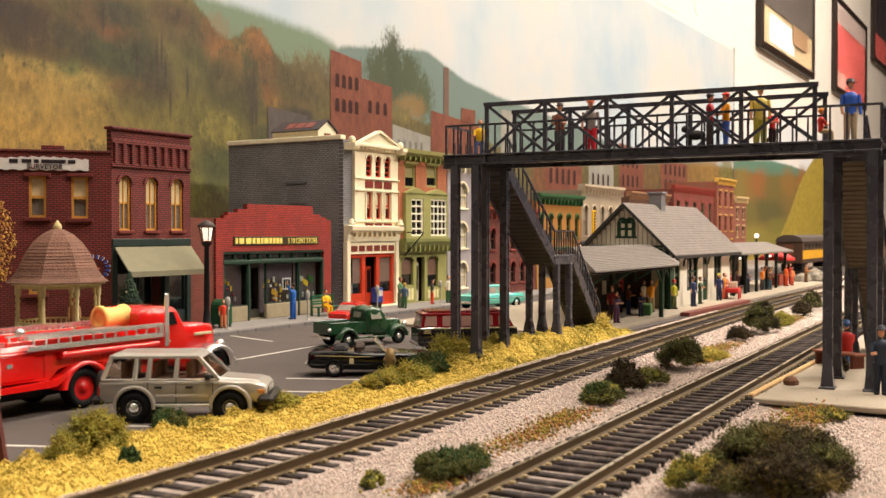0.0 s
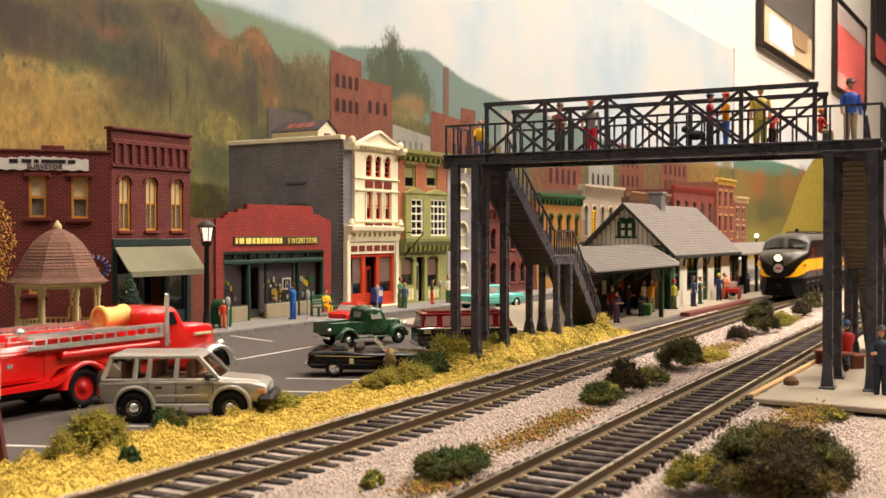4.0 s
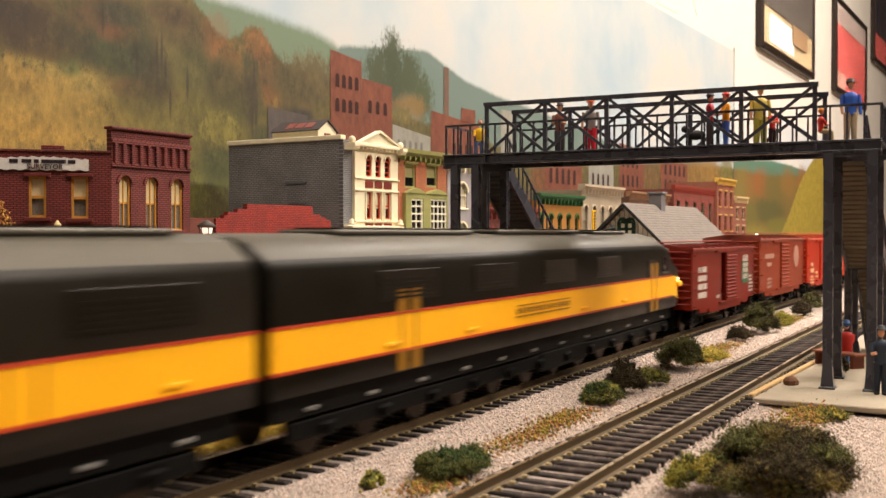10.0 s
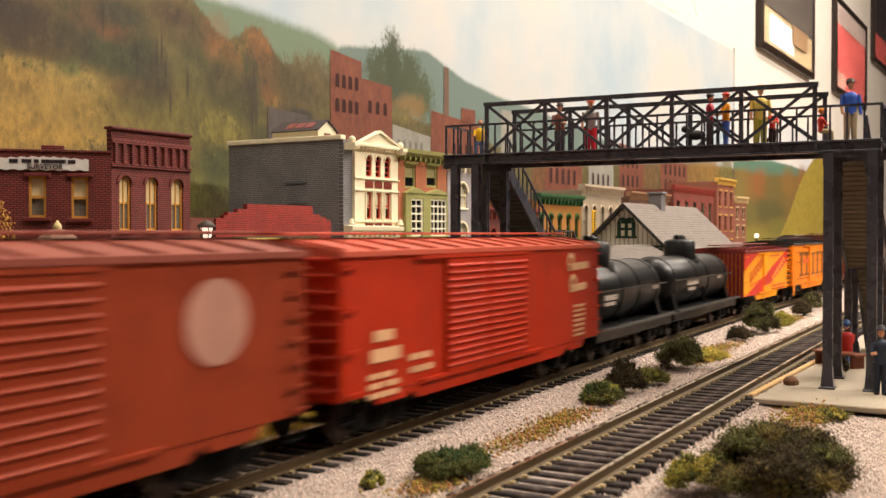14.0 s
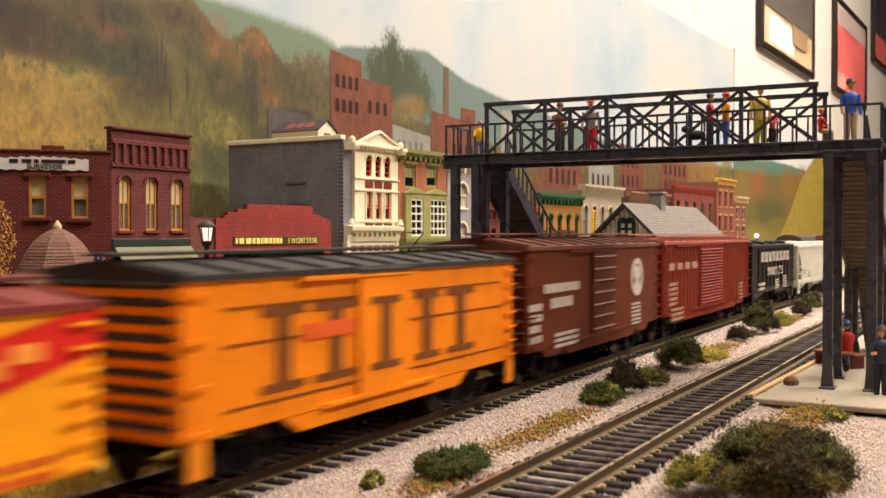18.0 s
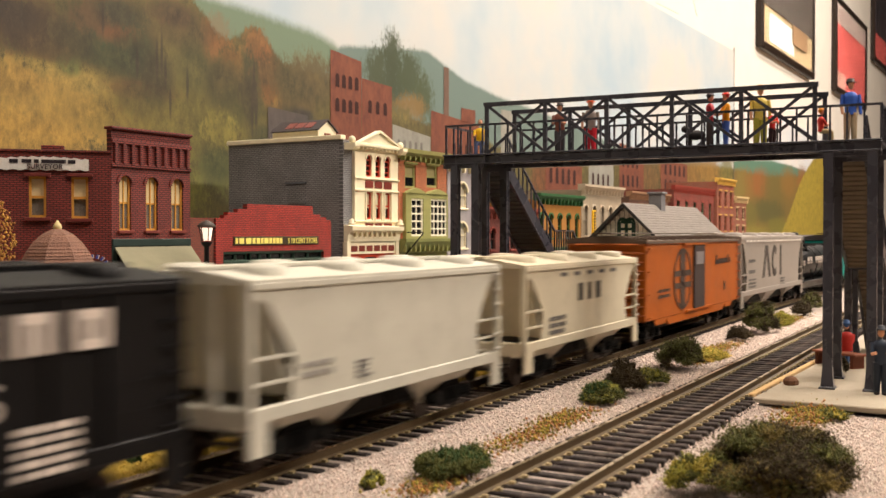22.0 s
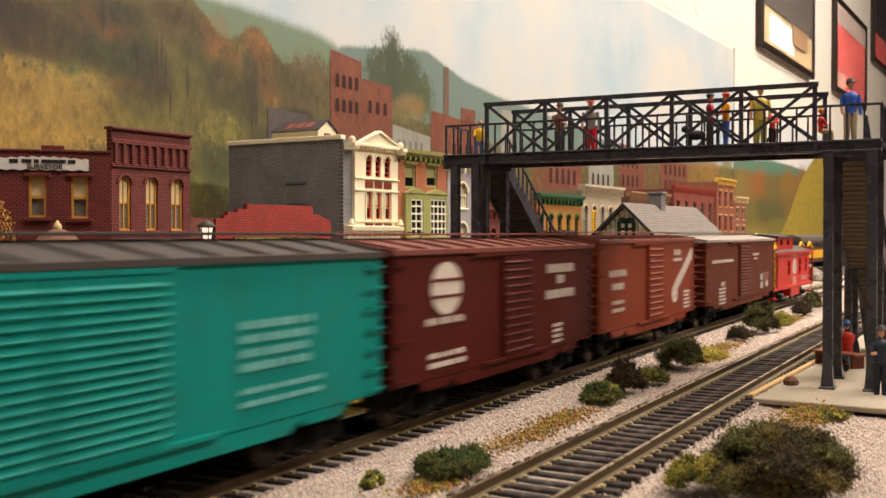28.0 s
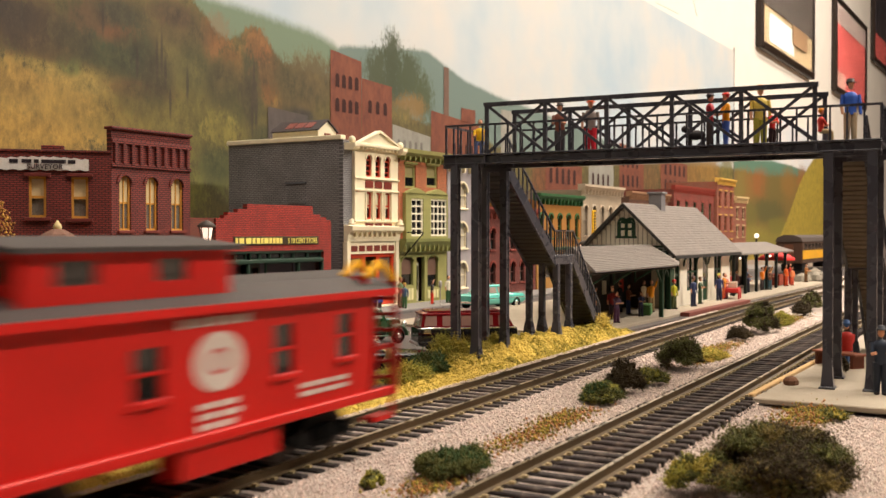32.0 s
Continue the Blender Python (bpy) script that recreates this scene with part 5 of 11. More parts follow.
def green_house():
    t = thing("green_front_house", 54.4, 36.0, -0.15, 0, "orange brick house with olive green bay front and shop below", "shop building", "buildings of the main street")
    W, D, H = 6.0, 9.0, 9.5
    ob = brick_mat("orange_brick", lin(182, 98, 56), lin(158, 104, 72), "x", var=0.15)
    olive, olive2 = paint(146, 144, 88, 0.55), paint(118, 120, 70, 0.55)
    hi = [(0.75, 2.05, 7.45, 9.0), (3.4, 4.8, 7.6, 9.05)]
    part("front_wall", Mesh().wall(0, W, 4.1, H, 0, 0.3, hi), ob, t)
    shell(t, W, D, H, brick_mat("orange_brick_side", lin(150, 80, 48), lin(140, 96, 66), "y", var=0.15), ROOF_GREY)
    for a, b, c, d in hi:
        window(t, a, b, c, d, 0.02, olive, 1, 2, bar=0.16, pane=DARK_GLASS, blind=((150, 140, 96), 0.5))
        part("hood", Mesh().box(a - 0.12, -0.12, d, b + 0.12, 0.05, d + 0.16, c=0.03), olive, t)
    part("cornice", Mesh().prism([(0.3, 9.35), (-0.1, 9.35), (-0.5, 9.7), (-0.55, 9.95), (0.3, 9.95)], "x", -0.1, W + 0.1), olive, t)
    for i in range(10):
        x = 0.2 + i * 0.62
        part("bracket", Mesh().box(x - 0.08, -0.4, 9.2, x + 0.08, -0.02, 9.5, c=0.02), olive2, t)
    part("bay", Mesh().wall(0.5, 5.75, 4.2, 7.15, -0.25, 0.0, [(1.15, 2.6, 4.35, 6.8), (3.55, 5.65, 4.35, 6.85)]), olive, t)
    for a, b in ((0.6, 2.9), (3.1, 5.7)):
        part("bay_pediment", Mesh().prism([(a, 7.15), (b, 7.15), (b - 0.3, 7.3), ((a + b) / 2, 7.5), (a + 0.3, 7.3)], "y", -0.32, 0), olive, t)
    white = paint(226, 220, 198, 0.5)
    window(t, 1.15, 2.6, 4.35, 6.8, -0.25, white, 2, 5, name="bay_window", bar=0.13)
    window(t, 3.55, 5.65, 4.35, 6.85, -0.25, white, 4, 5, name="bay_window", bar=0.13)
    part("shop_cornice", Mesh().prism([(0.0, 3.3), (-0.2, 3.3), (-0.6, 4.0), (-0.6, 4.2), (0.0, 4.2)], "x", 0, W), olive2, t)
    for i in range(11):
        x = 0.15 + i * 0.57
        part("bracket", Mesh().box(x - 0.05, -0.5, 3.35, x + 0.05, -0.15, 3.95, c=0.02), olive, t)
    part("shop_front", Mesh().wall(0, W, 0, 3.3, 0.0, 0.25, [(0.35, 1.75, 1.15, 3.0), (2.15, 3.15, 0.05, 3.0), (3.5, 4.85, 0.9, 3.0)]), olive, t)
    for a, b, z in ((0.35, 1.75, 1.15), (3.5, 4.85, 0.9)):
        window(t, a, b, z, 3.0, 0.02, olive2, 1, 1, name="shop_window", bar=0.07, blind=((110, 84, 70), 0.6))
        part("arch", arch_band(a, b, 3.05, 0.35, -0.06, 0.02, 0.1), olive2, t)
    for i in range(4):
        part("panel", Mesh().box(0.3 + i * 0.38, -0.05, 0.2, 0.6 + i * 0.38, 0.0, 0.95, c=0.02), paint(206, 200, 150, 0.5), t)
        part("panel", Mesh().box(3.5 + i * 0.36, -0.05, 0.2, 3.78 + i * 0.36, 0.0, 0.75, c=0.02), paint(206, 200, 150, 0.5), t)
    d = part("door", Mesh().box(2.3, 0.4, 0.05, 3.0, 0.48, 2.6), paint(196, 190, 168, 0.5), t)
    part("pane", Mesh().box(2.42, 0.37, 0.8, 2.88, 0.4, 2.4), DARK_GLASS, d)
    part("sign_bracket", Mesh().bar((0.6, -0.1, 4.6), (0.6, -1.5, 4.6), 0.06).bar((0.6, -0.1, 3.1), (0.6, -1.5, 4.55), 0.06), BLACK, t)


green_house()


def plain_house(x, w, h, v, d, wall, trim, rows, cols, label, win_w=0.9, arch=True, roof=ROOF_GREY, shop=None, frame=None, cornice=0.4, lift=1.0, pane=None):
    """A house farther down the street: front with openings, cornice, sides and roof."""
    t = thing("town_house", x, v, -0.15, 0, label, "shop building", "buildings of the main street")
    z0 = 3.6 if shop else lift
    sh = (h - z0 - 0.6) / rows
    holes = []
    for r_ in range(rows):
        for c in range(cols):
            cx = w * (c + 0.5) / cols
            holes.append((cx - win_w / 2, cx + win_w / 2, z0 + r_ * sh + sh * 0.18, z0 + r_ * sh + sh * 0.82))
    f = Mesh().wall(0, w, 3.3 if shop else 0, h, 0, 0.3, holes)
    if arch:
        for a, b, c, e in holes:
            arch_fill(f, a, b, e, win_w / 2, 0.005, 0.295, 0, 5)
    part("front_wall", f, wall, t)
    for a, b, c, e in holes:
        window(t, a, b, c, e, 0.03, frame or trim, 1, 2, pane=pane)
        part("hood", arch_band(a, b, e, win_w / 2, -0.08, 0.02, 0.14, 7) if arch else Mesh().box(a - 0.12, -0.1, e, b + 0.12, 0.03, e + 0.16, c=0.02), trim, t)
        part("sill", Mesh().box(a - 0.1, -0.1, c - 0.12, b + 0.1, 0.03, c, c=0.02), trim, t)
    part("cornice", Mesh().prism([(0.3, h - 0.1), (-0.05, h - 0.1), (-cornice, h + 0.3), (-cornice, h + 0.5), (0.3, h + 0.5)], "x", -0.1, w + 0.1), trim, t)
    k = max(4, int(w / 0.7))
    for i in range(k):
        bx_ = 0.2 + i * (w - 0.4) / (k - 1)
        part("bracket", Mesh().box(bx_ - 0.07, -cornice * 0.7, h - 0.4, bx_ + 0.07, 0.0, h + 0.1), trim, t)
    shell(t, w, d, h, wall, roof)
    if shop:
        part("shop_front", Mesh().wall(0, w, 0, 3.3, 0, 0.25, [(0.4, w * 0.38, 0.8, 2.9), (w * 0.43, w * 0.57, 0.05, 2.9), (w * 0.62, w - 0.4, 0.8, 2.9)]), shop, t)
        for a, b in ((0.4, w * 0.38), (w * 0.62, w - 0.4)):
            window(t, a, b, 0.8, 2.9, 0.02, shop, 2, 1, name="shop_window")
        part("door", Mesh().box(w * 0.43, 0.3, 0.05, w * 0.57, 0.4, 2.9), paint(60, 48, 40, 0.5), t)
        part("shop_cornice", Mesh().box(-0.05, -0.3, 3.15, w + 0.05, 0.1, 3.4, c=0.04), trim, t)
    return t


plain_house(60.5, 4.1, 9.2, 36.0, 8, mat("lilac_grey_render", lin(150, 144, 146), 0.7), CREAM, 3, 1, "tall grey house with cream arched window surrounds", 1.35, frame=CREAM, lift=0.2, pane=paint(186, 178, 160, 0.2))
plain_house(64.7, 9.7, 6.0, 36.0, 8, brick_mat("oxblood_brick", lin(116, 46, 36), lin(90, 50, 42), "x"), paint(118, 50, 40, 0.6), 2, 6, "low dark red brick house with arched windows", 0.8, frame=paint(70, 36, 30, 0.5), lift=0.3)
gh = plain_house(74.6, 8.9, 7.3, 36.0, 8, mat("ochre_render", lin(152, 104, 46), 0.7), paint(48, 92, 56, 0.5), 1, 5, "ochre building with deep green bracketed cornice", 0.75, shop=paint(150, 110, 56, 0.6), frame=paint(70, 96, 52, 0.5))
wh = plain_house(83.6, 9.6, 8.4, 36.0, 8, mat("pale_stone_render", lin(152, 138, 118), 0.7), mat("pale_stone_trim", lin(182, 166, 144), 0.7), 1, 5, "pale stone building with arched windows and heavy cornice", 0.95, shop=paint(150, 138, 118, 0.6), frame=paint(120, 110, 96, 0.6), pane=paint(150, 140, 122, 0.2))
vs = part("hanging_sign", Mesh().box(0.5, -0.9, 3.9, 1.2, -0.75, 6.6, c=0.03), paint(226, 176, 40, 0.5), wh, "upright yellow hanging sign")
for i in range(9):
    part("bar", Mesh().box(0.68, -0.94, 4.1 + i * 0.27, 1.02, -0.9, 4.28 + i * 0.27), paint(70, 50, 30, 0.6), vs)
plain_house(104.5, 13.0, 8.6, 39.5, 7, brick_mat("umber_brick", lin(116, 70, 50), lin(100, 76, 62), "x"), paint(150, 112, 84, 0.6), 2, 5, "brown brick block with small windows", 0.9, arch=False, frame=paint(60, 44, 36, 0.6))
plain_house(118.0, 16.5, 9.8, 39.0, 7, brick_mat("barn_red_brick", lin(136, 48, 34), lin(110, 60, 48), "x"), paint(138, 52, 40, 0.6), 2, 5, "wide red brick warehouse front", 1.0, arch=False, frame=paint(96, 110, 84, 0.6), cornice=0.2)
plain_house(134.6, 8.2, 11.4, 38.6, 7, brick_mat("tile_red_brick", lin(150, 62, 42), lin(140, 96, 76), "x"), mat("mustard_trim", lin(210, 168, 78), 0.6), 3, 3, "tall red brick house with mustard yellow cornice", 1.1, arch=False, frame=paint(150, 90, 66, 0.6))
plain_house(143.0, 6.4, 9.2, 38.6, 7, brick_mat("rust_brick", lin(146, 74, 50), lin(140, 96, 76), "x"), mat("sand_trim", lin(206, 180, 132), 0.6), 3, 2, "red brick house with sand-coloured cornice", 1.2, arch=False, frame=paint(190, 168, 130, 0.6))


# ---------------------------------------------------------------- station
def station():
    t = thing("railway_station", 60.5, 20.3, -0.2, 0, "cream wooden railway station with dark green trim and grey roofs", "station")
    board = mat("cream_board", lin(236, 230, 212), 0.6, var=0.06, bump=0.1)
    trim = paint(30, 62, 42, 0.5)
    slate = mat("grey_shingle", lin(118, 111, 105), 0.85, var=0.2, size=0.5, fine=0.1, bump=0.8)
    L, W, E, R = 13.6, 5.4, 3.75, 6.35
    front = [(3.6, 5.9, 0.9, 3.3), (9.6, 11.4, 0.9, 3.3), (7.0, 8.2, 0.1, 3.0), (1.2, 2.2, 1.0, 3.0)]
    part("front_wall", Mesh().wall(0, L, 0, E, 0, 0.2, front), board, t)
    for a, b, c, d in front:
        if c < 0.5:
            dr = part("door", Mesh().box(a, 0.08, c, b, 0.16, d), trim, t)
            part("pane", Mesh().box(a + 0.2, 0.05, 1.4, b - 0.2, 0.08, 2.8), DARK_GLASS, dr)
        else:
            window(t, a, b, c, d, 0.0, trim, 2, 2, bar=0.14)
    end = Mesh().prism([(0, 0), (W, 0), (W, E), (W / 2, R), (0, E)], "x", 0, 0.2)
    part("gable_wall", end, mat("board_gap", lin(168, 160, 142), 0.7), t, "cream boarded gable with battens")
    for i in range(1, 18):
        y = W * i / 18
        zt = E + (R - E) * (1 - abs(y - W / 2) / (W / 2))
        part("batten", Mesh().box(-0.05, y - 0.115, 3.85, 0.0, y + 0.115, zt - 0.1, c=0.015), board, t)
    part("end_wall", Mesh().box(L - 0.2, 0.2, 0, L, W, E), board, t)
    part("back_wall", Mesh().box(0.2, W - 0.2, 0, L - 0.2, W, E), board, t)
    # dark sheet puts the canopy's shade on the lower gable
    part("dark_panelling", Mesh().box(-0.07, 1.1, 0, 0.0, 5.0, 3.0), paint(46, 38, 32, 0.6, var=0.3, size=0.6), t, "dark panel for the shade under the canopy, behind the doors")
    for y, rgb in ((1.5, (60, 44, 34)), (2.9, (40, 58, 44)), (4.0, (66, 50, 40))):
        part("door", Mesh().box(-0.12, y, 0, -0.07, y + 0.85, 2.2, c=0.02), paint(*rgb, 0.6), t)
    part("trim_band", Mesh().box(-0.1, 0.0, 3.68, -0.0, W, 3.84), trim, t)
    for y in (0.0, W - 0.2):
        part("corner_board", Mesh().box(-0.09, y, 0, 0.0, y + 0.22, 3.7), trim, t)
    part("corner_board", Mesh().box(0, -0.08, 0, 0.9, 0.0, 2.4, c=0.02), trim, t)
    gw = part("gable_window", Mesh().box(-0.14, W / 2 - 0.68, 4.28, 0.0, W / 2 + 0.68, 4.42).box(-0.1, W / 2 - 0.6, 4.42, -0.02, W / 2 - 0.36, 5.3).box(-0.1, W / 2 + 0.36, 4.42, -0.02, W / 2 + 0.6, 5.3).box(-0.1, W / 2 - 0.1, 4.42, -0.02, W / 2 + 0.1, 5.45).box(-0.1, W / 2 - 0.36, 4.78, -0.02, W / 2 + 0.36, 4.94).box(-0.09, W / 2 - 0.36, 5.2, -0.03, W / 2 + 0.36, 5.5), trim, t)
    part("pane", Mesh().box(-0.04, W / 2 - 0.45, 4.42, -0.015, W / 2 + 0.45, 5.4), mat("lit_pane", lin(236, 226, 190), 0.2, bump=0), gw)
    hd = Mesh()
    for s in (-0.24, 0.24):
        rings = []
        for k in range(7):
            a = math.pi * k / 6
            c, sn = math.cos(a), math.sin(a)
            rings.append([(-0.1, W / 2 + s + 0.2 * c, 5.25 + 0.2 * sn), (-0.1, W / 2 + s + 0.34 * c, 5.25 + 0.34 * sn), (-0.01, W / 2 + s + 0.34 * c, 5.25 + 0.34 * sn), (-0.01, W / 2 + s + 0.2 * c, 5.25 + 0.2 * sn)])
        hd.loft(rings)
    part("window_head", hd, trim, gw)
    sign = part("station_sign", Mesh().box(-0.13, 0.05, 3.3, -0.09, 2.3, 3.75, c=0.01), trim, t, "dark green sign with pale letters")
    pale = paint(206, 212, 196, 0.5)
    letters("DGE", 0.5, pale, sign, -0.14, 0.62, 3.38, rz=-90)
    over = 0.65
    sl = (R - E) / (W / 2)

    def slope(y0, y1, x0, x1, zf, name="shingle_course"):
        """A roof slope of thin courses from the eave y0 up to the ridge y1."""
        n = 20
        for i in range(n):
            ya, yb = y0 + (y1 - y0) * i / n, y0 + (y1 - y0) * (i + 1) / n
            za, zb = zf(ya), zf(yb)
            part(name, Mesh().loft([[(x0, ya, za - 0.05), (x0, ya, za + 0.045), (x0, yb, zb + 0.02), (x0, yb, zb - 0.05)], [(x1, ya, za - 0.05), (x1, ya, za + 0.045), (x1, yb, zb + 0.02), (x1, yb, zb - 0.05)]]), slate, t)

    zf = lambda y: E + sl * (W / 2 - abs(y - W / 2)) + 0.12
    slope(-over, W / 2, -0.7, L + 0.6, zf)
    slope(W + over, W / 2, -0.7, L + 0.6, zf)
    for sgn, ya in ((1, -over), (-1, W + over)):
        part("barge_board", Mesh().bar((-0.72, ya, zf(ya) - 0.1), (-0.72, W / 2, zf(W / 2) - 0.1), 0.08, 0.16), paint(46, 44, 40, 0.6), t)
    part("fascia", Mesh().box(-0.7, -over - 0.05, zf(-over) - 0.2, L + 0.6, -over, zf(-over) - 0.02), paint(44, 44, 42, 0.6), t)
    for i in range(6):
        x = 0.15 + i * (L - 0.3) / 5
        b = Mesh()
        pts = [(-0.02, 2.5), (-0.1, 2.9), (-0.3, 3.2), (-0.6, 3.32)]
        for (ya, za), (yb, zb) in zip(pts, pts[1:]):
            b.bar((x, ya, za), (x, yb, zb), 0.09, 0.09)
        part("eave_bracket", b, trim, t)
    part("chimney", Mesh().box(5.2, W / 2 - 0.45, R - 0.7, 6.0, W / 2 + 0.45, R + 0.85, c=0.03).box(5.1, W / 2 - 0.55, R + 0.85, 6.1, W / 2 + 0.55, R + 1.0, c=0.03), paint(118, 116, 118, 0.8), t)
    # canopy over the platform, nearer side: hipped end
    c = thing("platform_canopy", 44.0, 17.9, -0.2, 0, "grey shingled platform canopy on green posts, joined to the station", "canopy", "canopies")
    A, B, C, D, E2, G, H2 = (-0.8, 0.0, 2.86), (11.1, 0.0, 2.86), (16.4, 3.6, 3.92), (6.7, 4.5, 3.88), (10.4, 7.3, 2.86), (16.4, 7.3, 2.86), (16.4, 1.7, 2.86)
    lerp = lambda p, q, f: tuple(p[i] + (q[i] - p[i]) * f for i in range(3))
    for l0, r0, l1, r1, n in ((A, B, D, C, 16), (B, H2, C, C, 8), (E2, A, D, D, 8), (G, E2, C, D, 8)):
        for i in range(n):
            f0, f1 = i / n, min(0.995, (i + 1) / n)
            q = [lerp(l0, l1, f0), lerp(r0, r1, f0), lerp(r0, r1, f1), lerp(l0, l1, f1)]
            part("shingle_course", Mesh().loft([[(x, y, z - 0.06) for x, y, z in q], [(x, y, z + (0.03 if k < 2 else 0.0)) for k, (x, y, z) in enumerate(q)]]), slate, c)
    part("ceiling_boards", Mesh().prism([(-0.7, 0.1), (11.0, 0.1), (16.3, 1.8), (16.3, 7.2), (10.4, 7.2)], "z", 2.68, 2.72), paint(70, 62, 50, 0.8), c)
    for x, y in ((10.2, 0.7), (16.0, 2.2), (15.8, 6.6)):
        q = Mesh().box(x - 0.11, y - 0.11, 0, x + 0.11, y + 0.11, 2.68, c=0.02).bar((x, y, 1.9), (x + 0.75, y, 2.62), 0.1).bar((x, y, 1.9), (x - 0.75, y, 2.62), 0.1)
        part("post", q, trim, c)
    for x in (1.5, 4.5, 7.5):
        part("eave_bracket", Mesh().bar((x, 1.2, 2.1), (x, 0.3, 2.66), 0.08).bar((x, 1.2, 2.66), (x, 1.2, 2.0), 0.08), trim, c)
    part("screen_wall", Mesh().box(9.6, 5.0, 0, 16.4, 5.15, 2.66), paint(34, 46, 38, 0.6), c)
    for x, rgb in ((10.4, (60, 46, 36)), (13.4, (36, 34, 32))):
        part("doorway", Mesh().box(x, 4.86, 0, x + 1.3, 5.0, 2.3, c=0.02), paint(*rgb, 0.6), c)
    for x, rgb in ((12.2, (214, 206, 186)), (15.0, (190, 60, 46))):
        part("poster", Mesh().box(x, 4.93, 1.0, x + 0.55, 4.99, 1.8), paint(*rgb, 0.6), c)
    # far canopy
    c = thing("platform_canopy", 74.6, 19.7, -0.2, 0, "long low grey canopy at the far end of the station", "canopy", "canopies")
    part("canopy_roof", Mesh().prism([(0, 2.98), (0, 3.1), (2.4, 3.85), (4.8, 3.1), (4.8, 2.98), (2.4, 3.7)], "x", 0, 17.5), slate, c)
    for i in range(6):
        for y in (0.6, 4.2):
            x = 0.5 + i * 3.3
            part("post", Mesh().box(x - 0.11, y - 0.11, 0, x + 0.11, y + 0.11, 3.1, c=0.02).bar((x, y, 2.3), (x + 0.7, y, 3.0), 0.1).bar((x, y, 2.3), (x - 0.7, y, 3.0), 0.1), paint(34, 40, 36, 0.6), c)
    part("screen_wall", Mesh().box(0, 4.3, 0, 17.5, 4.45, 3.1), paint(48, 40, 34, 0.7), c)
    for i in range(7):
        a = math.pi
        x = 1.2 + i * 2.4
        part("arched_light", Mesh().prism([(x, 0.8), (x + 1.0, 0.8), (x + 1.0, 2.0)] + [(x + 0.5 + 0.5 * math.cos(math.pi * k / 6), 2.0 + 0.5 * math.sin(math.pi * k / 6)) for k in range(1, 6)] + [(x, 2.0)], "y", 4.26, 4.3), paint(196, 180, 140, 0.6), c)


station()
q = Mesh().box(57.0, 17.9, -0.45, 70.5, 18.45, -0.12, c=0.03)
single("platform_edge", q, paint(104, 52, 42, 0.7), "brown brick-coloured edge of the station platform", "kerb", kind="structure")


# ---------------------------------------------------------------- vehicles
def wheel(t, x, y, r, w, rim_mat, cap=None, name="wheel", rim=0.62):
    """A tyre with a rim, its axle along y."""
    s = -1 if y < 0 else 1
    m = Mesh()
    prof = [(r * rim, y - s * w / 2), (r * 0.93, y - s * w / 2), (r, y - s * w * 0.3), (r, y + s * w * 0.3), (r * 0.93, y + s * w / 2), (r * rim, y + s * w / 2), (r * (rim - 0.04), y + s * w * 0.2)]
    m.spin(x, r, prof, 20, axis="y")
    k = part(name, m, RUBBER, t)
    part("rim", Mesh().spin(x, r, [(r * rim, y), (r * rim, y + s * w * 0.42), (r * (rim - 0.12), y + s * w * 0.3), (r * 0.22, y + s * w * 0.34), (r * 0.18, y + s * w * 0.5), (0.02, y + s * w * 0.5)], 16, axis="y"), rim_mat, k)
    if cap:
        part("hubcap", Mesh().spin(x, r, [(r * 0.34, y + s * w * 0.4), (r * 0.3, y + s * w * 0.52), (0.02, y + s * w * 0.56)], 12, axis="y"), cap, k)


def hull(stations, m=0, arc=4):
    """A rounded body: stations of (x, half width, underside, shoulder, top); widths pull in over the shoulder."""
    rings = []
    for x, w, z0, zs, z1 in stations:
        half = [(w * 0.86, z0), (w * 0.97, z0 + (zs - z0) * 0.18), (w, z0 + (zs - z0) * 0.6), (w * 0.985, zs)]
        for k in range(1, arc + 1):
            a = math.pi / 2 * k / arc
            half.append((w * (0.985 - 0.25 * (1 - math.cos(a))) if k < arc else w * 0.6, zs + (z1 - zs) * math.sin(a)))
        rings.append([(x, -y, z) for y, z in half] + [(x, y, z) for y, z in reversed(half)])
    return Mesh().loft(rings, m, True, True)


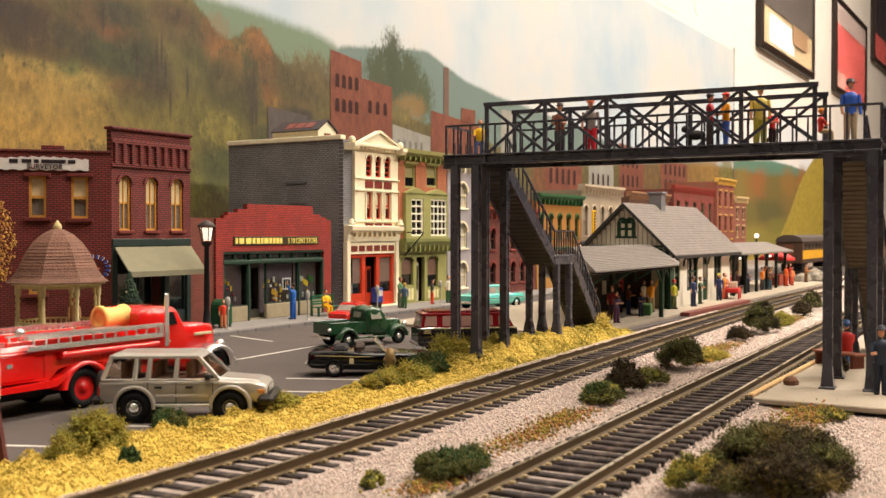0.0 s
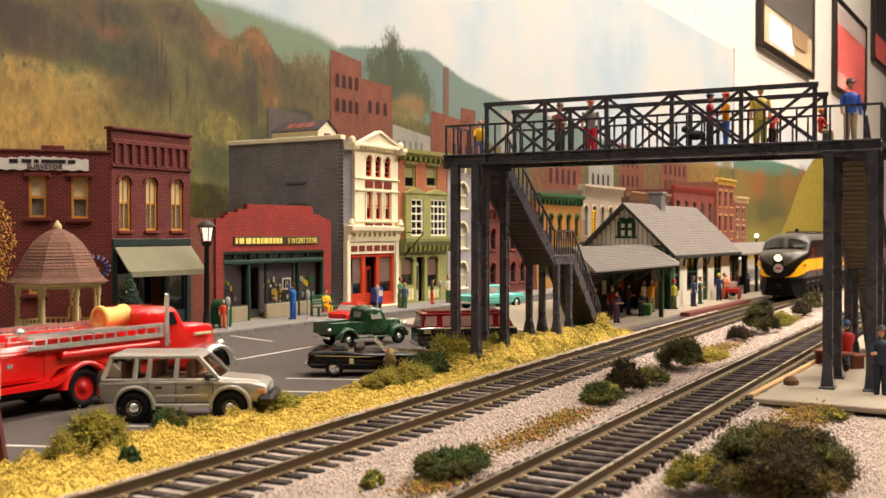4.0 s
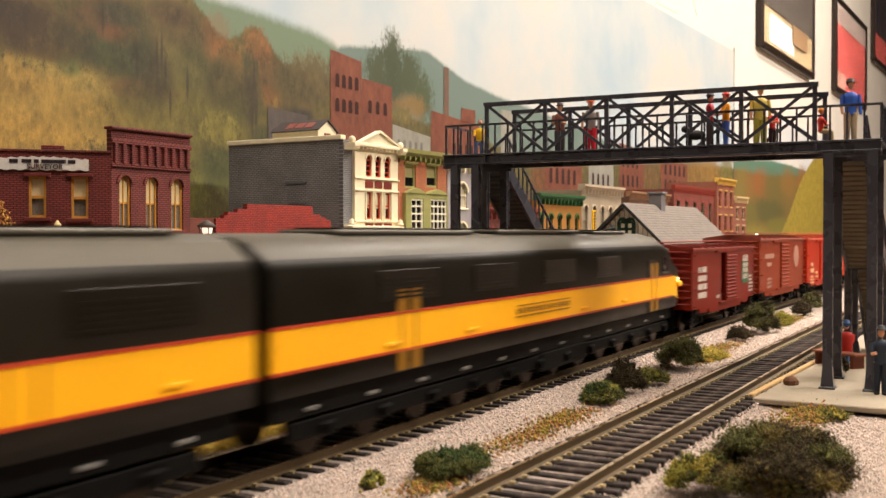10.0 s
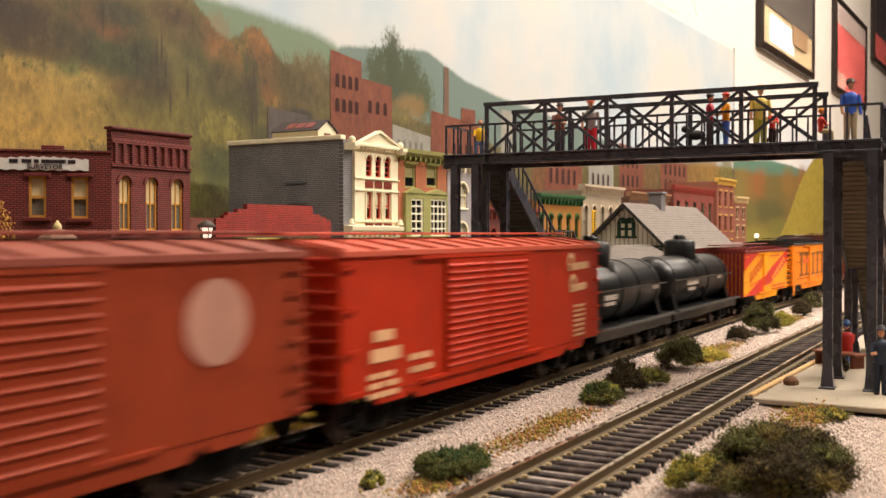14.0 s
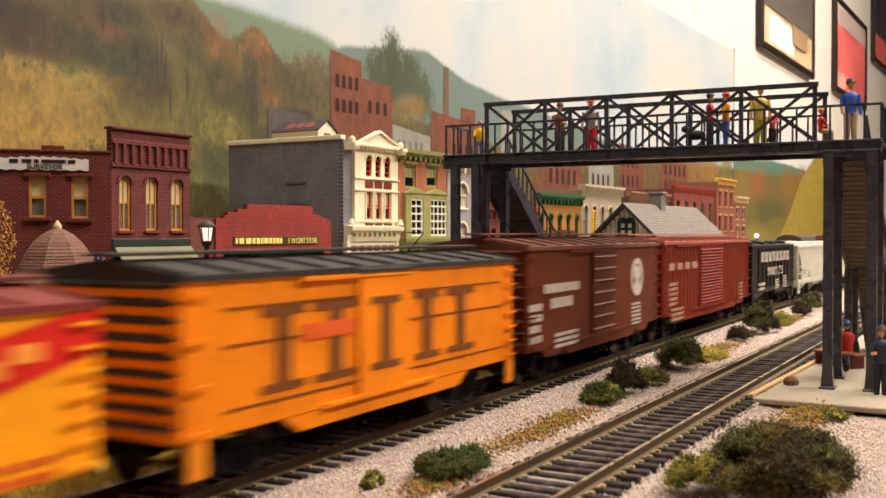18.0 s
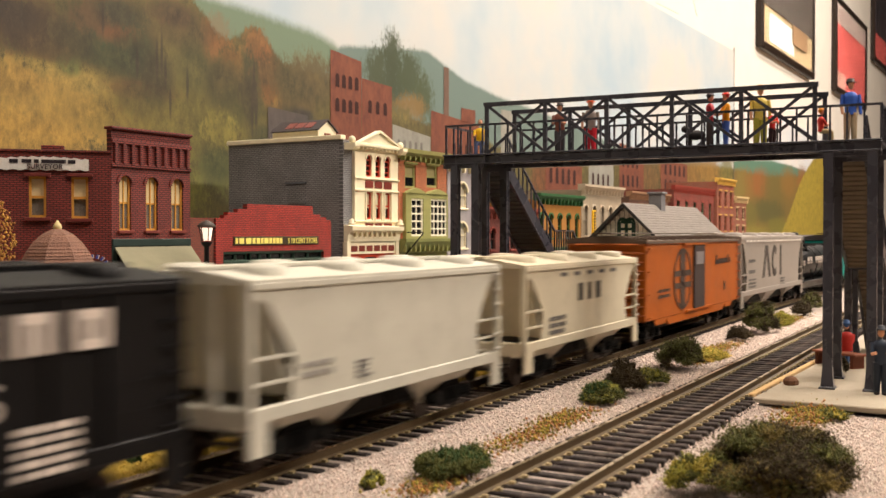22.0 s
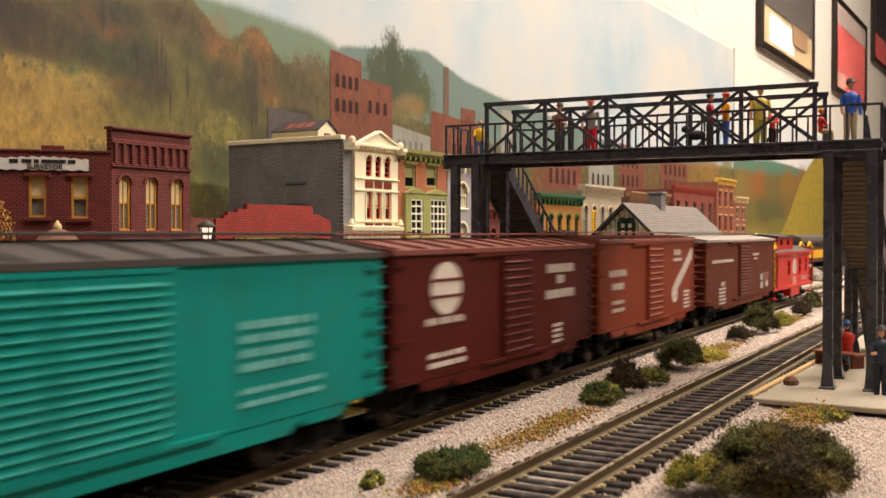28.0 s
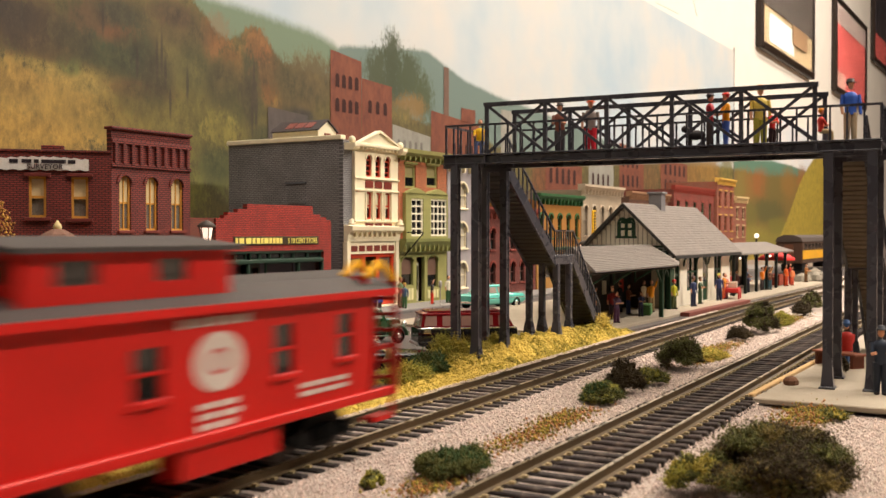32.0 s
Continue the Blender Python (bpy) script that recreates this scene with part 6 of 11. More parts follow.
def cabin(t, xb0, xt0, xt1, xb1, zb, zr, wb, wt, material, posts, glass, roof_mat=None, fat=0.07):
    """A closed cabin in body colour with glazed openings between its posts, a windscreen and a rear window."""
    part("cabin_shell", Mesh().loft([[(xb0, -wb, zb), (xb1, -wb, zb), (xb1, wb, zb), (xb0, wb, zb)], [(xt0, -wt, zr), (xt1, -wt, zr), (xt1, wt, zr), (xt0, wt, zr)]]), material, t)
    part("roof", Mesh().loft([[(xt0 - 0.05, -wt - 0.03, zr - 0.03), (xt1 + 0.05, -wt - 0.03, zr - 0.03), (xt1 + 0.05, wt + 0.03, zr - 0.03), (xt0 - 0.05, wt + 0.03, zr - 0.03)],
                              [(xt0 - 0.03, -wt - 0.02, zr + 0.03), (xt1 + 0.03, -wt - 0.02, zr + 0.03), (xt1 + 0.03, wt + 0.02, zr + 0.03), (xt0 - 0.03, wt + 0.02, zr + 0.03)],
                              [(xt0 + 0.1, -wt + 0.15, zr + 0.09), (xt1 - 0.1, -wt + 0.15, zr + 0.09), (xt1 - 0.1, wt - 0.15, zr + 0.09), (xt0 + 0.1, wt - 0.15, zr + 0.09)]], 0, True), roof_mat or material, t)
    f = [0.0] + sorted(posts) + [1.0]
    lo, hi = 0.14, 0.88
    width = lambda g: wb + (wt - wb) * g

    def at(k, g):
        """Position along the cabin at height g: the ends rake, the posts between them stand upright."""
        if k == 0:
            return xb0 + (xt0 - xb0) * g
        if k == len(f) - 1:
            return xb1 + (xt1 - xb1) * g
        return xb0 + (xb1 - xb0) * f[k]
    for s in (-1, 1):
        for k in range(len(f) - 1):
            q = [(at(k, lo) + fat, lo), (at(k + 1, lo) - fat, lo), (at(k + 1, hi) - fat, hi), (at(k, hi) + fat, hi)]
            if q[2][0] - q[3][0] < 0.05:
                q[2] = (q[3][0] + 0.05, hi)
            w = [(x, s * (width(g) + 0.004), zb + (zr - zb) * g) for x, g in q]
            part("side_window", Mesh().loft([w, [(x, y + s * 0.014, z) for x, y, z in w]]), glass, t)
    for nm, e, d in (("windscreen", len(f) - 1, 1), ("rear_window", 0, -1)):
        w = [(at(e, g) + d * 0.006, y * (width(g) - fat), zb + (zr - zb) * g) for g, y in ((lo, -1), (lo, 1), (hi, 1), (hi, -1))]
        part(nm, Mesh().loft([w, [(x + d * 0.014, y, z + 0.005) for x, y, z in w]]), glass, t)


def vehicle(name, x, y, rz, label, scale=1.0):
    t = thing(name, x, y, -0.35, rz, label, "vehicle", "parked vehicles")
    t.scale = (scale,) * 3
    return t


def suv():
    t = vehicle("station_wagon", 19.17, 19.14, -57.0, "silver-grey five-door off-road car parked on the asphalt", 0.91)
    col = paint(168, 164, 156, 0.34, metal=0.35, var=0.06, coat=0.3)
    lip = paint(196, 192, 184, 0.3, metal=0.35)
    dark, well_shade, gap = paint(30, 27, 25, 0.5), paint(10, 10, 10, 0.9), paint(70, 66, 60, 0.6)
    tint = glass_mat("smoked_pane", (0.8, 0.72, 0.66, 1))
    part("body", hull([(-2.32, 0.76, 0.6, 1.04, 1.12), (-2.24, 0.86, 0.52, 1.13, 1.19), (-1.2, 0.89, 0.5, 1.14, 1.2), (0.7, 0.89, 0.5, 1.14, 1.2), (1.0, 0.88, 0.5, 1.12, 1.19), (1.9, 0.86, 0.52, 1.05, 1.13), (2.18, 0.82, 0.55, 0.98, 1.07), (2.27, 0.74, 0.58, 0.9, 0.98)], arc=5), col, t)
    part("bonnet", Mesh().loft([[(0.92, -0.62, 1.17), (0.92, 0.62, 1.17), (2.12, 0.56, 1.06), (2.12, -0.56, 1.06)], [(0.98, -0.56, 1.23), (0.98, 0.56, 1.23), (2.02, 0.5, 1.13), (2.02, -0.5, 1.13)]]), col, t)
    # glazed cabin on slim posts
    posts = ((-2.2, -1.98), (-1.32, -1.27), (-0.95, -0.9), (-0.2, -0.16), (0.98, 0.42))
    zb, zr, yb, yt = 1.19, 1.78, 0.82, 0.7
    for s in (-1, 1):
        for lo, hi in posts:
            part("roof_post", Mesh().bar((lo, s * yb, zb), (hi, s * yt, zr), 0.1, 0.1), lip, t)
        for (l0, h0), (l1, h1) in zip(posts, posts[1:]):
            q = [(l0, s * (yb - 0.01), zb), (l1, s * (yb - 0.01), zb), (h1, s * (yt - 0.01), zr), (h0, s * (yt - 0.01), zr)]
            part("side_window", Mesh().loft([q, [(x, y - s * 0.015, z) for x, y, z in q]]), tint, t)
        part("window_sill", Mesh().box(-2.2, s * 0.8, 1.17, 0.98, s * 0.86, 1.22, c=0.015), lip, t)
    for nm, k in (("rear_window", 0), ("windscreen", 4)):
        (lo, hi) = posts[k]
        q = [(lo, -yb + 0.04, zb), (lo, yb - 0.04, zb), (hi, yt - 0.04, zr), (hi, -yt + 0.04, zr)]
        part(nm, Mesh().loft([q, [(x - 0.02, y, z) for x, y, z in q]]), tint, t)
    part("roof", Mesh().loft([[(-2.04, -0.75, 1.76), (0.48, -0.75, 1.76), (0.48, 0.75, 1.76), (-2.04, 0.75, 1.76)], [(-2.02, -0.74, 1.83), (0.42, -0.74, 1.83), (0.42, 0.74, 1.83), (-2.02, 0.74, 1.83)],
                              [(-1.9, -0.62, 1.9), (0.25, -0.62, 1.9), (0.25, 0.62, 1.9), (-1.9, 0.62, 1.9)]]), col, t)
    for x in (-1.45, -0.55, 0.35):
        for y in (-0.38, 0.38):
            part("seat", Mesh().box(x - 0.28, y - 0.27, 1.0, x + 0.22, y + 0.27, 1.24, c=0.04).box(x - 0.32, y - 0.25, 1.15, x - 0.18, y + 0.25, 1.66, c=0.04), paint(150, 122, 108, 0.7), t)
    part("dashboard", Mesh().box(0.55, -0.7, 1.12, 0.92, 0.7, 1.27, c=0.04), dark, t)
    for s in (-1, 1):
        for wx in (-1.32, 1.3):
            # black disc, proud of the body, paints the shade of a hollow arch
            part("wheel_well", Mesh().cyl((wx, s * 0.6, 0.44), (wx, s * 0.898, 0.44), 0.5, n=22), well_shade, t)
            wheel(t, wx, s * 0.8, 0.43, 0.28, paint(206, 203, 196, 0.3), CHROME, rim=0.5)
            rings = []
            for k in range(13):
                a = math.pi * (-0.04 + 1.08 * k / 12)
                rings.append([(wx + q * math.cos(a), s * y, 0.46 + q * math.sin(a)) for q, y in ((0.49, 0.85), (0.6, 0.87), (0.575, 0.93), (0.49, 0.945))])
            part("wheel_arch", Mesh().loft(rings, 0, True, True), col, t)
        part("sill", Mesh().box(-0.8, s * 0.8, 0.46, 0.78, s * 0.93, 0.53, c=0.02), lip, t)
        part("side_moulding", Mesh().box(-0.74, s * 0.885, 0.72, 0.7, s * 0.905, 0.79, c=0.008), lip, t)
        part("waist_crease", Mesh().box(-2.2, s * 0.872, 1.08, 1.9, s * 0.89, 1.1), lip, t)
        part("door_mirror", Mesh().box(0.62, s * 0.84, 1.2, 0.78, s * 1.06, 1.38, c=0.04), dark, t)
        for dx in (-0.95, -0.18, 0.82):
            part("door_gap", Mesh().box(dx - 0.012, s * 0.87, 0.55, dx + 0.012, s * 0.8945, 1.12), gap, t)
        for dx in (-0.75, 0.1):
            part("door_handle", Mesh().box(dx - 0.02, s * 0.88, 0.96, dx + 0.18, s * 0.92, 1.02, c=0.01), dark, t)
        part("headlight", Mesh().box(2.1, s * 0.48, 0.8, 2.28, s * 0.78, 0.93, c=0.02), paint(190, 184, 172, 0.15, coat=0.5), t)
        part("corner_light", Mesh().box(2.02, s * 0.76, 0.8, 2.22, s * 0.85, 0.92, c=0.02), paint(196, 130, 60, 0.3), t)
        part("tail_light", Mesh().box(-2.34, s * 0.66, 0.75, -2.26, s * 0.84, 1.0, c=0.02), paint(160, 40, 30, 0.3), t)
    part("front_bumper", Mesh().box(2.02, -0.92, 0.48, 2.48, 0.92, 0.76, c=0.1), dark, t)
    part("skid_plate", Mesh().box(1.9, -0.6, 0.36, 2.3, 0.6, 0.5, c=0.04), dark, t)
    part("rear_bumper", Mesh().box(-2.5, -0.86, 0.5, -2.15, 0.86, 0.72, c=0.07), dark, t)
    gr = part("grille", Mesh().box(2.2, -0.46, 0.78, 2.3, 0.46, 0.95, c=0.02), paint(92, 88, 80, 0.4), t)
    for z in (0.82, 0.87, 0.92):
        part("grille_bar", Mesh().box(2.3, -0.44, z - 0.01, 2.32, 0.44, z + 0.01), lip, gr)
    part("spare_wheel", Mesh().spin(0.1, 0.98, [(0.1, -2.55), (0.34, -2.55), (0.36, -2.45), (0.34, -2.26), (0.1, -2.26)], 16, axis="x"), dark, t)


suv()


def fire_truck():
    t = vehicle("fire_engine", 21.0, 23.75, 0.0, "vintage red fire engine with silver ladders and yellow hose drum")
    red = paint(214, 26, 22, 0.24, var=0.04, coat=0.5, bump=0.0)
    black = paint(14, 14, 14, 0.6)
    rimred = paint(196, 26, 24, 0.35)
    part("chassis", Mesh().box(-4.6, -0.8, 0.45, 3.6, 0.8, 0.8), black, t)
    part("bed", Mesh().prism([(-4.9, 0.95), (-4.9, 1.72), (-3.9, 1.72), (-3.6, 1.62), (0.6, 1.72), (0.6, 0.85), (-1.2, 0.85), (-1.5, 1.15), (-2.3, 1.3), (-3.1, 1.15), (-3.4, 0.9)], "y", -1.12, 1.12), red, t, "red hose bed with flared sides")
    part("rear_locker", Mesh().box(-5.2, -1.18, 0.9, -3.75, 1.18, 1.86, c=0.12), red, t)
    part("skirt", Mesh().prism([(-5.4, 0.72), (-5.4, 0.84), (-3.3, 0.9), (-3.05, 1.02), (-2.95, 0.92), (-3.3, 0.72)], "y", -1.3, 1.3), red, t, "red rear step flaring into the mudguard")
    for s in (-1, 1):
        fr = []
        for k in range(13):
            a = math.pi * (-0.02 + 1.0 * k / 12)
            fr.append([(-2.3 + q * math.cos(a), s * y, 0.55 + q2 * math.sin(a)) for q, q2, y in ((0.66, 0.66, 0.72), (0.86, 0.78, 0.75), (0.82, 0.74, 1.3), (0.64, 0.64, 1.3))])
        part("rear_fender", Mesh().loft(fr, 0, True, True), red, t)
        ff = []
        for k in range(13):
            a = math.pi * (-0.02 + 0.98 * k / 12)
            ff.append([(2.95 + q * math.cos(a), s * y, 0.55 + q2 * math.sin(a)) for q, q2, y in ((0.6, 0.6, 0.66), (0.82, 0.74, 0.7), (0.76, 0.68, 1.16), (0.58, 0.58, 1.18))])
        part("front_fender", Mesh().loft(ff, 0, True, True), CHROME, t, "chromed front mudguard")
        wheel(t, -2.3, s * 1.0, 0.56, 0.4, rimred)
        wheel(t, 2.95, s * 0.9, 0.52, 0.3, rimred)
        # ladder along the side: two broad bright rails
        for z in (1.77, 2.07):
            part("ladder_rail", Mesh().bar((-4.15, s * 1.24, z), (0.45, s * 1.24, z), 0.1, 0.11), CHROME, t)
        for z in (1.83, 2.01):
            part("ladder_edge", Mesh().bar((-4.1, s * 1.2, z), (0.4, s * 1.2, z), 0.03, 0.03), CHROME, t)
        for i in range(12):
            x = -3.95 + i * 0.38
            part("ladder_rung", Mesh().bar((x, s * 1.24, 1.77), (x, s * 1.24, 2.05), 0.05), CHROME, t)
        part("ladder_bracket", Mesh().box(0.35, s * 1.1, 1.7, 0.5, s * 1.28, 2.12, c=0.02), CHROME, t)
        part("hose_pipe", Mesh().cyl((-3.1, s * 1.22, 1.52), (0.3, s * 1.22, 1.52), 0.1, n=10), red, t)
        part("bed_rail", Mesh().bar((-4.6, s * 1.02, 2.12), (-0.9, s * 1.02, 2.12), 0.05), CHROME, t)
        part("bed_rail_board", Mesh().box(-4.6, s * 0.98, 1.72, -0.9, s * 1.05, 1.98, c=0.02), red, t)
        for i in range(9):
            part("rail_stanchion", Mesh().bar((-4.5 + i * 0.44, s * 1.02, 1.98), (-4.5 + i * 0.44, s * 1.02, 2.12), 0.04), CHROME, t)
        part("headlight", Mesh().ball((3.5, s * 0.66, 1.2), 0.15, 10, 6), CHROME, t)
        part("beacon", Mesh().cyl((-3.95, s * 0.7, 1.85), (-3.95, s * 0.7, 2.05), 0.07, n=8).ball((-3.95, s * 0.7, 2.14), 0.14, 10, 6), CHROME, t)
        win = [(0.78, 2.02), (1.28, 2.02), (1.24, 2.38), (0.8, 2.4)]
        w = [(x, s * (1.0 - (z - 2.0) * 0.3), z) for x, z in win]
        part("cab_window", Mesh().loft([w, [(x, y + s * 0.03, z - 0.01) for x, y, z in w]]), DARK_GLASS, t)
        part("bonnet_louvre", Mesh().box(2.2, s * 0.74, 1.58, 2.95, s * 0.83, 1.66, c=0.01), paint(206, 190, 150, 0.35), t)
        part("door_handle", Mesh().box(0.8, s * 0.98, 1.5, 1.0, s * 1.05, 1.55), CHROME, t)
    part("cab", hull([(-0.05, 0.86, 0.75, 2.0, 2.4), (0.05, 0.98, 0.75, 2.05, 2.52), (0.5, 1.0, 0.75, 2.08, 2.58), (1.3, 0.98, 0.75, 2.0, 2.54), (1.5, 0.97, 0.75, 1.8, 2.38), (1.72, 0.95, 0.75, 1.6, 1.98)], 0, 6), red, t)
    wsc = [(1.735, -0.6, 2.0), (1.735, 0.6, 2.0), (1.53, 0.56, 2.36), (1.53, -0.56, 2.36)]
    part("windscreen", Mesh().loft([wsc, [(x + 0.02, y, z + 0.02) for x, y, z in wsc]]), DARK_GLASS, t)
    part("bonnet", hull([(1.65, 0.86, 0.8, 1.65, 2.0), (2.6, 0.74, 0.8, 1.62, 1.95), (3.2, 0.6, 0.8, 1.56, 1.88), (3.36, 0.5, 0.85, 1.45, 1.78)], 0, 6), red, t)
    part("grille", Mesh().box(3.34, -0.36, 0.8, 3.42, 0.36, 1.6, c=0.03), CHROME, t)
    part("front_bumper", Mesh().box(3.72, -1.1, 0.5, 3.86, 1.1, 0.7, c=0.04), CHROME, t)
    part("hose_drum", Mesh().spin(0, 0, [(0.02, -0.42), (0.12, -0.46), (0.2, -0.44), (0.22, -0.5), (0.33, -0.5), (0.36, -0.46), (0.36, -0.38), (0.3, -0.3), (0.29, 0.0), (0.3, 0.3), (0.36, 0.38), (0.36, 0.46), (0.33, 0.5), (0.02, 0.5)], 20, axis="x").moved(x=-0.42, y=-0.1, z=2.3), paint(236, 200, 112, 0.55), t, "pale yellow hose drum")
    for s in (-1, 1):
        for i in range(5):
            part("panel_rib", Mesh().box(-3.55 + i * 0.95, s * 1.12, 0.98, -3.5 + i * 0.95, s * 1.15, 1.66, c=0.01), red, t)
        part("side_rail", Mesh().box(-5.1, s * 1.15, 1.62, 0.55, s * 1.2, 1.7, c=0.02), red, t)
        part("lock", Mesh().box(-4.7, s * 1.18, 1.35, -4.55, s * 1.21, 1.45), CHROME, t)
    part("drum_stand", Mesh().box(-1.1, -0.7, 1.68, 0.2, 0.7, 2.04, c=0.05), red, t)
    part("exhaust_pole", Mesh().box(0.55, -1.3, 1.4, 0.7, -1.2, 2.98, c=0.03), CHROME, t)


fire_truck()


def roadster():
    t = vehicle("convertible_car", 28.35, 19.75, -57.0, "black open sports car with dark interior and chrome trim", 0.92)
    blk = paint(5, 5, 7, 0.06, var=0.0, coat=0.0, bump=0.0, spec=0.4)
    part("body", hull([(-2.35, 0.7, 0.38, 0.72, 0.82), (-2.2, 0.82, 0.3, 0.78, 0.92), (-1.2, 0.86, 0.26, 0.82, 0.95), (-0.2, 0.86, 0.24, 0.78, 0.86), (0.9, 0.86, 0.26, 0.76, 0.86), (2.0, 0.82, 0.3, 0.7, 0.8), (2.35, 0.74, 0.36, 0.62, 0.7)]), blk, t)
    part("cockpit", Mesh().box(-0.9, -0.62, 0.7, 0.55, 0.62, 0.9, c=0.04), paint(58, 46, 40, 0.6), t)
    for s in (-1, 1):
        for wx in (-1.4, 1.45):
            wheel(t, wx, s * 0.76, 0.33, 0.22, CHROME, CHROME)
        part("seat", Mesh().box(-0.7, s * 0.12, 0.6, -0.35, s * 0.58, 1.12, c=0.08), paint(70, 56, 48, 0.6), t)
        part("headlight", Mesh().box(2.26, s * 0.45, 0.52, 2.38, s * 0.68, 0.64, c=0.03), CHROME, t)
        part("trim_strip", Mesh().bar((-2.1, s * 0.85, 0.78), (2.1, s * 0.82, 0.66), 0.03), CHROME, t)
        part("side_scoop", Mesh().box(-0.85, s * 0.85, 0.48, -0.7, s * 0.885, 0.68), CHROME, t)
    ws = [(0.5, -0.7, 0.84), (0.5, 0.7, 0.84), (0.05, 0.62, 1.28), (0.05, -0.62, 1.28)]
    part("windscreen", Mesh().loft([ws, [(x + 0.03, y, z) for x, y, z in ws]]), GLASS, t)
    part("windscreen_frame", Mesh().bar(ws[0], ws[3], 0.06).bar(ws[1], ws[2], 0.06).bar(ws[2], ws[3], 0.06), CHROME, t)
    part("folded_hood", Mesh().box(-1.5, -0.68, 0.85, -0.95, 0.68, 1.08, c=0.1), paint(34, 32, 32, 0.8), t)
    for x in (-2.42, 2.36):
        part("bumper", Mesh().box(x - 0.05, -0.8, 0.4, x + 0.06, 0.8, 0.52, c=0.03), CHROME, t)


roadster()


def pickup():
    t = vehicle("pickup_truck", 35.78, 25.45, -20.0, "dark green rounded nineteen-forties pickup truck", 0.9)
    grn = paint(28, 64, 38, 0.28, var=0.06, coat=0.4)
    part("bed_floor", Mesh().box(-2.35, -0.7, 0.62, -0.35, 0.7, 0.7), grn, t)
    for s in (-1, 1):
        part("bed_side", Mesh().box(-2.35, s * 0.64, 0.62, -0.35, s * 0.7, 1.16, c=0.02), grn, t)
        for wx, r in ((-1.45, 0.46), (1.45, 0.46)):
            fr = []
            for k in range(10):
                a = math.pi * (0.0 + 1.0 * k / 9)
                c, sn = math.cos(a), math.sin(a)
                fr.append([(wx + 0.44 * c, s * 0.6, 0.36 + 0.44 * sn), (wx + 0.6 * c, s * 0.62, 0.36 + 0.6 * sn), (wx + 0.55 * c, s * 0.9, 0.36 + 0.52 * sn), (wx + 0.42 * c, s * 0.95, 0.36 + 0.42 * sn)])
            part("fender", Mesh().loft(fr, 0, True, True), grn, t)
            wheel(t, wx, s * 0.76, 0.36, 0.2, paint(40, 56, 48, 0.4), CHROME)
        part("running_board", Mesh().box(-0.9, s * 0.66, 0.38, 0.9, s * 0.9, 0.44, c=0.01), grn, t)
        part("headlight", Mesh().ball((1.95, s * 0.6, 0.92), 0.13, 10, 6), CHROME, t)
    part("tailgate", Mesh().box(-2.4, -0.7, 0.62, -2.34, 0.7, 1.16, c=0.02), grn, t)
    part("cab", hull([(-0.38, 0.66, 0.5, 1.3, 1.68), (-0.3, 0.74, 0.5, 1.35, 1.76), (0.1, 0.76, 0.5, 1.36, 1.82), (0.5, 0.75, 0.5, 1.3, 1.76), (0.68, 0.74, 0.5, 1.15, 1.55), (0.86, 0.7, 0.5, 1.0, 1.22)], 0, 6), grn, t)
    pale = paint(150, 150, 136, 0.12, coat=0.5, bump=0.0)
    for s in (-1, 1):
        w = [(x, s * (0.775 - (z - 1.2) * 0.22), z) for x, z in ((-0.12, 1.24), (0.52, 1.24), (0.42, 1.55), (-0.1, 1.58))]
        part("side_window", Mesh().loft([w, [(x, y + s * 0.02, z) for x, y, z in w]]), pale, t)
    for nm, pts in (("rear_window", [(-0.385, -0.3, 1.3), (-0.385, 0.3, 1.3), (-0.37, 0.3, 1.56), (-0.37, -0.3, 1.56)]), ("windscreen", [(0.8, -0.5, 1.28), (0.8, 0.5, 1.28), (0.66, 0.48, 1.58), (0.66, -0.48, 1.58)])):
        d = -0.02 if nm == "rear_window" else 0.03
        part(nm, Mesh().loft([pts, [(x + d, y, z + 0.01) for x, y, z in pts]]), pale, t)
    part("bonnet", hull([(0.75, 0.5, 0.6, 1.05, 1.25), (1.7, 0.4, 0.6, 1.0, 1.18), (1.95, 0.28, 0.62, 0.95, 1.05)]), grn, t)
    part("grille", Mesh().box(1.88, -0.26, 0.55, 1.98, 0.26, 0.98, c=0.04), CHROME, t)
    for x in (-2.5, 2.1):
        part("bumper", Mesh().box(x, -0.8, 0.42, x + 0.08, 0.8, 0.54, c=0.02), CHROME, t)
    part("spare_lamp", Mesh().ball((-2.45, -0.78, 0.85), 0.09, 8, 5), CHROME, t)


pickup()


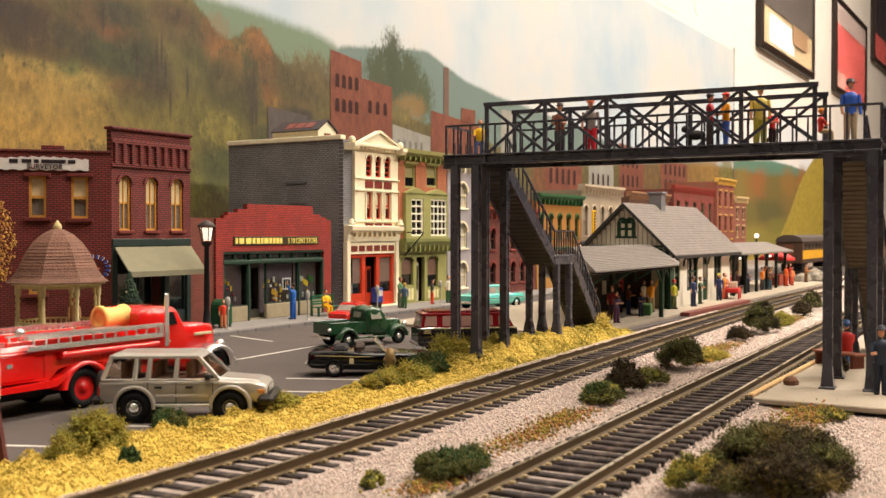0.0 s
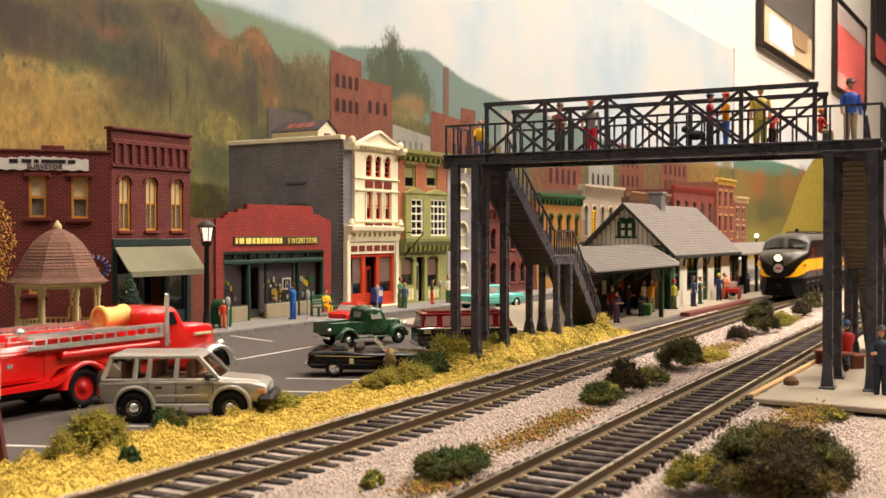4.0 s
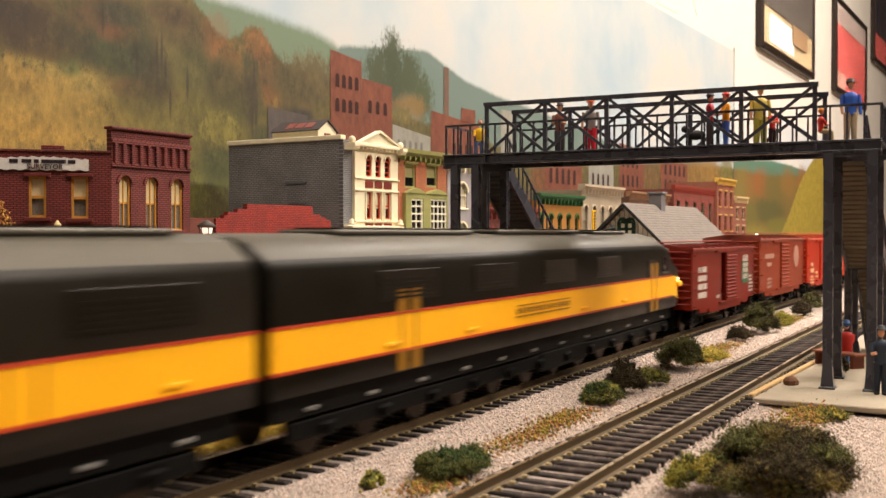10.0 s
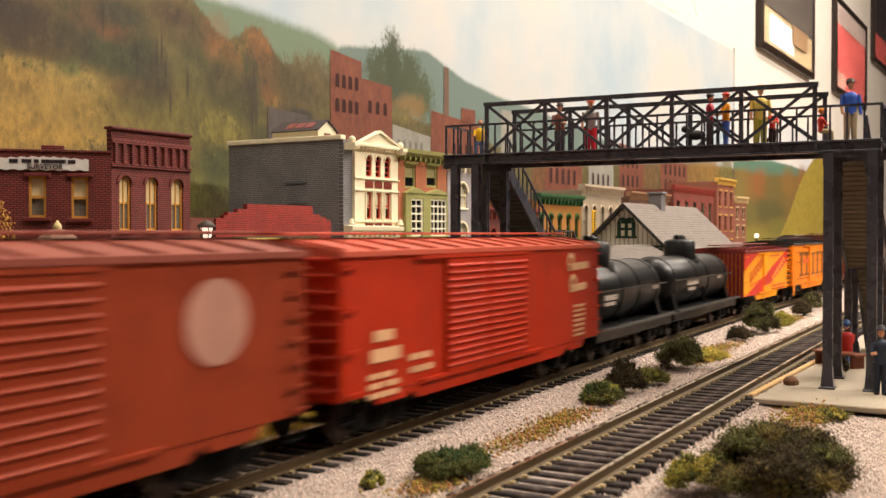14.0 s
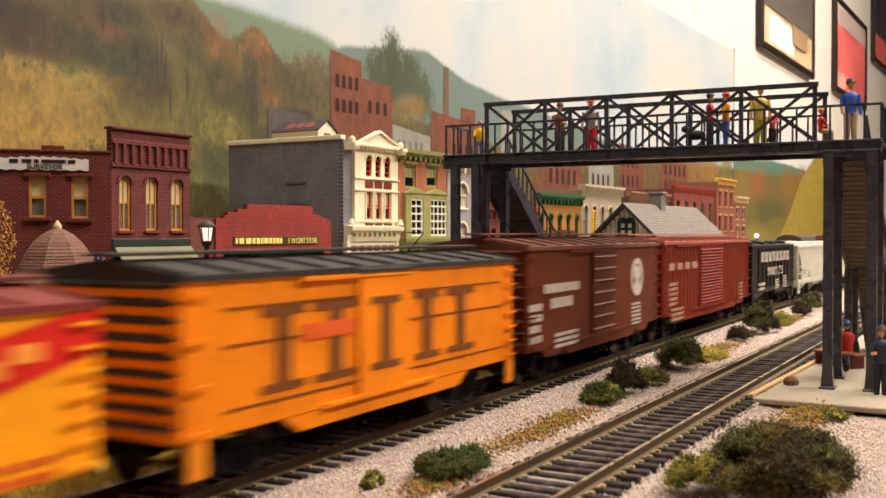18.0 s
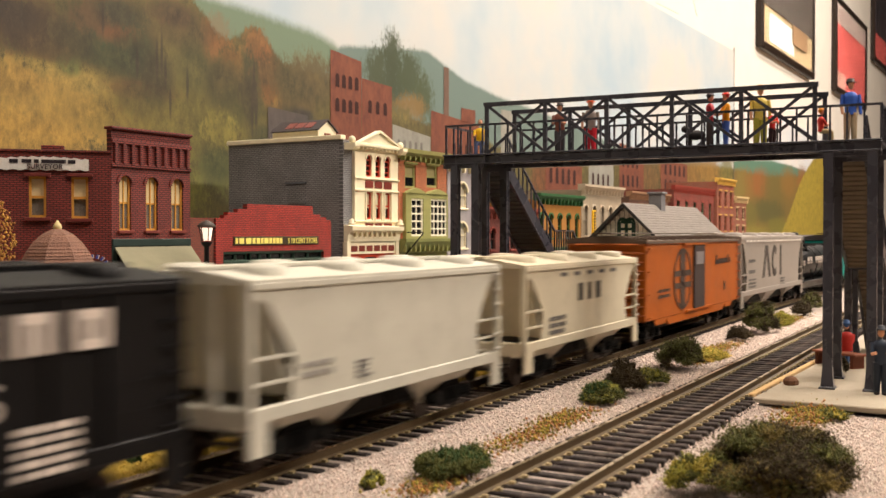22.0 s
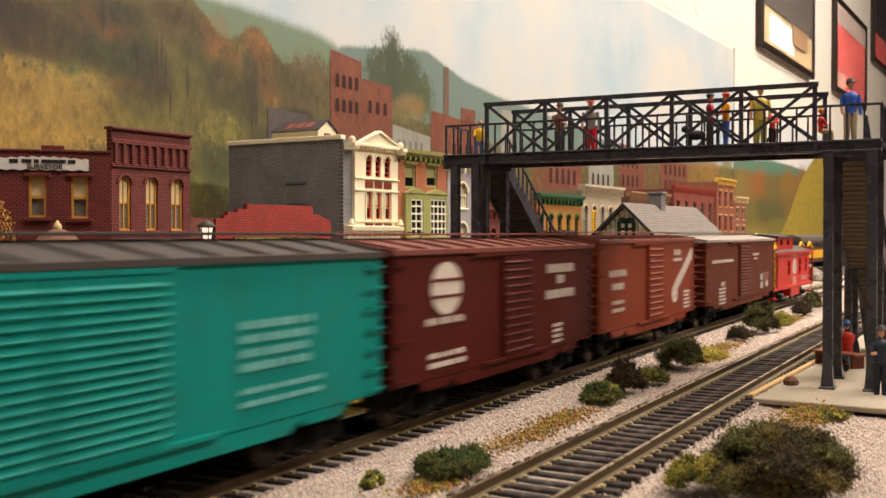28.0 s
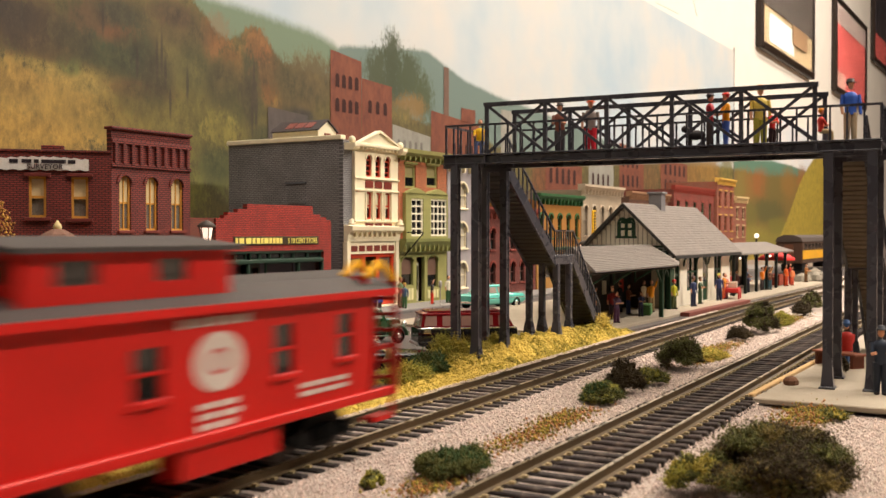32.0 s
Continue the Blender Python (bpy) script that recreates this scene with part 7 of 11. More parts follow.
def minibus():
    t = vehicle("minibus", 35.45, 20.3, -46.0, "black and dark red split-window minibus", 0.97)
    blk, red = paint(22, 21, 23, 0.2, coat=0.5, bump=0.0), paint(112, 18, 24, 0.22, coat=0.5, bump=0.0)
    part("body", hull([(-2.1, 0.72, 0.4, 1.0, 1.06), (-1.95, 0.84, 0.34, 1.06, 1.1), (1.8, 0.84, 0.34, 1.06, 1.1), (2.05, 0.74, 0.4, 0.98, 1.04)]), blk, t)
    part("waistline", Mesh().box(-2.0, -0.87, 1.04, 1.95, 0.87, 1.1, c=0.02), CHROME, t)
    cabin(t, -2.0, -1.88, 1.6, 1.9, 1.08, 1.62, 0.78, 0.7, red, (0.2, 0.4, 0.6, 0.8), paint(150, 116, 108, 0.15, coat=0.4, bump=0.0), fat=0.12)
    for s in (-1, 1):
        for wx in (-1.2, 1.2):
            wheel(t, wx, s * 0.74, 0.33, 0.2, CHROME, CHROME)
        part("headlight", Mesh().ball((2.02, s * 0.5, 0.78), 0.12, 10, 6), CHROME, t)
        for i in range(3):
            part("vent", Mesh().box(-1.9, s * 0.85, 0.88 + i * 0.06, -1.6, s * 0.875, 0.91 + i * 0.06), CHROME, t)
    for x in (-2.18, 2.08):
        part("bumper", Mesh().box(x, -0.8, 0.36, x + 0.1, 0.8, 0.48, c=0.03), paint(140, 140, 140, 0.3), t)
    part("roof_rack", Mesh().box(-1.7, -0.6, 1.72, 1.4, 0.6, 1.76), red, t)


minibus()


def saloon(x, y, rz, rgb, label, scale=1.0):
    t = vehicle("saloon_car", x, y, rz, label, scale)
    col = paint(*rgb, 0.22, coat=0.5, var=0.05, bump=0.0)
    part("body", hull([(-2.5, 0.66, 0.4, 0.78, 0.86), (-2.3, 0.84, 0.32, 0.84, 0.95), (-1.2, 0.88, 0.28, 0.88, 0.98), (0.8, 0.88, 0.28, 0.88, 0.98), (2.2, 0.84, 0.32, 0.82, 0.92), (2.5, 0.7, 0.4, 0.7, 0.8)]), col, t)
    cabin(t, -1.4, -0.9, 0.35, 0.95, 0.94, 1.42, 0.76, 0.6, col, (0.5,), paint(150, 140, 130, 0.15, coat=0.4, bump=0.0))
    for s in (-1, 1):
        for wx in (-1.5, 1.5):
            wheel(t, wx, s * 0.76, 0.34, 0.22, CHROME, CHROME)
        part("trim_strip", Mesh().bar((-2.3, s * 0.88, 0.7), (2.2, s * 0.86, 0.68), 0.04), CHROME, t)
        part("tail_light", Mesh().ball((-2.42, s * 0.66, 0.74), 0.09, 8, 5), paint(170, 30, 24, 0.3), t)
        part("headlight", Mesh().ball((2.42, s * 0.6, 0.68), 0.12, 8, 5), CHROME, t)
    for bx_ in (-2.6, 2.5):
        part("bumper", Mesh().box(bx_, -0.84, 0.4, bx_ + 0.1, 0.84, 0.54, c=0.03), CHROME, t)


saloon(43.6, 31.6, 8.0, (206, 34, 24), "bright red nineteen-fifties saloon parked at the kerb", 0.76)
saloon(57.2, 30.8, -14.0, (92, 190, 178), "turquoise nineteen-fifties saloon parked at the kerb")


# ---------------------------------------------------------------- figurines
def figurine(x, y, z, rz, top, legs, h=1.78, hat=None, arms="down", sit=False, skin=(205, 150, 118), skirt=False, wide=1.0, label=""):
    """A painted model figure, plainly moulded in one piece."""
    m = Mesh()
    k = h / 1.78
    hip, sh, hd = (0.55, 1.08, 1.28) if sit else (0.86, 1.42, 1.6)
    if sit:
        for s in (-1, 1):
            m.cyl((0.0, s * 0.1, 0.52), (0.42, s * 0.11, 0.5), 0.1, 0.085, 8, 1)
            m.cyl((0.42, s * 0.11, 0.5), (0.45, s * 0.11, 0.02), 0.08, 0.07, 8, 1)
    elif skirt:
        m.spin(0, 0, [(0.27, 0.25), (0.24, 0.5), (0.16, 0.9)], 10, 1)
        for s in (-1, 1):
            m.cyl((0, s * 0.08, 0.0), (0, s * 0.08, 0.3), 0.05, 0.05, 6, 2)
    else:
        for s in (-1, 1):
            m.cyl((0.03 * s, s * 0.1, 0.0), (0, s * 0.09, hip), 0.075, 0.115, 8, 1)
            m.box(-0.08 + 0.03 * s, s * 0.1 - 0.05, 0, 0.16 + 0.03 * s, s * 0.1 + 0.05, 0.08, 3, 0.02)
    m.loft([[(0.13 * w * math.cos(a), 0.2 * w * wide * math.sin(a), zz) for a in [2 * math.pi * i / 10 for i in range(10)]] for zz, w in ((hip - 0.06, 0.85), (hip + 0.18, 0.85), (sh - 0.12, 1.08), (sh, 0.85), (sh + 0.05, 0.35))], 0, True, True)
    for s in (-1, 1):
        if arms == "up" and s > 0:
            m.cyl((0, s * 0.22, sh - 0.04), (0.12, s * 0.3, sh + 0.3), 0.065, 0.055, 7, 0)
            m.cyl((0.12, s * 0.3, sh + 0.3), (0.16, s * 0.32, sh + 0.46), 0.05, 0.04, 7, 2)
        elif arms == "fwd":
            m.cyl((0, s * 0.22, sh - 0.05), (0.16, s * 0.22, sh - 0.32), 0.065, 0.055, 7, 0)
            m.cyl((0.16, s * 0.22, sh - 0.32), (0.4, s * 0.14, sh - 0.28), 0.05, 0.04, 7, 2)
        else:
            m.cyl((0, s * 0.22, sh - 0.04), (0.02, s * 0.27, sh - 0.36), 0.065, 0.055, 7, 0)
            m.cyl((0.02, s * 0.27, sh - 0.36), (0.08, s * 0.26, sh - 0.6), 0.05, 0.04, 7, 2 if s < 0 else 0)
    m.ball((0.02, 0, hd + 0.06), (0.1, 0.09, 0.13), 10, 7, 2)
    m.ball((-0.015, 0, hd + 0.1), (0.1, 0.1, 0.11), 10, 6, 4)
    if hat:
        m.spin(0, 0, [(0.15, hd + 0.13), (0.15, hd + 0.15), (0.105, hd + 0.16), (0.1, hd + 0.24), (0.03, hd + 0.26)], 10, 4)
    m.moved(sx=k, sy=k, sz=k)
    return single("figurine", m, [paint(*top, 0.6), paint(*legs, 0.6), paint(*skin, 0.6), paint(40, 32, 28, 0.6), paint(*(hat or (58, 42, 32)), 0.6)], label, "figurine", "model figures", at=(x, y, z), rz=rz)


KERB = -0.15
for a in ((42.2, 34.6, KERB, 100, (36, 96, 172), (30, 84, 160), 1.9, None, "up", False, "painted figure in a blue suit outside the store"),
          (36.5, 34.2, KERB, 230, (214, 70, 40), (214, 130, 90), 1.35, None, "down", False, "small painted figure in red by the parking meter"),
          (52.2, 34.4, KERB, 260, (78, 122, 84), (96, 110, 84), 1.8, (120, 80, 50), "fwd", False, "painted figure in a green coat on the pavement"),
          (51.9, 33.9, KERB, 200, (72, 96, 120), (70, 110, 70), 1.5, (190, 150, 60), "down", False, "painted figure in blue and green on the pavement"),
          (55.9, 34.4, KERB, 300, (46, 40, 40), (214, 60, 40), 1.5, None, "up", False, "painted figure in black with red trousers"),
          (57.6, 34.2, KERB, 250, (218, 212, 190), (54, 92, 58), 1.75, None, "down", False, "painted figure in white shirt and green trousers"),
          (58.2, 34.1, KERB, 280, (232, 120, 30), (216, 62, 30), 1.85, None, "down", False, "painted figure in an orange coat on the pavement"),
          (63.0, 34.8, KERB, 220, (60, 50, 44), (60, 44, 36), 1.7, None, "down", False, "dark painted figure outside the grey house")):
    figurine(*a[:3], a[3], a[4], a[5], a[6], a[7], a[8], a[9], label=a[10])
figurine(44.7, 34.35, KERB + 0.06, 250, (236, 190, 30), (232, 180, 30), 1.7, None, "fwd", True, wide=1.2, label="painted figure in yellow sitting on the green bench")
PL = -0.2
for a in ((53.0, 21.0, PL, 250, (70, 62, 70), (44, 44, 54), 1.75, (60, 50, 50), "fwd", "dark painted figure under the canopy"), (51.6, 20.4, PL, 200, (150, 50, 54), (60, 50, 60), 1.7, None, "down", "painted figure in a wine-red coat under the canopy"),
          (55.0, 20.8, PL, 270, (122, 70, 50), (52, 60, 100), 1.7, None, "fwd", "painted figure with a brown jacket on the platform"), (57.4, 20.3, PL, 230, (226, 150, 30), (150, 128, 92), 1.85, None, "up", "painted figure in yellow waving on the platform"),
          (60.3, 19.9, PL, 250, (196, 190, 50), (90, 100, 60), 1.75, (196, 40, 40), "down", "painted figure in yellow by the station corner"), (56.3, 21.8, PL, 90, (40, 40, 44), (36, 36, 40), 1.75, None, "down", "dark painted figure near the waiting room"),
          (63.2, 19.6, PL, 250, (52, 62, 96), (40, 46, 72), 1.85, (70, 46, 40), "down", "painted figure in a blue suit beside the track"), (65.6, 19.9, PL, 270, (64, 84, 58), (54, 74, 50), 1.7, (120, 90, 60), "fwd", "painted figure in a green coat beside the track"),
          (69.6, 19.8, PL, 220, (54, 58, 100), (40, 44, 66), 1.8, (190, 190, 70), "down", "painted figure in navy with a yellow cap"), (71.2, 19.9, PL, 270, (232, 150, 50), (210, 100, 60), 1.8, None, "fwd", "painted figure in orange with a red cart"),
          (72.6, 20.2, PL, 240, (214, 120, 110), (150, 60, 60), 1.7, None, "down", "painted figure in pink near the cart"), (78.5, 21.0, PL, 250, (92, 52, 44), (60, 44, 40), 1.75, None, "down", "painted figure in brown under the far canopy"),
          (80.5, 20.6, PL, 270, (60, 60, 90), (50, 50, 60), 1.4, None, "fwd", "small painted figure under the far canopy"), (84.0, 20.4, PL, 250, (232, 130, 30), (70, 60, 60), 1.85, None, "up", "painted figure in bright orange under the far canopy"),
          (86.4, 20.8, PL, 270, (206, 190, 160), (60, 120, 120), 1.8, None, "down", "painted figure in cream and teal"), (91.5, 20.2, PL, 250, (226, 96, 30), (206, 70, 30), 1.85, None, "down", "painted figure in orange by the red stall"),
          (49.6, 19.4, PL, 250, (92, 70, 96), (84, 52, 76), 1.6, None, "fwd", "painted figure in a plum dress under the canopy"), (50.4, 20.9, PL, 290, (70, 56, 48), (48, 42, 42), 1.75, (40, 34, 32), "down", "painted figure in a brown coat under the canopy"),
          (54.0, 19.7, PL, 230, (44, 52, 88), (40, 40, 60), 1.35, (90, 64, 44), "fwd", "small painted figure in navy near the trunk"), (58.6, 21.2, PL, 260, (214, 204, 180), (90, 74, 60), 1.75, None, "down", "painted figure in a cream blouse by the station wall"),
          (67.2, 20.6, PL, 250, (150, 110, 60), (70, 60, 50), 1.7, (60, 50, 40), "fwd", "painted figure in tan beside the station"), (70.4, 21.0, PL, 260, (60, 110, 70), (60, 50, 60), 1.75, None, "down", "painted figure in green behind the cart"),
          (76.0, 20.8, PL, 270, (190, 60, 60), (50, 50, 60), 1.75, None, "down", "painted figure in red under the far canopy"), (82.2, 21.2, PL, 250, (96, 110, 150), (70, 60, 60), 1.8, (50, 44, 40), "fwd", "painted figure in grey-blue under the far canopy"),
          (85.2, 20.1, PL, 230, (120, 80, 60), (60, 90, 100), 1.7, None, "fwd", "painted figure in brown and teal under the far canopy"), (88.6, 20.9, PL, 260, (214, 150, 70), (190, 80, 50), 1.75, None, "up", "painted figure in amber under the far canopy"),
          (93.0, 20.0, PL, 240, (230, 140, 90), (216, 90, 60), 1.6, None, "down", "painted figure in coral by the stall"), (95.0, 20.6, PL, 270, (196, 40, 34), (160, 40, 36), 1.85, None, "down", "painted figure in red by the stall"), (99.8, 20.2, PL, 250, (150, 96, 40), (96, 70, 44), 1.7, None, "fwd", "painted figure in tan at the platform end")):
    figurine(*a[:3], a[3], a[4], a[5], a[6], a[7], a[8], label=a[9])
DECK = 7.12
for x, v, top, legs, h, hat, arms, rz, sit, lab in ((31.6, 17.45, (236, 190, 30), (86, 100, 140), 1.55, None, "fwd", 200, True, "painted figure in a yellow shirt sitting on the bridge landing"),
                                                    (32.6, 14.85, (132, 78, 62), (74, 72, 76), 1.75, (60, 52, 50), "fwd", 190, False, "painted figure in brown on the bridge deck"),
                                                    (32.9, 13.83, (140, 128, 122), (206, 36, 52), 1.85, (232, 90, 30), "down", 200, False, "painted figure with red trousers and orange hat"),
                                                    (32.3, 9.5, (180, 44, 56), (70, 60, 60), 1.7, (56, 50, 56), "fwd", 280, False, "painted figure in a red jacket on the bridge"),
                                                    (32.5, 9.05, (244, 158, 20), (72, 100, 178), 1.72, (206, 44, 40), "fwd", 120, False, "painted figure in orange and jeans on the bridge"),
                                                    (33.0, 8.1, (214, 190, 90), (188, 180, 70), 1.9, (224, 140, 50), "down", 200, False, "tall painted figure in khaki yellow on the bridge"),
                                                    (33.0, 7.72, (216, 52, 44), (60, 40, 40), 1.2, None, "fwd", 240, False, "small painted figure in red on the deck"),
                                                    (32.4, 6.15, (222, 60, 50), (214, 190, 140), 1.25, (206, 140, 40), "fwd", 300, True, "crouching painted figure in red and tan on the deck"),
                                                    (32.7, 5.36, (54, 96, 190), (190, 170, 140), 1.85, (46, 40, 36), "down", 210, False, "painted figure in a blue jacket leaning at the railing")):
    figurine(x, v, DECK, rz, top, legs, h, hat, arms, sit, label=lab)
dog = Mesh().ball((0, 0, 0.42), (0.32, 0.14, 0.16), 10, 6).ball((0.34, 0, 0.62), (0.13, 0.1, 0.12), 8, 5)
for dx, dy in ((-0.2, -0.08), (-0.2, 0.08), (0.2, -0.08), (0.2, 0.08)):
    dog.cyl((dx, dy, 0), (dx, dy, 0.4), 0.045, n=6)
single("toy_dog", dog, paint(48, 44, 44, 0.6), "dark moulded dog standing on the bridge deck", "figurine", at=(32.3, 9.95, DECK), rz=100)
figurine(31.35, 4.28, PL, 190, (44, 54, 70), (38, 46, 60), 1.9, (30, 34, 44), "fwd", label="painted conductor figure in a dark blue uniform")
figurine(37.6, 6.25, PL, 20, (190, 50, 44), (72, 110, 168), 1.85, (60, 96, 150), "fwd", True, wide=1.2, label="painted figure in red shirt and blue overalls, seated")


# ---------------------------------------------------------------- street furniture
def street_lamp(x, y, z, h, label):
    t = thing("street_lamp", x, y, z, 0, label, "street lamp", "street lamps")
    part("base", Mesh().spin(0, 0, [(0.3, 0), (0.3, 0.12), (0.2, 0.3), (0.16, 0.8), (0.12, 1.0)], 10), BLACK, t)
    part("post", Mesh().spin(0, 0, [(0.14, 0.9), (0.12, h - 1.25), (0.22, h - 1.15), (0.3, h - 1.0)], 10), BLACK, t)
    part("lantern", Mesh().loft([[(r * math.cos(a), r * math.sin(a), z_) for a in [2 * math.pi * i / 6 for i in range(6)]] for r, z_ in ((0.19, h - 0.95), (0.29, h - 0.35))]), glow_mat("lantern_glow", (1.0, 0.76, 0.6, 1), 0.95), t)
    for i in range(6):
        a = 2 * math.pi * i / 6
        part("lantern_bar", Mesh().bar((0.23 * math.cos(a), 0.23 * math.sin(a), h - 0.98), (0.355 * math.cos(a), 0.355 * math.sin(a), h - 0.3), 0.04), BLACK, t)
    part("lantern_cap", Mesh().spin(0, 0, [(0.42, h - 0.3), (0.44, h - 0.24), (0.24, h - 0.08), (0.06, h)], 10), paint(64, 56, 50, 0.5), t)


street_lamp(35.5, 34.3, KERB, 5.15, "tall black street lamp with a lit lantern")
street_lamp(72.5, 31.0, -0.35, 4.2, "tall black street lamp with a lit lantern")


def meter(x, y, label):
    t = thing("parking_meter", x, y, KERB, 0, label, "parking meter", "parking meters")
    grey = paint(150, 146, 140, 0.4)
    part("post", Mesh().cyl((0, 0, 0), (0, 0, 1.1), 0.045, n=8).spin(0, 0, [(0.14, 0), (0.12, 0.06), (0.05, 0.1)], 8), grey, t)
    part("meter_head", Mesh().loft([[(w * math.cos(a), 0.7 * w * math.sin(a), z) for a in [2 * math.pi * i / 10 for i in range(10)]] for w, z in ((0.08, 1.08), (0.15, 1.2), (0.16, 1.4), (0.1, 1.52), (0.03, 1.56))], 0, True, True), grey, t)


for mx in (36.1, 42.1, 48.5, 55.5):
    meter(mx, 33.55, "grey parking meter on the pavement edge")
b = thing("bench", 45.2, 34.9, KERB, -8, "dark green slatted street bench", "bench")
gb = paint(34, 84, 56, 0.5)
for i in range(4):
    part("seat_slat", Mesh().box(-0.9, -0.5 + i * 0.13, 0.46, 0.9, -0.4 + i * 0.13, 0.51, c=0.01), gb, b)
for i in range(4):
    part("back_slat", Mesh().box(-0.9, 0.06 + i * 0.03, 0.6 + i * 0.14, 0.9, 0.1 + i * 0.03, 0.71 + i * 0.14, c=0.01), gb, b)
for x in (-0.8, 0.8):
    part("leg", Mesh().box(x - 0.05, -0.5, 0, x + 0.05, -0.4, 0.46).box(x - 0.05, 0.05, 0, x + 0.05, 0.15, 1.1), gb, b)
bx = thing("mail_box", 36.9, 34.7, KERB, 0, "round-topped dark green mail box", "mail box")
part("body", Mesh().prism([(-0.42, 0.15), (0.42, 0.15), (0.42, 0.95)] + [(0.42 * math.cos(math.pi * i / 8), 0.95 + 0.42 * math.sin(math.pi * i / 8)) for i in range(1, 8)] + [(-0.42, 0.95)], "y", -0.3, 0.3), paint(36, 78, 50, 0.45), bx)
for x in (-0.34, 0.34):
    part("leg", Mesh().box(x - 0.05, -0.28, 0, x + 0.05, -0.18, 0.16).box(x - 0.05, 0.18, 0, x + 0.05, 0.28, 0.16), paint(36, 78, 50, 0.45), bx)
part("stencil", Mesh().box(-0.24, -0.315, 0.85, 0.24, -0.3, 0.97), paint(190, 196, 186, 0.5), bx)
bx = thing("newspaper_box", 51.0, 35.3, KERB, 0, "small blue newspaper box", "newspaper box")
part("body", Mesh().box(-0.3, -0.25, 0.35, 0.3, 0.25, 1.25, c=0.04), paint(44, 62, 140, 0.45), bx)
part("stand", Mesh().box(-0.22, -0.18, 0, 0.22, 0.18, 0.36), BLACK, bx)
part("front_card", Mesh().box(-0.2, -0.27, 0.75, 0.2, -0.25, 1.1), paint(200, 196, 190, 0.5), bx)
hy = thing("fire_hydrant", 27.6, 18.6, -0.35, 0, "weathered pale gold hydrant on a post", "hydrant")
part("barrel", Mesh().spin(0, 0, [(0.16, 0), (0.16, 0.1), (0.1, 0.14), (0.13, 0.4), (0.17, 0.48), (0.17, 0.78), (0.14, 0.84), (0.1, 0.98), (0.03, 1.02)], 10), paint(136, 112, 70, 0.35, metal=0.3), hy)
part("outlet", Mesh().cyl((0, -0.22, 0.62), (0, 0.22, 0.62), 0.07, n=8), paint(150, 128, 86, 0.35, metal=0.3), hy)
sp = thing("sign_post", 12.9, 17.9, -0.45, 20, "leaning dark red post with a weathered white sign", "sign post")
part("post", Mesh().bar((0, 0, 0), (-0.02, 0.33, 2.1), 0.13), paint(84, 40, 36, 0.7), sp)
part("sign_plate", Mesh().box(-0.1, 0.06, 1.55, -0.05, 0.62, 2.3, c=0.02), mat("worn_sign", lin(196, 188, 178), 0.6, var=0.15, size=0.3, dirt=lin(140, 80, 70), dirt_amount=0.6), sp)


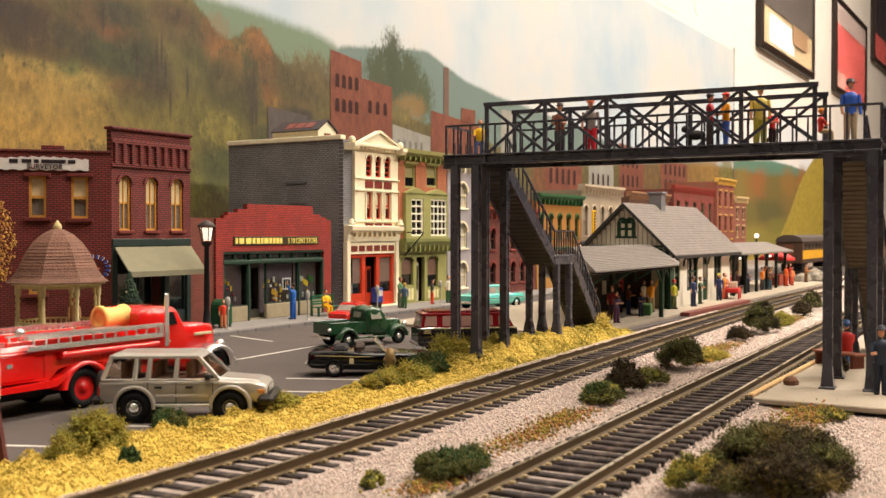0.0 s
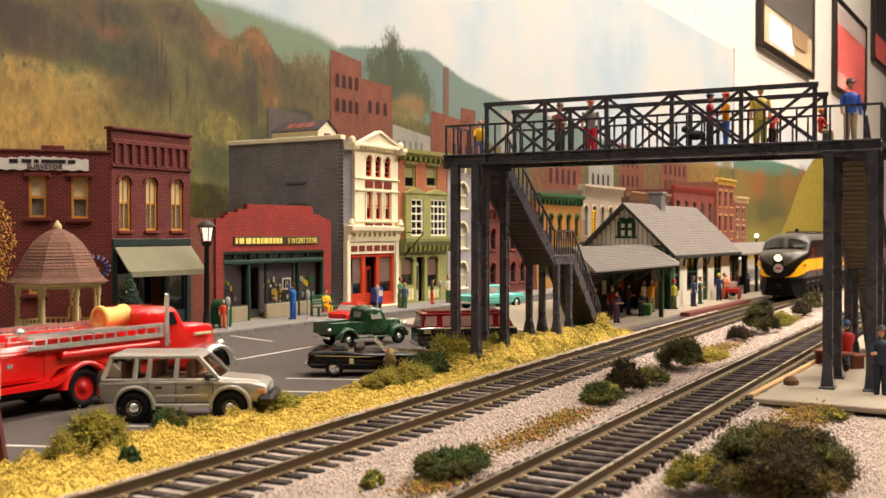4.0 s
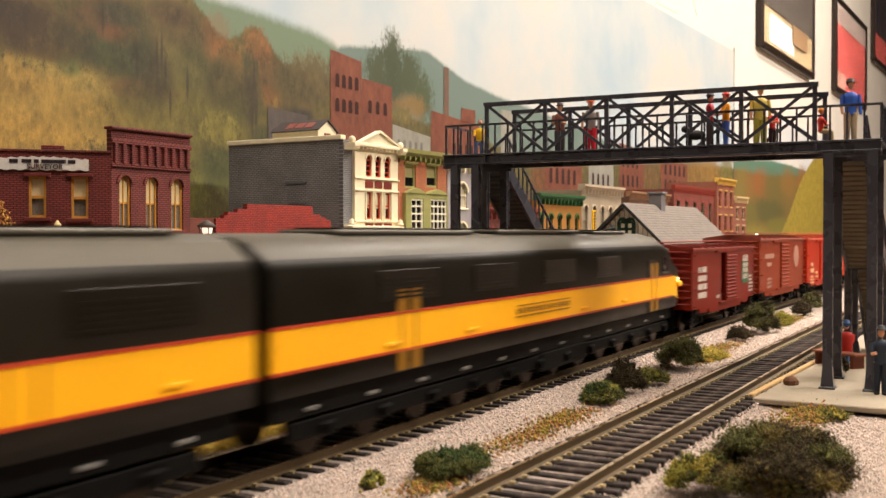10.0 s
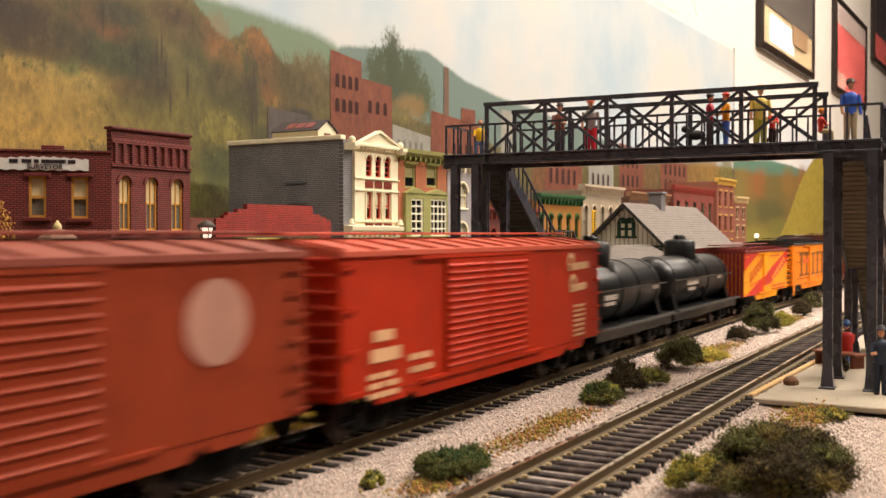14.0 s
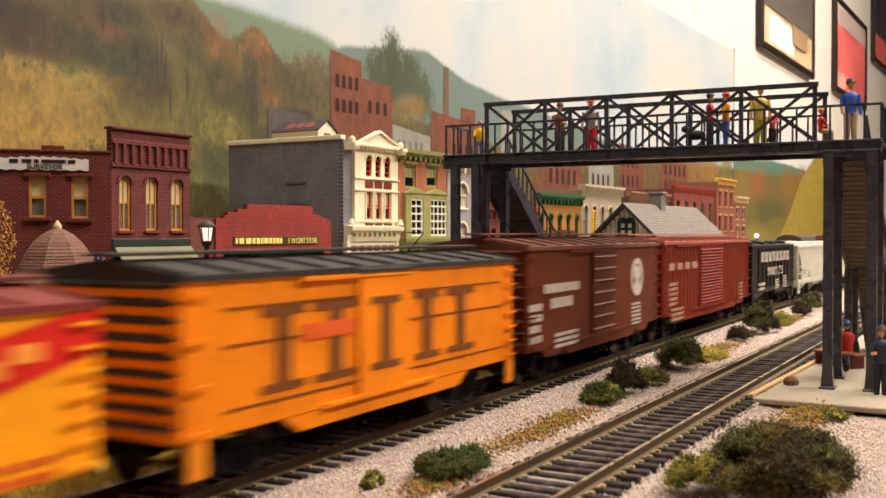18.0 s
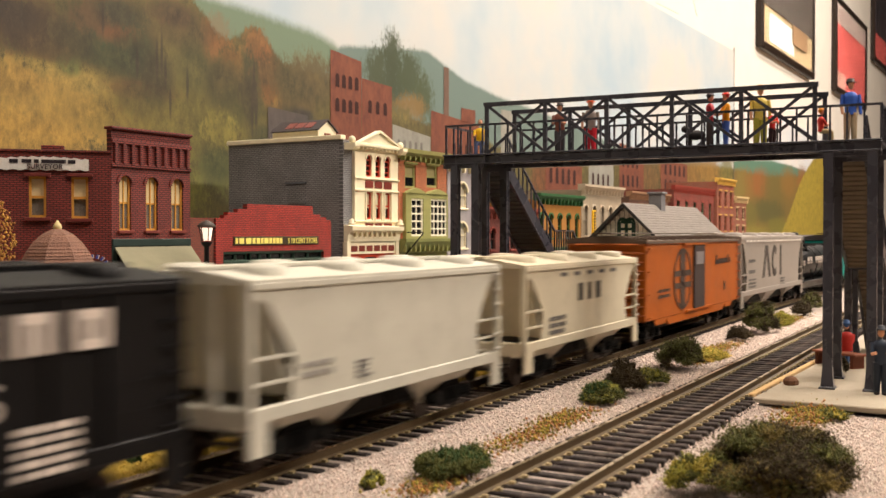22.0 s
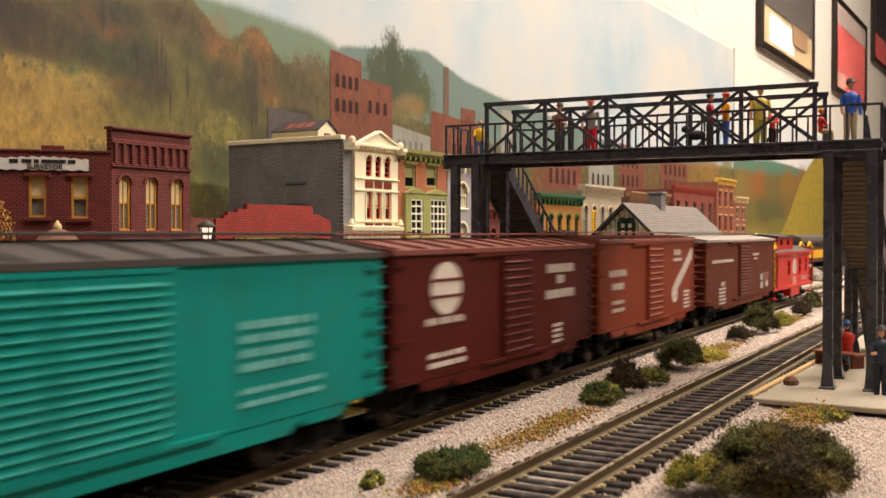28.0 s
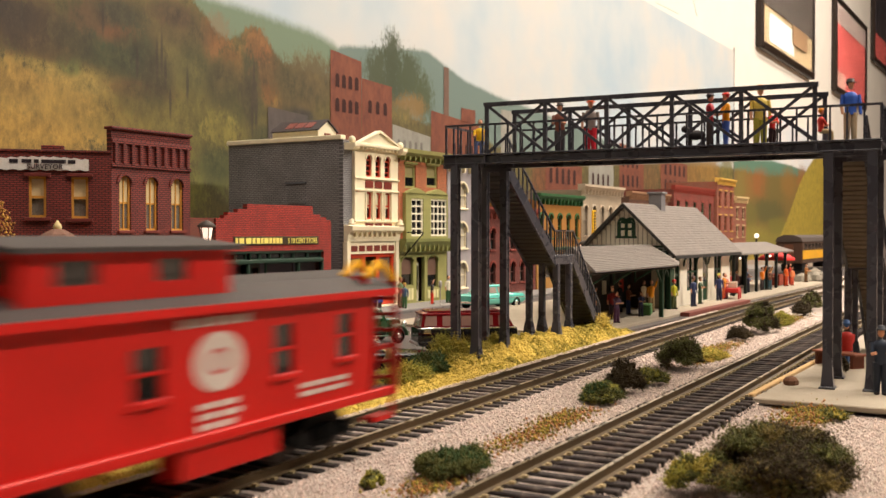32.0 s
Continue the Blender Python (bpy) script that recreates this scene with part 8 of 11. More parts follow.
def gazebo():
    t = thing("garden_pavilion", 27.86, 35.22, KERB, 10, "cream garden pavilion with brown bell-shaped shingle roof", "pavilion")
    t.scale = (0.87, 0.87, 1.0)
    shingle = mat("brown_shingle", lin(122, 90, 76), 0.85, var=0.24, size=0.4, fine=0.1, bump=0.8, random_tint=0.16)
    cream = mat("old_cream_wood", lin(208, 190, 138), 0.6, var=0.1, size=0.4)
    n = 8
    ang = [2 * math.pi * (i + 0.5) / n for i in range(n)]
    prof = [(2.36, 2.6), (2.08, 2.78), (1.86, 3.05), (1.68, 3.4), (1.45, 3.8), (1.12, 4.2), (0.7, 4.52), (0.3, 4.7), (0.1, 4.74)]
    rows = []
    for (r0, z0), (r1, z1) in zip(prof, prof[1:]):
        for k in range(3):
            rows.append((r0 + (r1 - r0) * k / 3, z0 + (z1 - z0) * k / 3, r0 + (r1 - r0) * (k + 1) / 3, z0 + (z1 - z0) * (k + 1) / 3))
    for r0, z0, r1, z1 in rows:
        m = Mesh()
        m.loft([[((r0 + 0.02) * math.cos(a), (r0 + 0.02) * math.sin(a), z0 - 0.05) for a in ang], [((r0 + 0.07) * math.cos(a), (r0 + 0.07) * math.sin(a), z0 - 0.03) for a in ang], [(r1 * math.cos(a), r1 * math.sin(a), z1) for a in ang]], 0, False)
        part("shingle_course", m, shingle, t)
    part("roof_rim", Mesh().loft([[(r * math.cos(a), r * math.sin(a), z) for a in ang] for r, z in ((2.05, 2.45), (2.24, 2.5), (2.24, 2.64), (2.05, 2.66))]), cream, t)
    part("finial", Mesh().spin(0, 0, [(0.16, 4.68), (0.2, 4.76), (0.2, 4.86), (0.12, 4.96), (0.03, 5.08)], 10), cream, t)
    part("floor", Mesh().loft([[(2.1 * math.cos(a), 2.1 * math.sin(a), z) for a in ang] for z in (0, 0.25)]), cream, t)
    for i, a in enumerate(ang):
        x, y = 1.9 * math.cos(a), 1.9 * math.sin(a)
        part("post", Mesh().spin(x, y, [(0.12, 0.25), (0.12, 0.95), (0.07, 1.0), (0.11, 1.08), (0.07, 1.16), (0.1, 1.3), (0.07, 1.42), (0.1, 1.55), (0.07, 1.68), (0.1, 1.82), (0.07, 1.95), (0.12, 2.05), (0.12, 2.5)], 8), cream, t)
        b_ = ang[(i + 1) % n]
        x2, y2 = 1.9 * math.cos(b_), 1.9 * math.sin(b_)
        part("arch_board", Mesh().bar((x, y, 2.4), (x2, y2, 2.4), 0.08, 0.16), cream, t)
        if i not in (5,):
            rl = part("railing", Mesh().bar((x, y, 0.95), (x2, y2, 0.95), 0.08, 0.08).bar((x, y, 0.4), (x2, y2, 0.4), 0.06, 0.06), cream, t)
            for k in range(1, 6):
                f = k / 6
                px, py = x + (x2 - x) * f, y + (y2 - y) * f
                part("baluster", Mesh().bar((px, py, 0.4), (px, py, 0.95), 0.05), cream, rl)


gazebo()
figurine(28.4, 34.9, 0.12, 250, (196, 150, 110), (150, 110, 80), 1.6, None, "down", label="pale painted figure inside the pavilion")

# the right-hand platform's clutter
bn = thing("wooden_bench", 37.4, 6.45, PL, 55, "low reddish-brown wooden bench on the platform", "bench")
part("seat", Mesh().box(-1.0, -0.3, 0.42, 1.0, 0.3, 0.5, c=0.02), paint(132, 74, 50, 0.6), bn)
for x in (-0.8, 0.8):
    part("leg", Mesh().box(x - 0.06, -0.26, 0, x + 0.06, 0.26, 0.43), paint(112, 60, 42, 0.6), bn)
edge = Mesh().box(29.2, 7.32, -0.42, 46, 7.5, -0.14, c=0.03)
single("platform_edge_beam", edge, mat("bare_timber", lin(188, 154, 104), 0.75, var=0.2, size=0.6, bump=0.3), "bare pale timber edging the platform", "timber", kind="structure")
st = Mesh().ball((0, 0, 0.14), (0.3, 0.24, 0.18), 8, 5, smooth=False)
single("stone", st, paint(104, 72, 52, 0.9), "small brown stone lying on the platform", "stone", at=(32.0, 6.9, PL - 0.05))
cart = thing("luggage_cart", 72.0, 19.5, PL, 10, "small red luggage cart on the platform", "cart")
part("box", Mesh().box(-0.9, -0.45, 0.45, 0.9, 0.45, 0.75, c=0.04), paint(190, 44, 40, 0.5), cart)
for x in (-0.6, 0.6):
    for y in (-0.45, 0.45):
        part("wheel", Mesh().cyl((x, y - 0.05, 0.28), (x, y + 0.05, 0.28), 0.28, n=14), paint(176, 40, 40, 0.5), cart)
part("parcel", Mesh().box(-0.4, -0.3, 0.75, 0.2, 0.3, 1.2, c=0.05), paint(206, 190, 170, 0.6), cart)
tr = thing("trunk", 55.3, 19.9, PL, 15, "green luggage trunk standing on the platform", "trunk")
part("case", Mesh().box(-0.6, -0.35, 0, 0.6, 0.35, 0.5, c=0.05), paint(70, 110, 62, 0.55), tr)
part("lid", Mesh().box(-0.62, -0.37, 0.5, 0.62, 0.37, 0.62, c=0.05), paint(84, 124, 72, 0.55), tr)
um = thing("market_stall", 93.2, 21.4, PL, 0, "market stall with a red cloth roof", "stall")
part("cloth_roof", Mesh().spin(0, 0, [(1.6, 2.2), (1.62, 2.4), (1.0, 2.75), (0.1, 3.0)], 12), paint(206, 44, 40, 0.6), um)
part("pole", Mesh().cyl((0, 0, 0), (0, 0, 2.9), 0.06, n=8), BLACK, um)
part("counter", Mesh().box(-1.0, -0.5, 0, 1.0, 0.5, 0.95, c=0.04), paint(160, 70, 50, 0.6), um)
for x, y in ((75.6, 20.4), (78.0, 20.6), (82.5, 20.4), (87.0, 20.5)):
    lm = thing("hanging_lamp", x, y, 2.2, 0, "small lit lamp hanging under the canopy", "lamp", "canopy lamps")
    part("bulb", Mesh().ball((0, 0, 0.3), 0.09, 8, 6), glow_mat("bulb_glow", (1.0, 0.85, 0.6, 1), 2.0), lm)
    part("cord", Mesh().cyl((0, 0, 0.4), (0, 0, 0.95), 0.02, n=5), BLACK, lm)
gl = thing("globe_lamp", 99.0, 24.6, PL, 0, "black lamp post with a white globe", "street lamp", "street lamps")
part("post", Mesh().cyl((0, 0, 0), (0, 0, 4.1), 0.1, n=8), BLACK, gl)
part("globe", Mesh().ball((0, 0, 4.35), 0.22, 12, 8), glow_mat("globe_glow", (1.0, 0.9, 0.76, 1), 0.85), gl)
rr = random.Random(21)
for i in range(9):
    m = Mesh().ball((0, 0, 0.3), (rr.uniform(0.5, 1.1), rr.uniform(0.4, 0.8), rr.uniform(0.4, 0.9)), 7, 4, smooth=False)
    single("rock", m, mat("pale_rock_%d" % i, lin(140, 132, 118), 0.9, var=0.25, size=0.5, bump=0.5), "pale grey boulder past the platform end", "rock", "boulders", at=(101 + i * 1.3, 19.9 + rr.uniform(0, 2.0), -0.4), rz=rr.uniform(0, 180))


def coach(x, y):
    t = thing("passenger_coach", x, y, -0.1, 0, "standing passenger coach in dark brown and yellow", "passenger coach", "standing coaches")
    yel, brn = paint(214, 158, 30, 0.45), paint(74, 52, 40, 0.5)
    part("body", Mesh().box(0, -1.5, 1.0, 24, 1.5, 3.5, c=0.08), brn, t)
    part("stripe", Mesh().box(0.1, -1.54, 1.5, 23.9, -1.5, 2.5), yel, t)
    part("roof", Mesh().prism([(-1.55, 3.5), (1.55, 3.5), (1.3, 4.0), (0.5, 4.3), (-0.5, 4.3), (-1.3, 4.0)], "x", -0.1, 24.1), paint(70, 60, 54, 0.6), t)
    for i in range(11):
        part("window", Mesh().box(1.2 + i * 2.0, -1.53, 2.62, 2.5 + i * 2.0, -1.5, 3.3, c=0.02), DARK_GLASS, t)
    part("end_door", Mesh().box(-0.06, -0.5, 1.0, 0.0, 0.5, 3.2, c=0.02), paint(96, 62, 44, 0.5), t)
    for xx in (3.0, 21.0):
        part("truck", Mesh().box(xx - 1.6, -1.2, 0.1, xx + 1.6, 1.2, 0.95, c=0.08), TRUCKDARK, t)


TRUCKDARK = paint(30, 28, 28, 0.6)
coach(121.5, 26.5)
coach(146.5, 26.5)


# ---------------------------------------------------------------- plants and loose ground
def flakes(m, x, y, z, r, rnd, mi=0):
    """One crumb of ground foam: a small uneven pyramid pair."""
    a = rnd.uniform(0, 6.28)
    pts = [(x + r * rnd.uniform(0.6, 1.2) * math.cos(a + k * 2.094), y + r * rnd.uniform(0.6, 1.2) * math.sin(a + k * 2.094), z + r * rnd.uniform(-0.3, 0.3)) for k in range(3)]
    pts += [(x + rnd.uniform(-0.3, 0.3) * r, y + rnd.uniform(-0.3, 0.3) * r, z + r * rnd.uniform(0.7, 1.3)), (x, y, z - r * rnd.uniform(0.6, 1.0))]
    m.add(pts, [(0, 1, 3), (1, 2, 3), (2, 0, 3), (1, 0, 4), (2, 1, 4), (0, 2, 4)], mi, True)


def foam(name, rgb, dark=0.35):
    return mat(name, lin(*rgb), 0.95, var=0.25, size=0.35, fine=0.06, bump=0.5, island=dark)


OLIVE_DARK = foam("bush_dark_olive", (106, 92, 44))
DARKBUSH, GREENBUSH, LIME, OLIVE = foam("bush_dark", (58, 48, 28)), foam("bush_green", (82, 84, 40)), foam("bush_lime", (142, 138, 56)), foam("turf_olive", (146, 132, 52))
YELLOW, STRAW, ORANGE, DEEP = foam("turf_yellow", (202, 176, 84), 0.08), foam("turf_straw", (180, 158, 68), 0.1), foam("weed_orange", (158, 108, 66)), foam("bush_deep_green", (52, 74, 36))


def bush(x, y, rx, ry, h, mats, label, count=420, seed=0, base=-0.3, crumb=0.034):
    """A foam bush of four ragged clumps."""
    rnd = random.Random(seed + int(x * 100))
    t = thing("bush", x, y, base, 0, label, "bush", "bushes")
    big = max(rx, ry) > 1.5
    for c in range(4):
        m = Mesh()
        lobes = []
        for _ in range(20 if big else 11):
            a, d = c * 1.57 + rnd.uniform(-0.85, 0.85), rnd.random() ** 0.55
            rise = math.sqrt(max(0.0, 1 - (d * 0.95) ** 2)) * (rnd.uniform(0.25, 1.2) if big else rnd.uniform(0.35, 1.0))
            lobes.append((0.88 * d * math.cos(a) * rx, 0.88 * d * math.sin(a) * ry, h * (0.08 + 0.8 * rise), rnd.uniform(0.13, 0.27) if big else rnd.uniform(0.18, 0.38), rnd.randrange(len(mats))))
        mean = (rx + ry) / 2
        for _ in range(int(count * 0.5)):
            lx, ly, lz, lr, hue = rnd.choice(lobes)
            a, b = rnd.uniform(0, 6.28), math.asin(rnd.uniform(-0.5, 1))
            reach = lr * rnd.uniform(0.6, 1.35)
            dx, dy, dz = mean * reach * math.cos(a) * math.cos(b), mean * reach * math.sin(a) * math.cos(b), max(h, mean * 0.6) * reach * math.sin(b)
            bent = rnd.uniform(-0.12, 0.12) * mean * lr
            for k in range(5):
                f = 0.2 + 0.2 * k
                flakes(m, lx + dx * f + bent * f * f, ly + dy * f - bent * f, max(0.02, lz + dz * f), crumb * (1.5 - f) * rnd.uniform(0.6, 1.5), rnd, hue if rnd.random() < 0.8 else rnd.randrange(len(mats)))
        part("clump", m, mats, t)


for i, a in enumerate(((17.0, 10.0, 1.0, 0.6, 0.62, [GREENBUSH, DEEP, GREENBUSH], "low dark green foam bush between the tracks", 2200), (15.5, 10.85, 0.25, 0.2, 0.35, [LIME, GREENBUSH], "small light green tuft in the ballast", 160), (26.6, 10.8, 0.75, 0.55, 0.62, [GREENBUSH, DEEP, LIME], "low green foam bush between the tracks", 1000),
                       (28.5, 10.9, 0.65, 0.55, 0.95, [DARKBUSH], "dark brown foam bush between the tracks", 1000), (30.4, 10.75, 0.75, 0.6, 0.55, [LIME, GREENBUSH], "light green foam bush between the tracks", 900), (34.6, 11.1, 1.15, 0.85, 1.2, [DARKBUSH, GREENBUSH], "dark foam bush between the tracks", 1500),
                       (37.6, 11.0, 1.2, 0.6, 0.45, [LIME, OLIVE, YELLOW], "low yellow-green tuft between the tracks", 600), (45.0, 11.9, 0.8, 0.5, 0.7, [DARKBUSH], "dark brown foam bush between the tracks", 600), (48.8, 11.9, 1.6, 0.8, 1.4, [DARKBUSH, GREENBUSH], "large dark foam bush between the tracks", 1300),
                       (53.5, 12.0, 1.5, 0.6, 0.75, [LIME, OLIVE], "light green foam bush between the tracks", 500), (60.0, 12.4, 1.4, 0.5, 0.9, [DARKBUSH], "dark foam bush beside the main track", 420), (65.5, 12.9, 1.6, 0.6, 1.1, [DARKBUSH, GREENBUSH], "dark foam bush beside the main track", 420),
                       (19.5, 4.35, 1.75, 1.5, 1.12, [DARKBUSH, GREENBUSH, DARKBUSH, OLIVE_DARK], "large dark foam bush growing in the gravel", 7500), (18.6, 5.75, 0.55, 0.5, 0.6, [LIME, OLIVE, GREENBUSH], "yellow-green tuft growing in the gravel", 900), (27.9, 5.1, 1.0, 0.45, 0.25, [GREENBUSH, OLIVE], "low green tuft at the platform foot", 400),
                       (14.5, 17.3, 1.0, 0.6, 0.85, [OLIVE, LIME], "olive foam bush at the edge of the car park", 480), (14.3, 15.9, 0.25, 0.2, 0.45, [DEEP], "small deep green tuft in the yellow turf", 120), (17.3, 17.9, 0.5, 0.35, 0.62, [DEEP, GREENBUSH], "deep green foam bush beside the parked car", 300),
                       (20.6, 17.5, 0.8, 0.5, 0.6, [OLIVE, LIME], "olive foam tuft in the yellow turf", 240), (25.4, 17.3, 1.1, 0.6, 0.6, [OLIVE, LIME, GREENBUSH], "olive foam bush in the turf strip", 480), (28.3, 17.6, 1.0, 0.6, 0.85, [DEEP, GREENBUSH], "green foam bush in the turf strip", 420),
                       (30.6, 18.1, 1.2, 0.6, 1.15, [OLIVE, LIME], "olive foam bush in the turf strip", 340), (33.6, 17.9, 1.2, 0.6, 0.95, [OLIVE, LIME], "olive foam bush at the bridge posts", 380), (36.8, 17.8, 0.9, 0.5, 0.6, [OLIVE, YELLOW], "yellow-olive foam bush in the turf strip", 340),
                       (40.0, 18.0, 1.0, 0.5, 0.7, [OLIVE, LIME], "olive foam bush by the stair foot", 340), (43.2, 17.8, 1.2, 0.5, 1.0, [YELLOW, OLIVE], "yellow foam bush by the stair foot", 420), (26.4, 17.2, 1.3, 0.6, 0.7, [OLIVE, LIME], "olive foam tuft beside the track", 300),
                       (35.4, 6.1, 0.35, 0.3, 0.6, [DARKBUSH], "small dark foam bush by the bridge post", 200))):
    bush(*a[:4], a[4] * (1.15 if a[1] > 15 else 1.0), a[5], a[6], int(a[7] * (2.2 if a[1] > 15 else 1.0)), i, base=-0.46 if a[1] < 5.6 else -0.22 if a[0] == 35.4 else -0.38 if a[1] > 14 else -0.33)


def shrub_tree(x, y, z, h, r, mats, label, count, cone=False):
    t = thing("model_tree", x, y, z, 0, label, "tree", "model trees")
    rnd = random.Random(int(x * 10))
    tw = Mesh().cyl((0, 0, 0), (0.05, 0, h * 0.55), 0.1, 0.05, 7)
    for i in range(7):
        a = rnd.uniform(0, 6.28)
        tw.cyl((0.02, 0, h * (0.3 + 0.05 * i)), (r * 0.6 * math.cos(a), r * 0.6 * math.sin(a), h * (0.45 + 0.07 * i)), 0.04, 0.015, 5)
    part("trunk", tw, paint(84, 66, 48, 0.9), t)
    m = Mesh()
    for _ in range(count * 3):
        f = rnd.random()
        if cone:
            rr_, zz = r * (1 - f) ** 0.9 * rnd.uniform(0.55, 1.05), 0.25 + f * (h - 0.25)
        else:
            rr_, zz = r * math.sqrt(max(0.02, 1 - (2 * f - 1) ** 2)) * rnd.uniform(0.4, 1.1), h * (0.3 + 0.7 * f)
        a = rnd.uniform(0, 6.28)
        flakes(m, rr_ * math.cos(a), rr_ * math.sin(a), zz, rnd.uniform(0.035, 0.08), rnd, rnd.randrange(len(mats)))
    part("crown", m, mats, t)
    if cone:
        for i in range(14):
            f, a = rnd.uniform(0.05, 0.9), rnd.uniform(0, 6.28)
            part("bauble", Mesh().ball((r * (1 - f) * 1.0 * math.cos(a), r * (1 - f) * math.sin(a), 0.25 + f * (h - 0.3)), 0.06, 6, 4), paint(*rnd.choice(((190, 60, 50), (200, 180, 150), (170, 150, 90))), 0.4), t)


shrub_tree(31.1, 34.6, KERB, 2.85, 0.85, [foam("fir_green", (58, 76, 58)), foam("fir_dark", (44, 62, 50))], "small dark green decorated fir tree by the shop", 900, True)
shrub_tree(24.4, 35.6, KERB, 6.4, 1.35, [foam("autumn_yellow", (172, 132, 60)), foam("autumn_rust", (146, 100, 50))], "yellow autumn tree at the corner of the shop", 1100)

# turf strip between the car park and the main track
rnd = random.Random(31)


def turf_z(u, o, y):
    """Height of the lumpy turf at the way u, o metres beyond the main track, y across the layout."""
    hh = 0.12 + 0.3 * max(0, noise.noise((u * 0.9, o * 1.2, 1))) + 0.22 * noise.noise((u * 2.5, o * 2.5, 4)) + 0.07 * noise.noise((u * 6, o * 6, 9))
    z = -0.44 + min(1, max(0, o - 1.3) * 1.2) * (hh + 0.1)
    if 29.6 < u < 44.5:
        z += 0.42 * min(1, (u - 29.6) / 1.0, (44.5 - u) / 2.4) * min(1, max(0, (y + o - 16.85) / 0.35))
    return z


turf = Mesh()
for i in range(100000):
    u = 6 + rnd.random() ** 1.5 * 40
    x, y, hd = on_line(u, 0)
    o = 1.4 + rnd.random() * max(0.4, (18.25 + 0.35 * noise.noise((u * 0.4, 2, 0)) - y - 1.4))
    k = noise.noise((u * 0.6, o * 0.9, 7)) + 0.5 * noise.noise((u * 2.2, o * 2.6, 3)) + rnd.uniform(-0.16, 0.16) + 0.22 * (y + o - 17.4)
    flakes(turf, x - math.sin(hd) * o, y + math.cos(hd) * o, turf_z(u, o, y) + rnd.uniform(-0.02, 0.035), rnd.uniform(0.012, 0.03) * (1 + u / 50), rnd, 0 if k < 0.2 - 0.018 * (u - 12) else 1 if k < 0.38 - 0.018 * (u - 12) else 2)
single("turf", turf, [YELLOW, STRAW, OLIVE], "yellow straw-coloured foam turf along the track", "turf", kind="stuff")
bank = Mesh()
rows = []
for s in np.linspace(4, 46, 260):
    x, y, hd = on_line(float(s))
    wide = 18.2 + 0.35 * noise.noise((float(s) * 0.4, 2, 0)) - y
    rows.append([(x - math.sin(hd) * o, y + math.cos(hd) * o, turf_z(float(s), o, y) if i < 23 else -0.46) for i, o in enumerate(np.linspace(1.3, wide, 24))])
bank.loft(rows, 0, False, True, False)
bank.loft([[(x, y, z) for x in (29.6, 30.6, 42.2, 44.6)] for y, z in ((17.0, -0.46), (17.15, BANK - 0.06), (19.4, BANK - 0.03), (20.2, -0.46))], 0, False, False, False)
for i, (bx, by, bz) in enumerate(bank.v):
    if bx in (29.6, 44.6) and bz > -0.4:
        bank.v[i] = (bx, by, -0.46)
single("turf_bank", bank, YELLOW, "low straw-yellow bank beneath the turf", "turf", kind="stuff")

# loose weeds and stones between the tracks
weeds = Mesh()
for i in range(7000):
    cx, cy, rx, ry = rnd.choice(((21.0, 10.4, 2.4, 0.45), (23.5, 10.6, 1.6, 0.4), (16.2, 9.9, 1.0, 0.35), (41.5, 11.7, 2.4, 0.5), (37.0, 11.2, 1.5, 0.4), (56, 12.2, 4, 0.5), (22.8, 5.0, 1.2, 0.5), (27, 5.6, 2.4, 0.5)))
    flakes(weeds, cx + rnd.gauss(0, rx * 0.5), cy + rnd.gauss(0, ry * 0.6), -0.27 + rnd.uniform(-0.03, 0.08), rnd.uniform(0.018, 0.045), rnd, rnd.choice((0, 0, 1, 1, 2)))
single("weeds", weeds, [ORANGE, OLIVE, GREENBUSH], "rusty orange and olive ground cover between the tracks", "weeds", kind="stuff")
stones = Mesh()
n_made = 0
while n_made < 150000:
    u = 8.5 + rnd.random() ** 1.7 * 52
    x, y, hd = on_line(u, 0)
    o = rnd.uniform(-11.5, 1.9) if u < 32 else rnd.uniform(-7.2, 1.9)
    px, py = x - math.sin(hd) * o, y + math.cos(hd) * o
    n_made += 1
    if 28.8 < px < 75 and 1.0 < py < 7.35:
        continue
    d2 = py - near_line(px)
    on_track = abs(o) < 1.35 or abs(d2) < 1.35
    if on_track and (abs(abs(o) - 0.765) < 0.16 or abs(abs(d2) - 0.765) < 0.16):
        continue
    base = -0.33 if on_track else float(np.interp(o, [-11.5, -8.6, -7.6, -6.4, -4.8, -3.6, -1.6, 1.6, 2.3], [-0.47, -0.47, -0.45, -0.27, -0.25, -0.34, -0.24, -0.24, -0.46]))
    flakes(stones, px, py, base + rnd.uniform(-0.02, 0.03), rnd.uniform(0.011, 0.026) * (1 + u / 45), rnd)
single("loose_stones", stones, STONE, "pinkish grey crushed stone scattered over the track bed", "ballast", kind="stuff")


# ---------------------------------------------------------------- the train
SPEED = 13.80


def car_rows(s_mid, half):
    """The way of a car: its two trucks ride the line; x of the car points back along the train, y away from the camera."""
    rows = []
    for i in range(129):
        t = i * 0.25
        s = s_mid - SPEED * (t - 16.0)
        xa, ya, _ = on_line(s - half * 0.66)
        xb, yb, _ = on_line(s + half * 0.66)
        rows.append((t, Matrix.Translation(((xa + xb) / 2 * K, (ya + yb) / 2 * K, 0)) @ Matrix.Rotation(math.atan2(yb - ya, xb - xa), 4, "Z")))
    return rows


TRAIN = []
TRUCK_BLACK = mat("truck_black", lin(9, 9, 9), 0.55, var=0.25, size=0.4, bump=0.2, spec=0.1)
WHEEL = mat("wheel_steel", lin(62, 52, 46), 0.45, 0.4)
PALE = mat("pale_stencil", lin(196, 184, 174), 0.6, var=0.12, size=0.4)


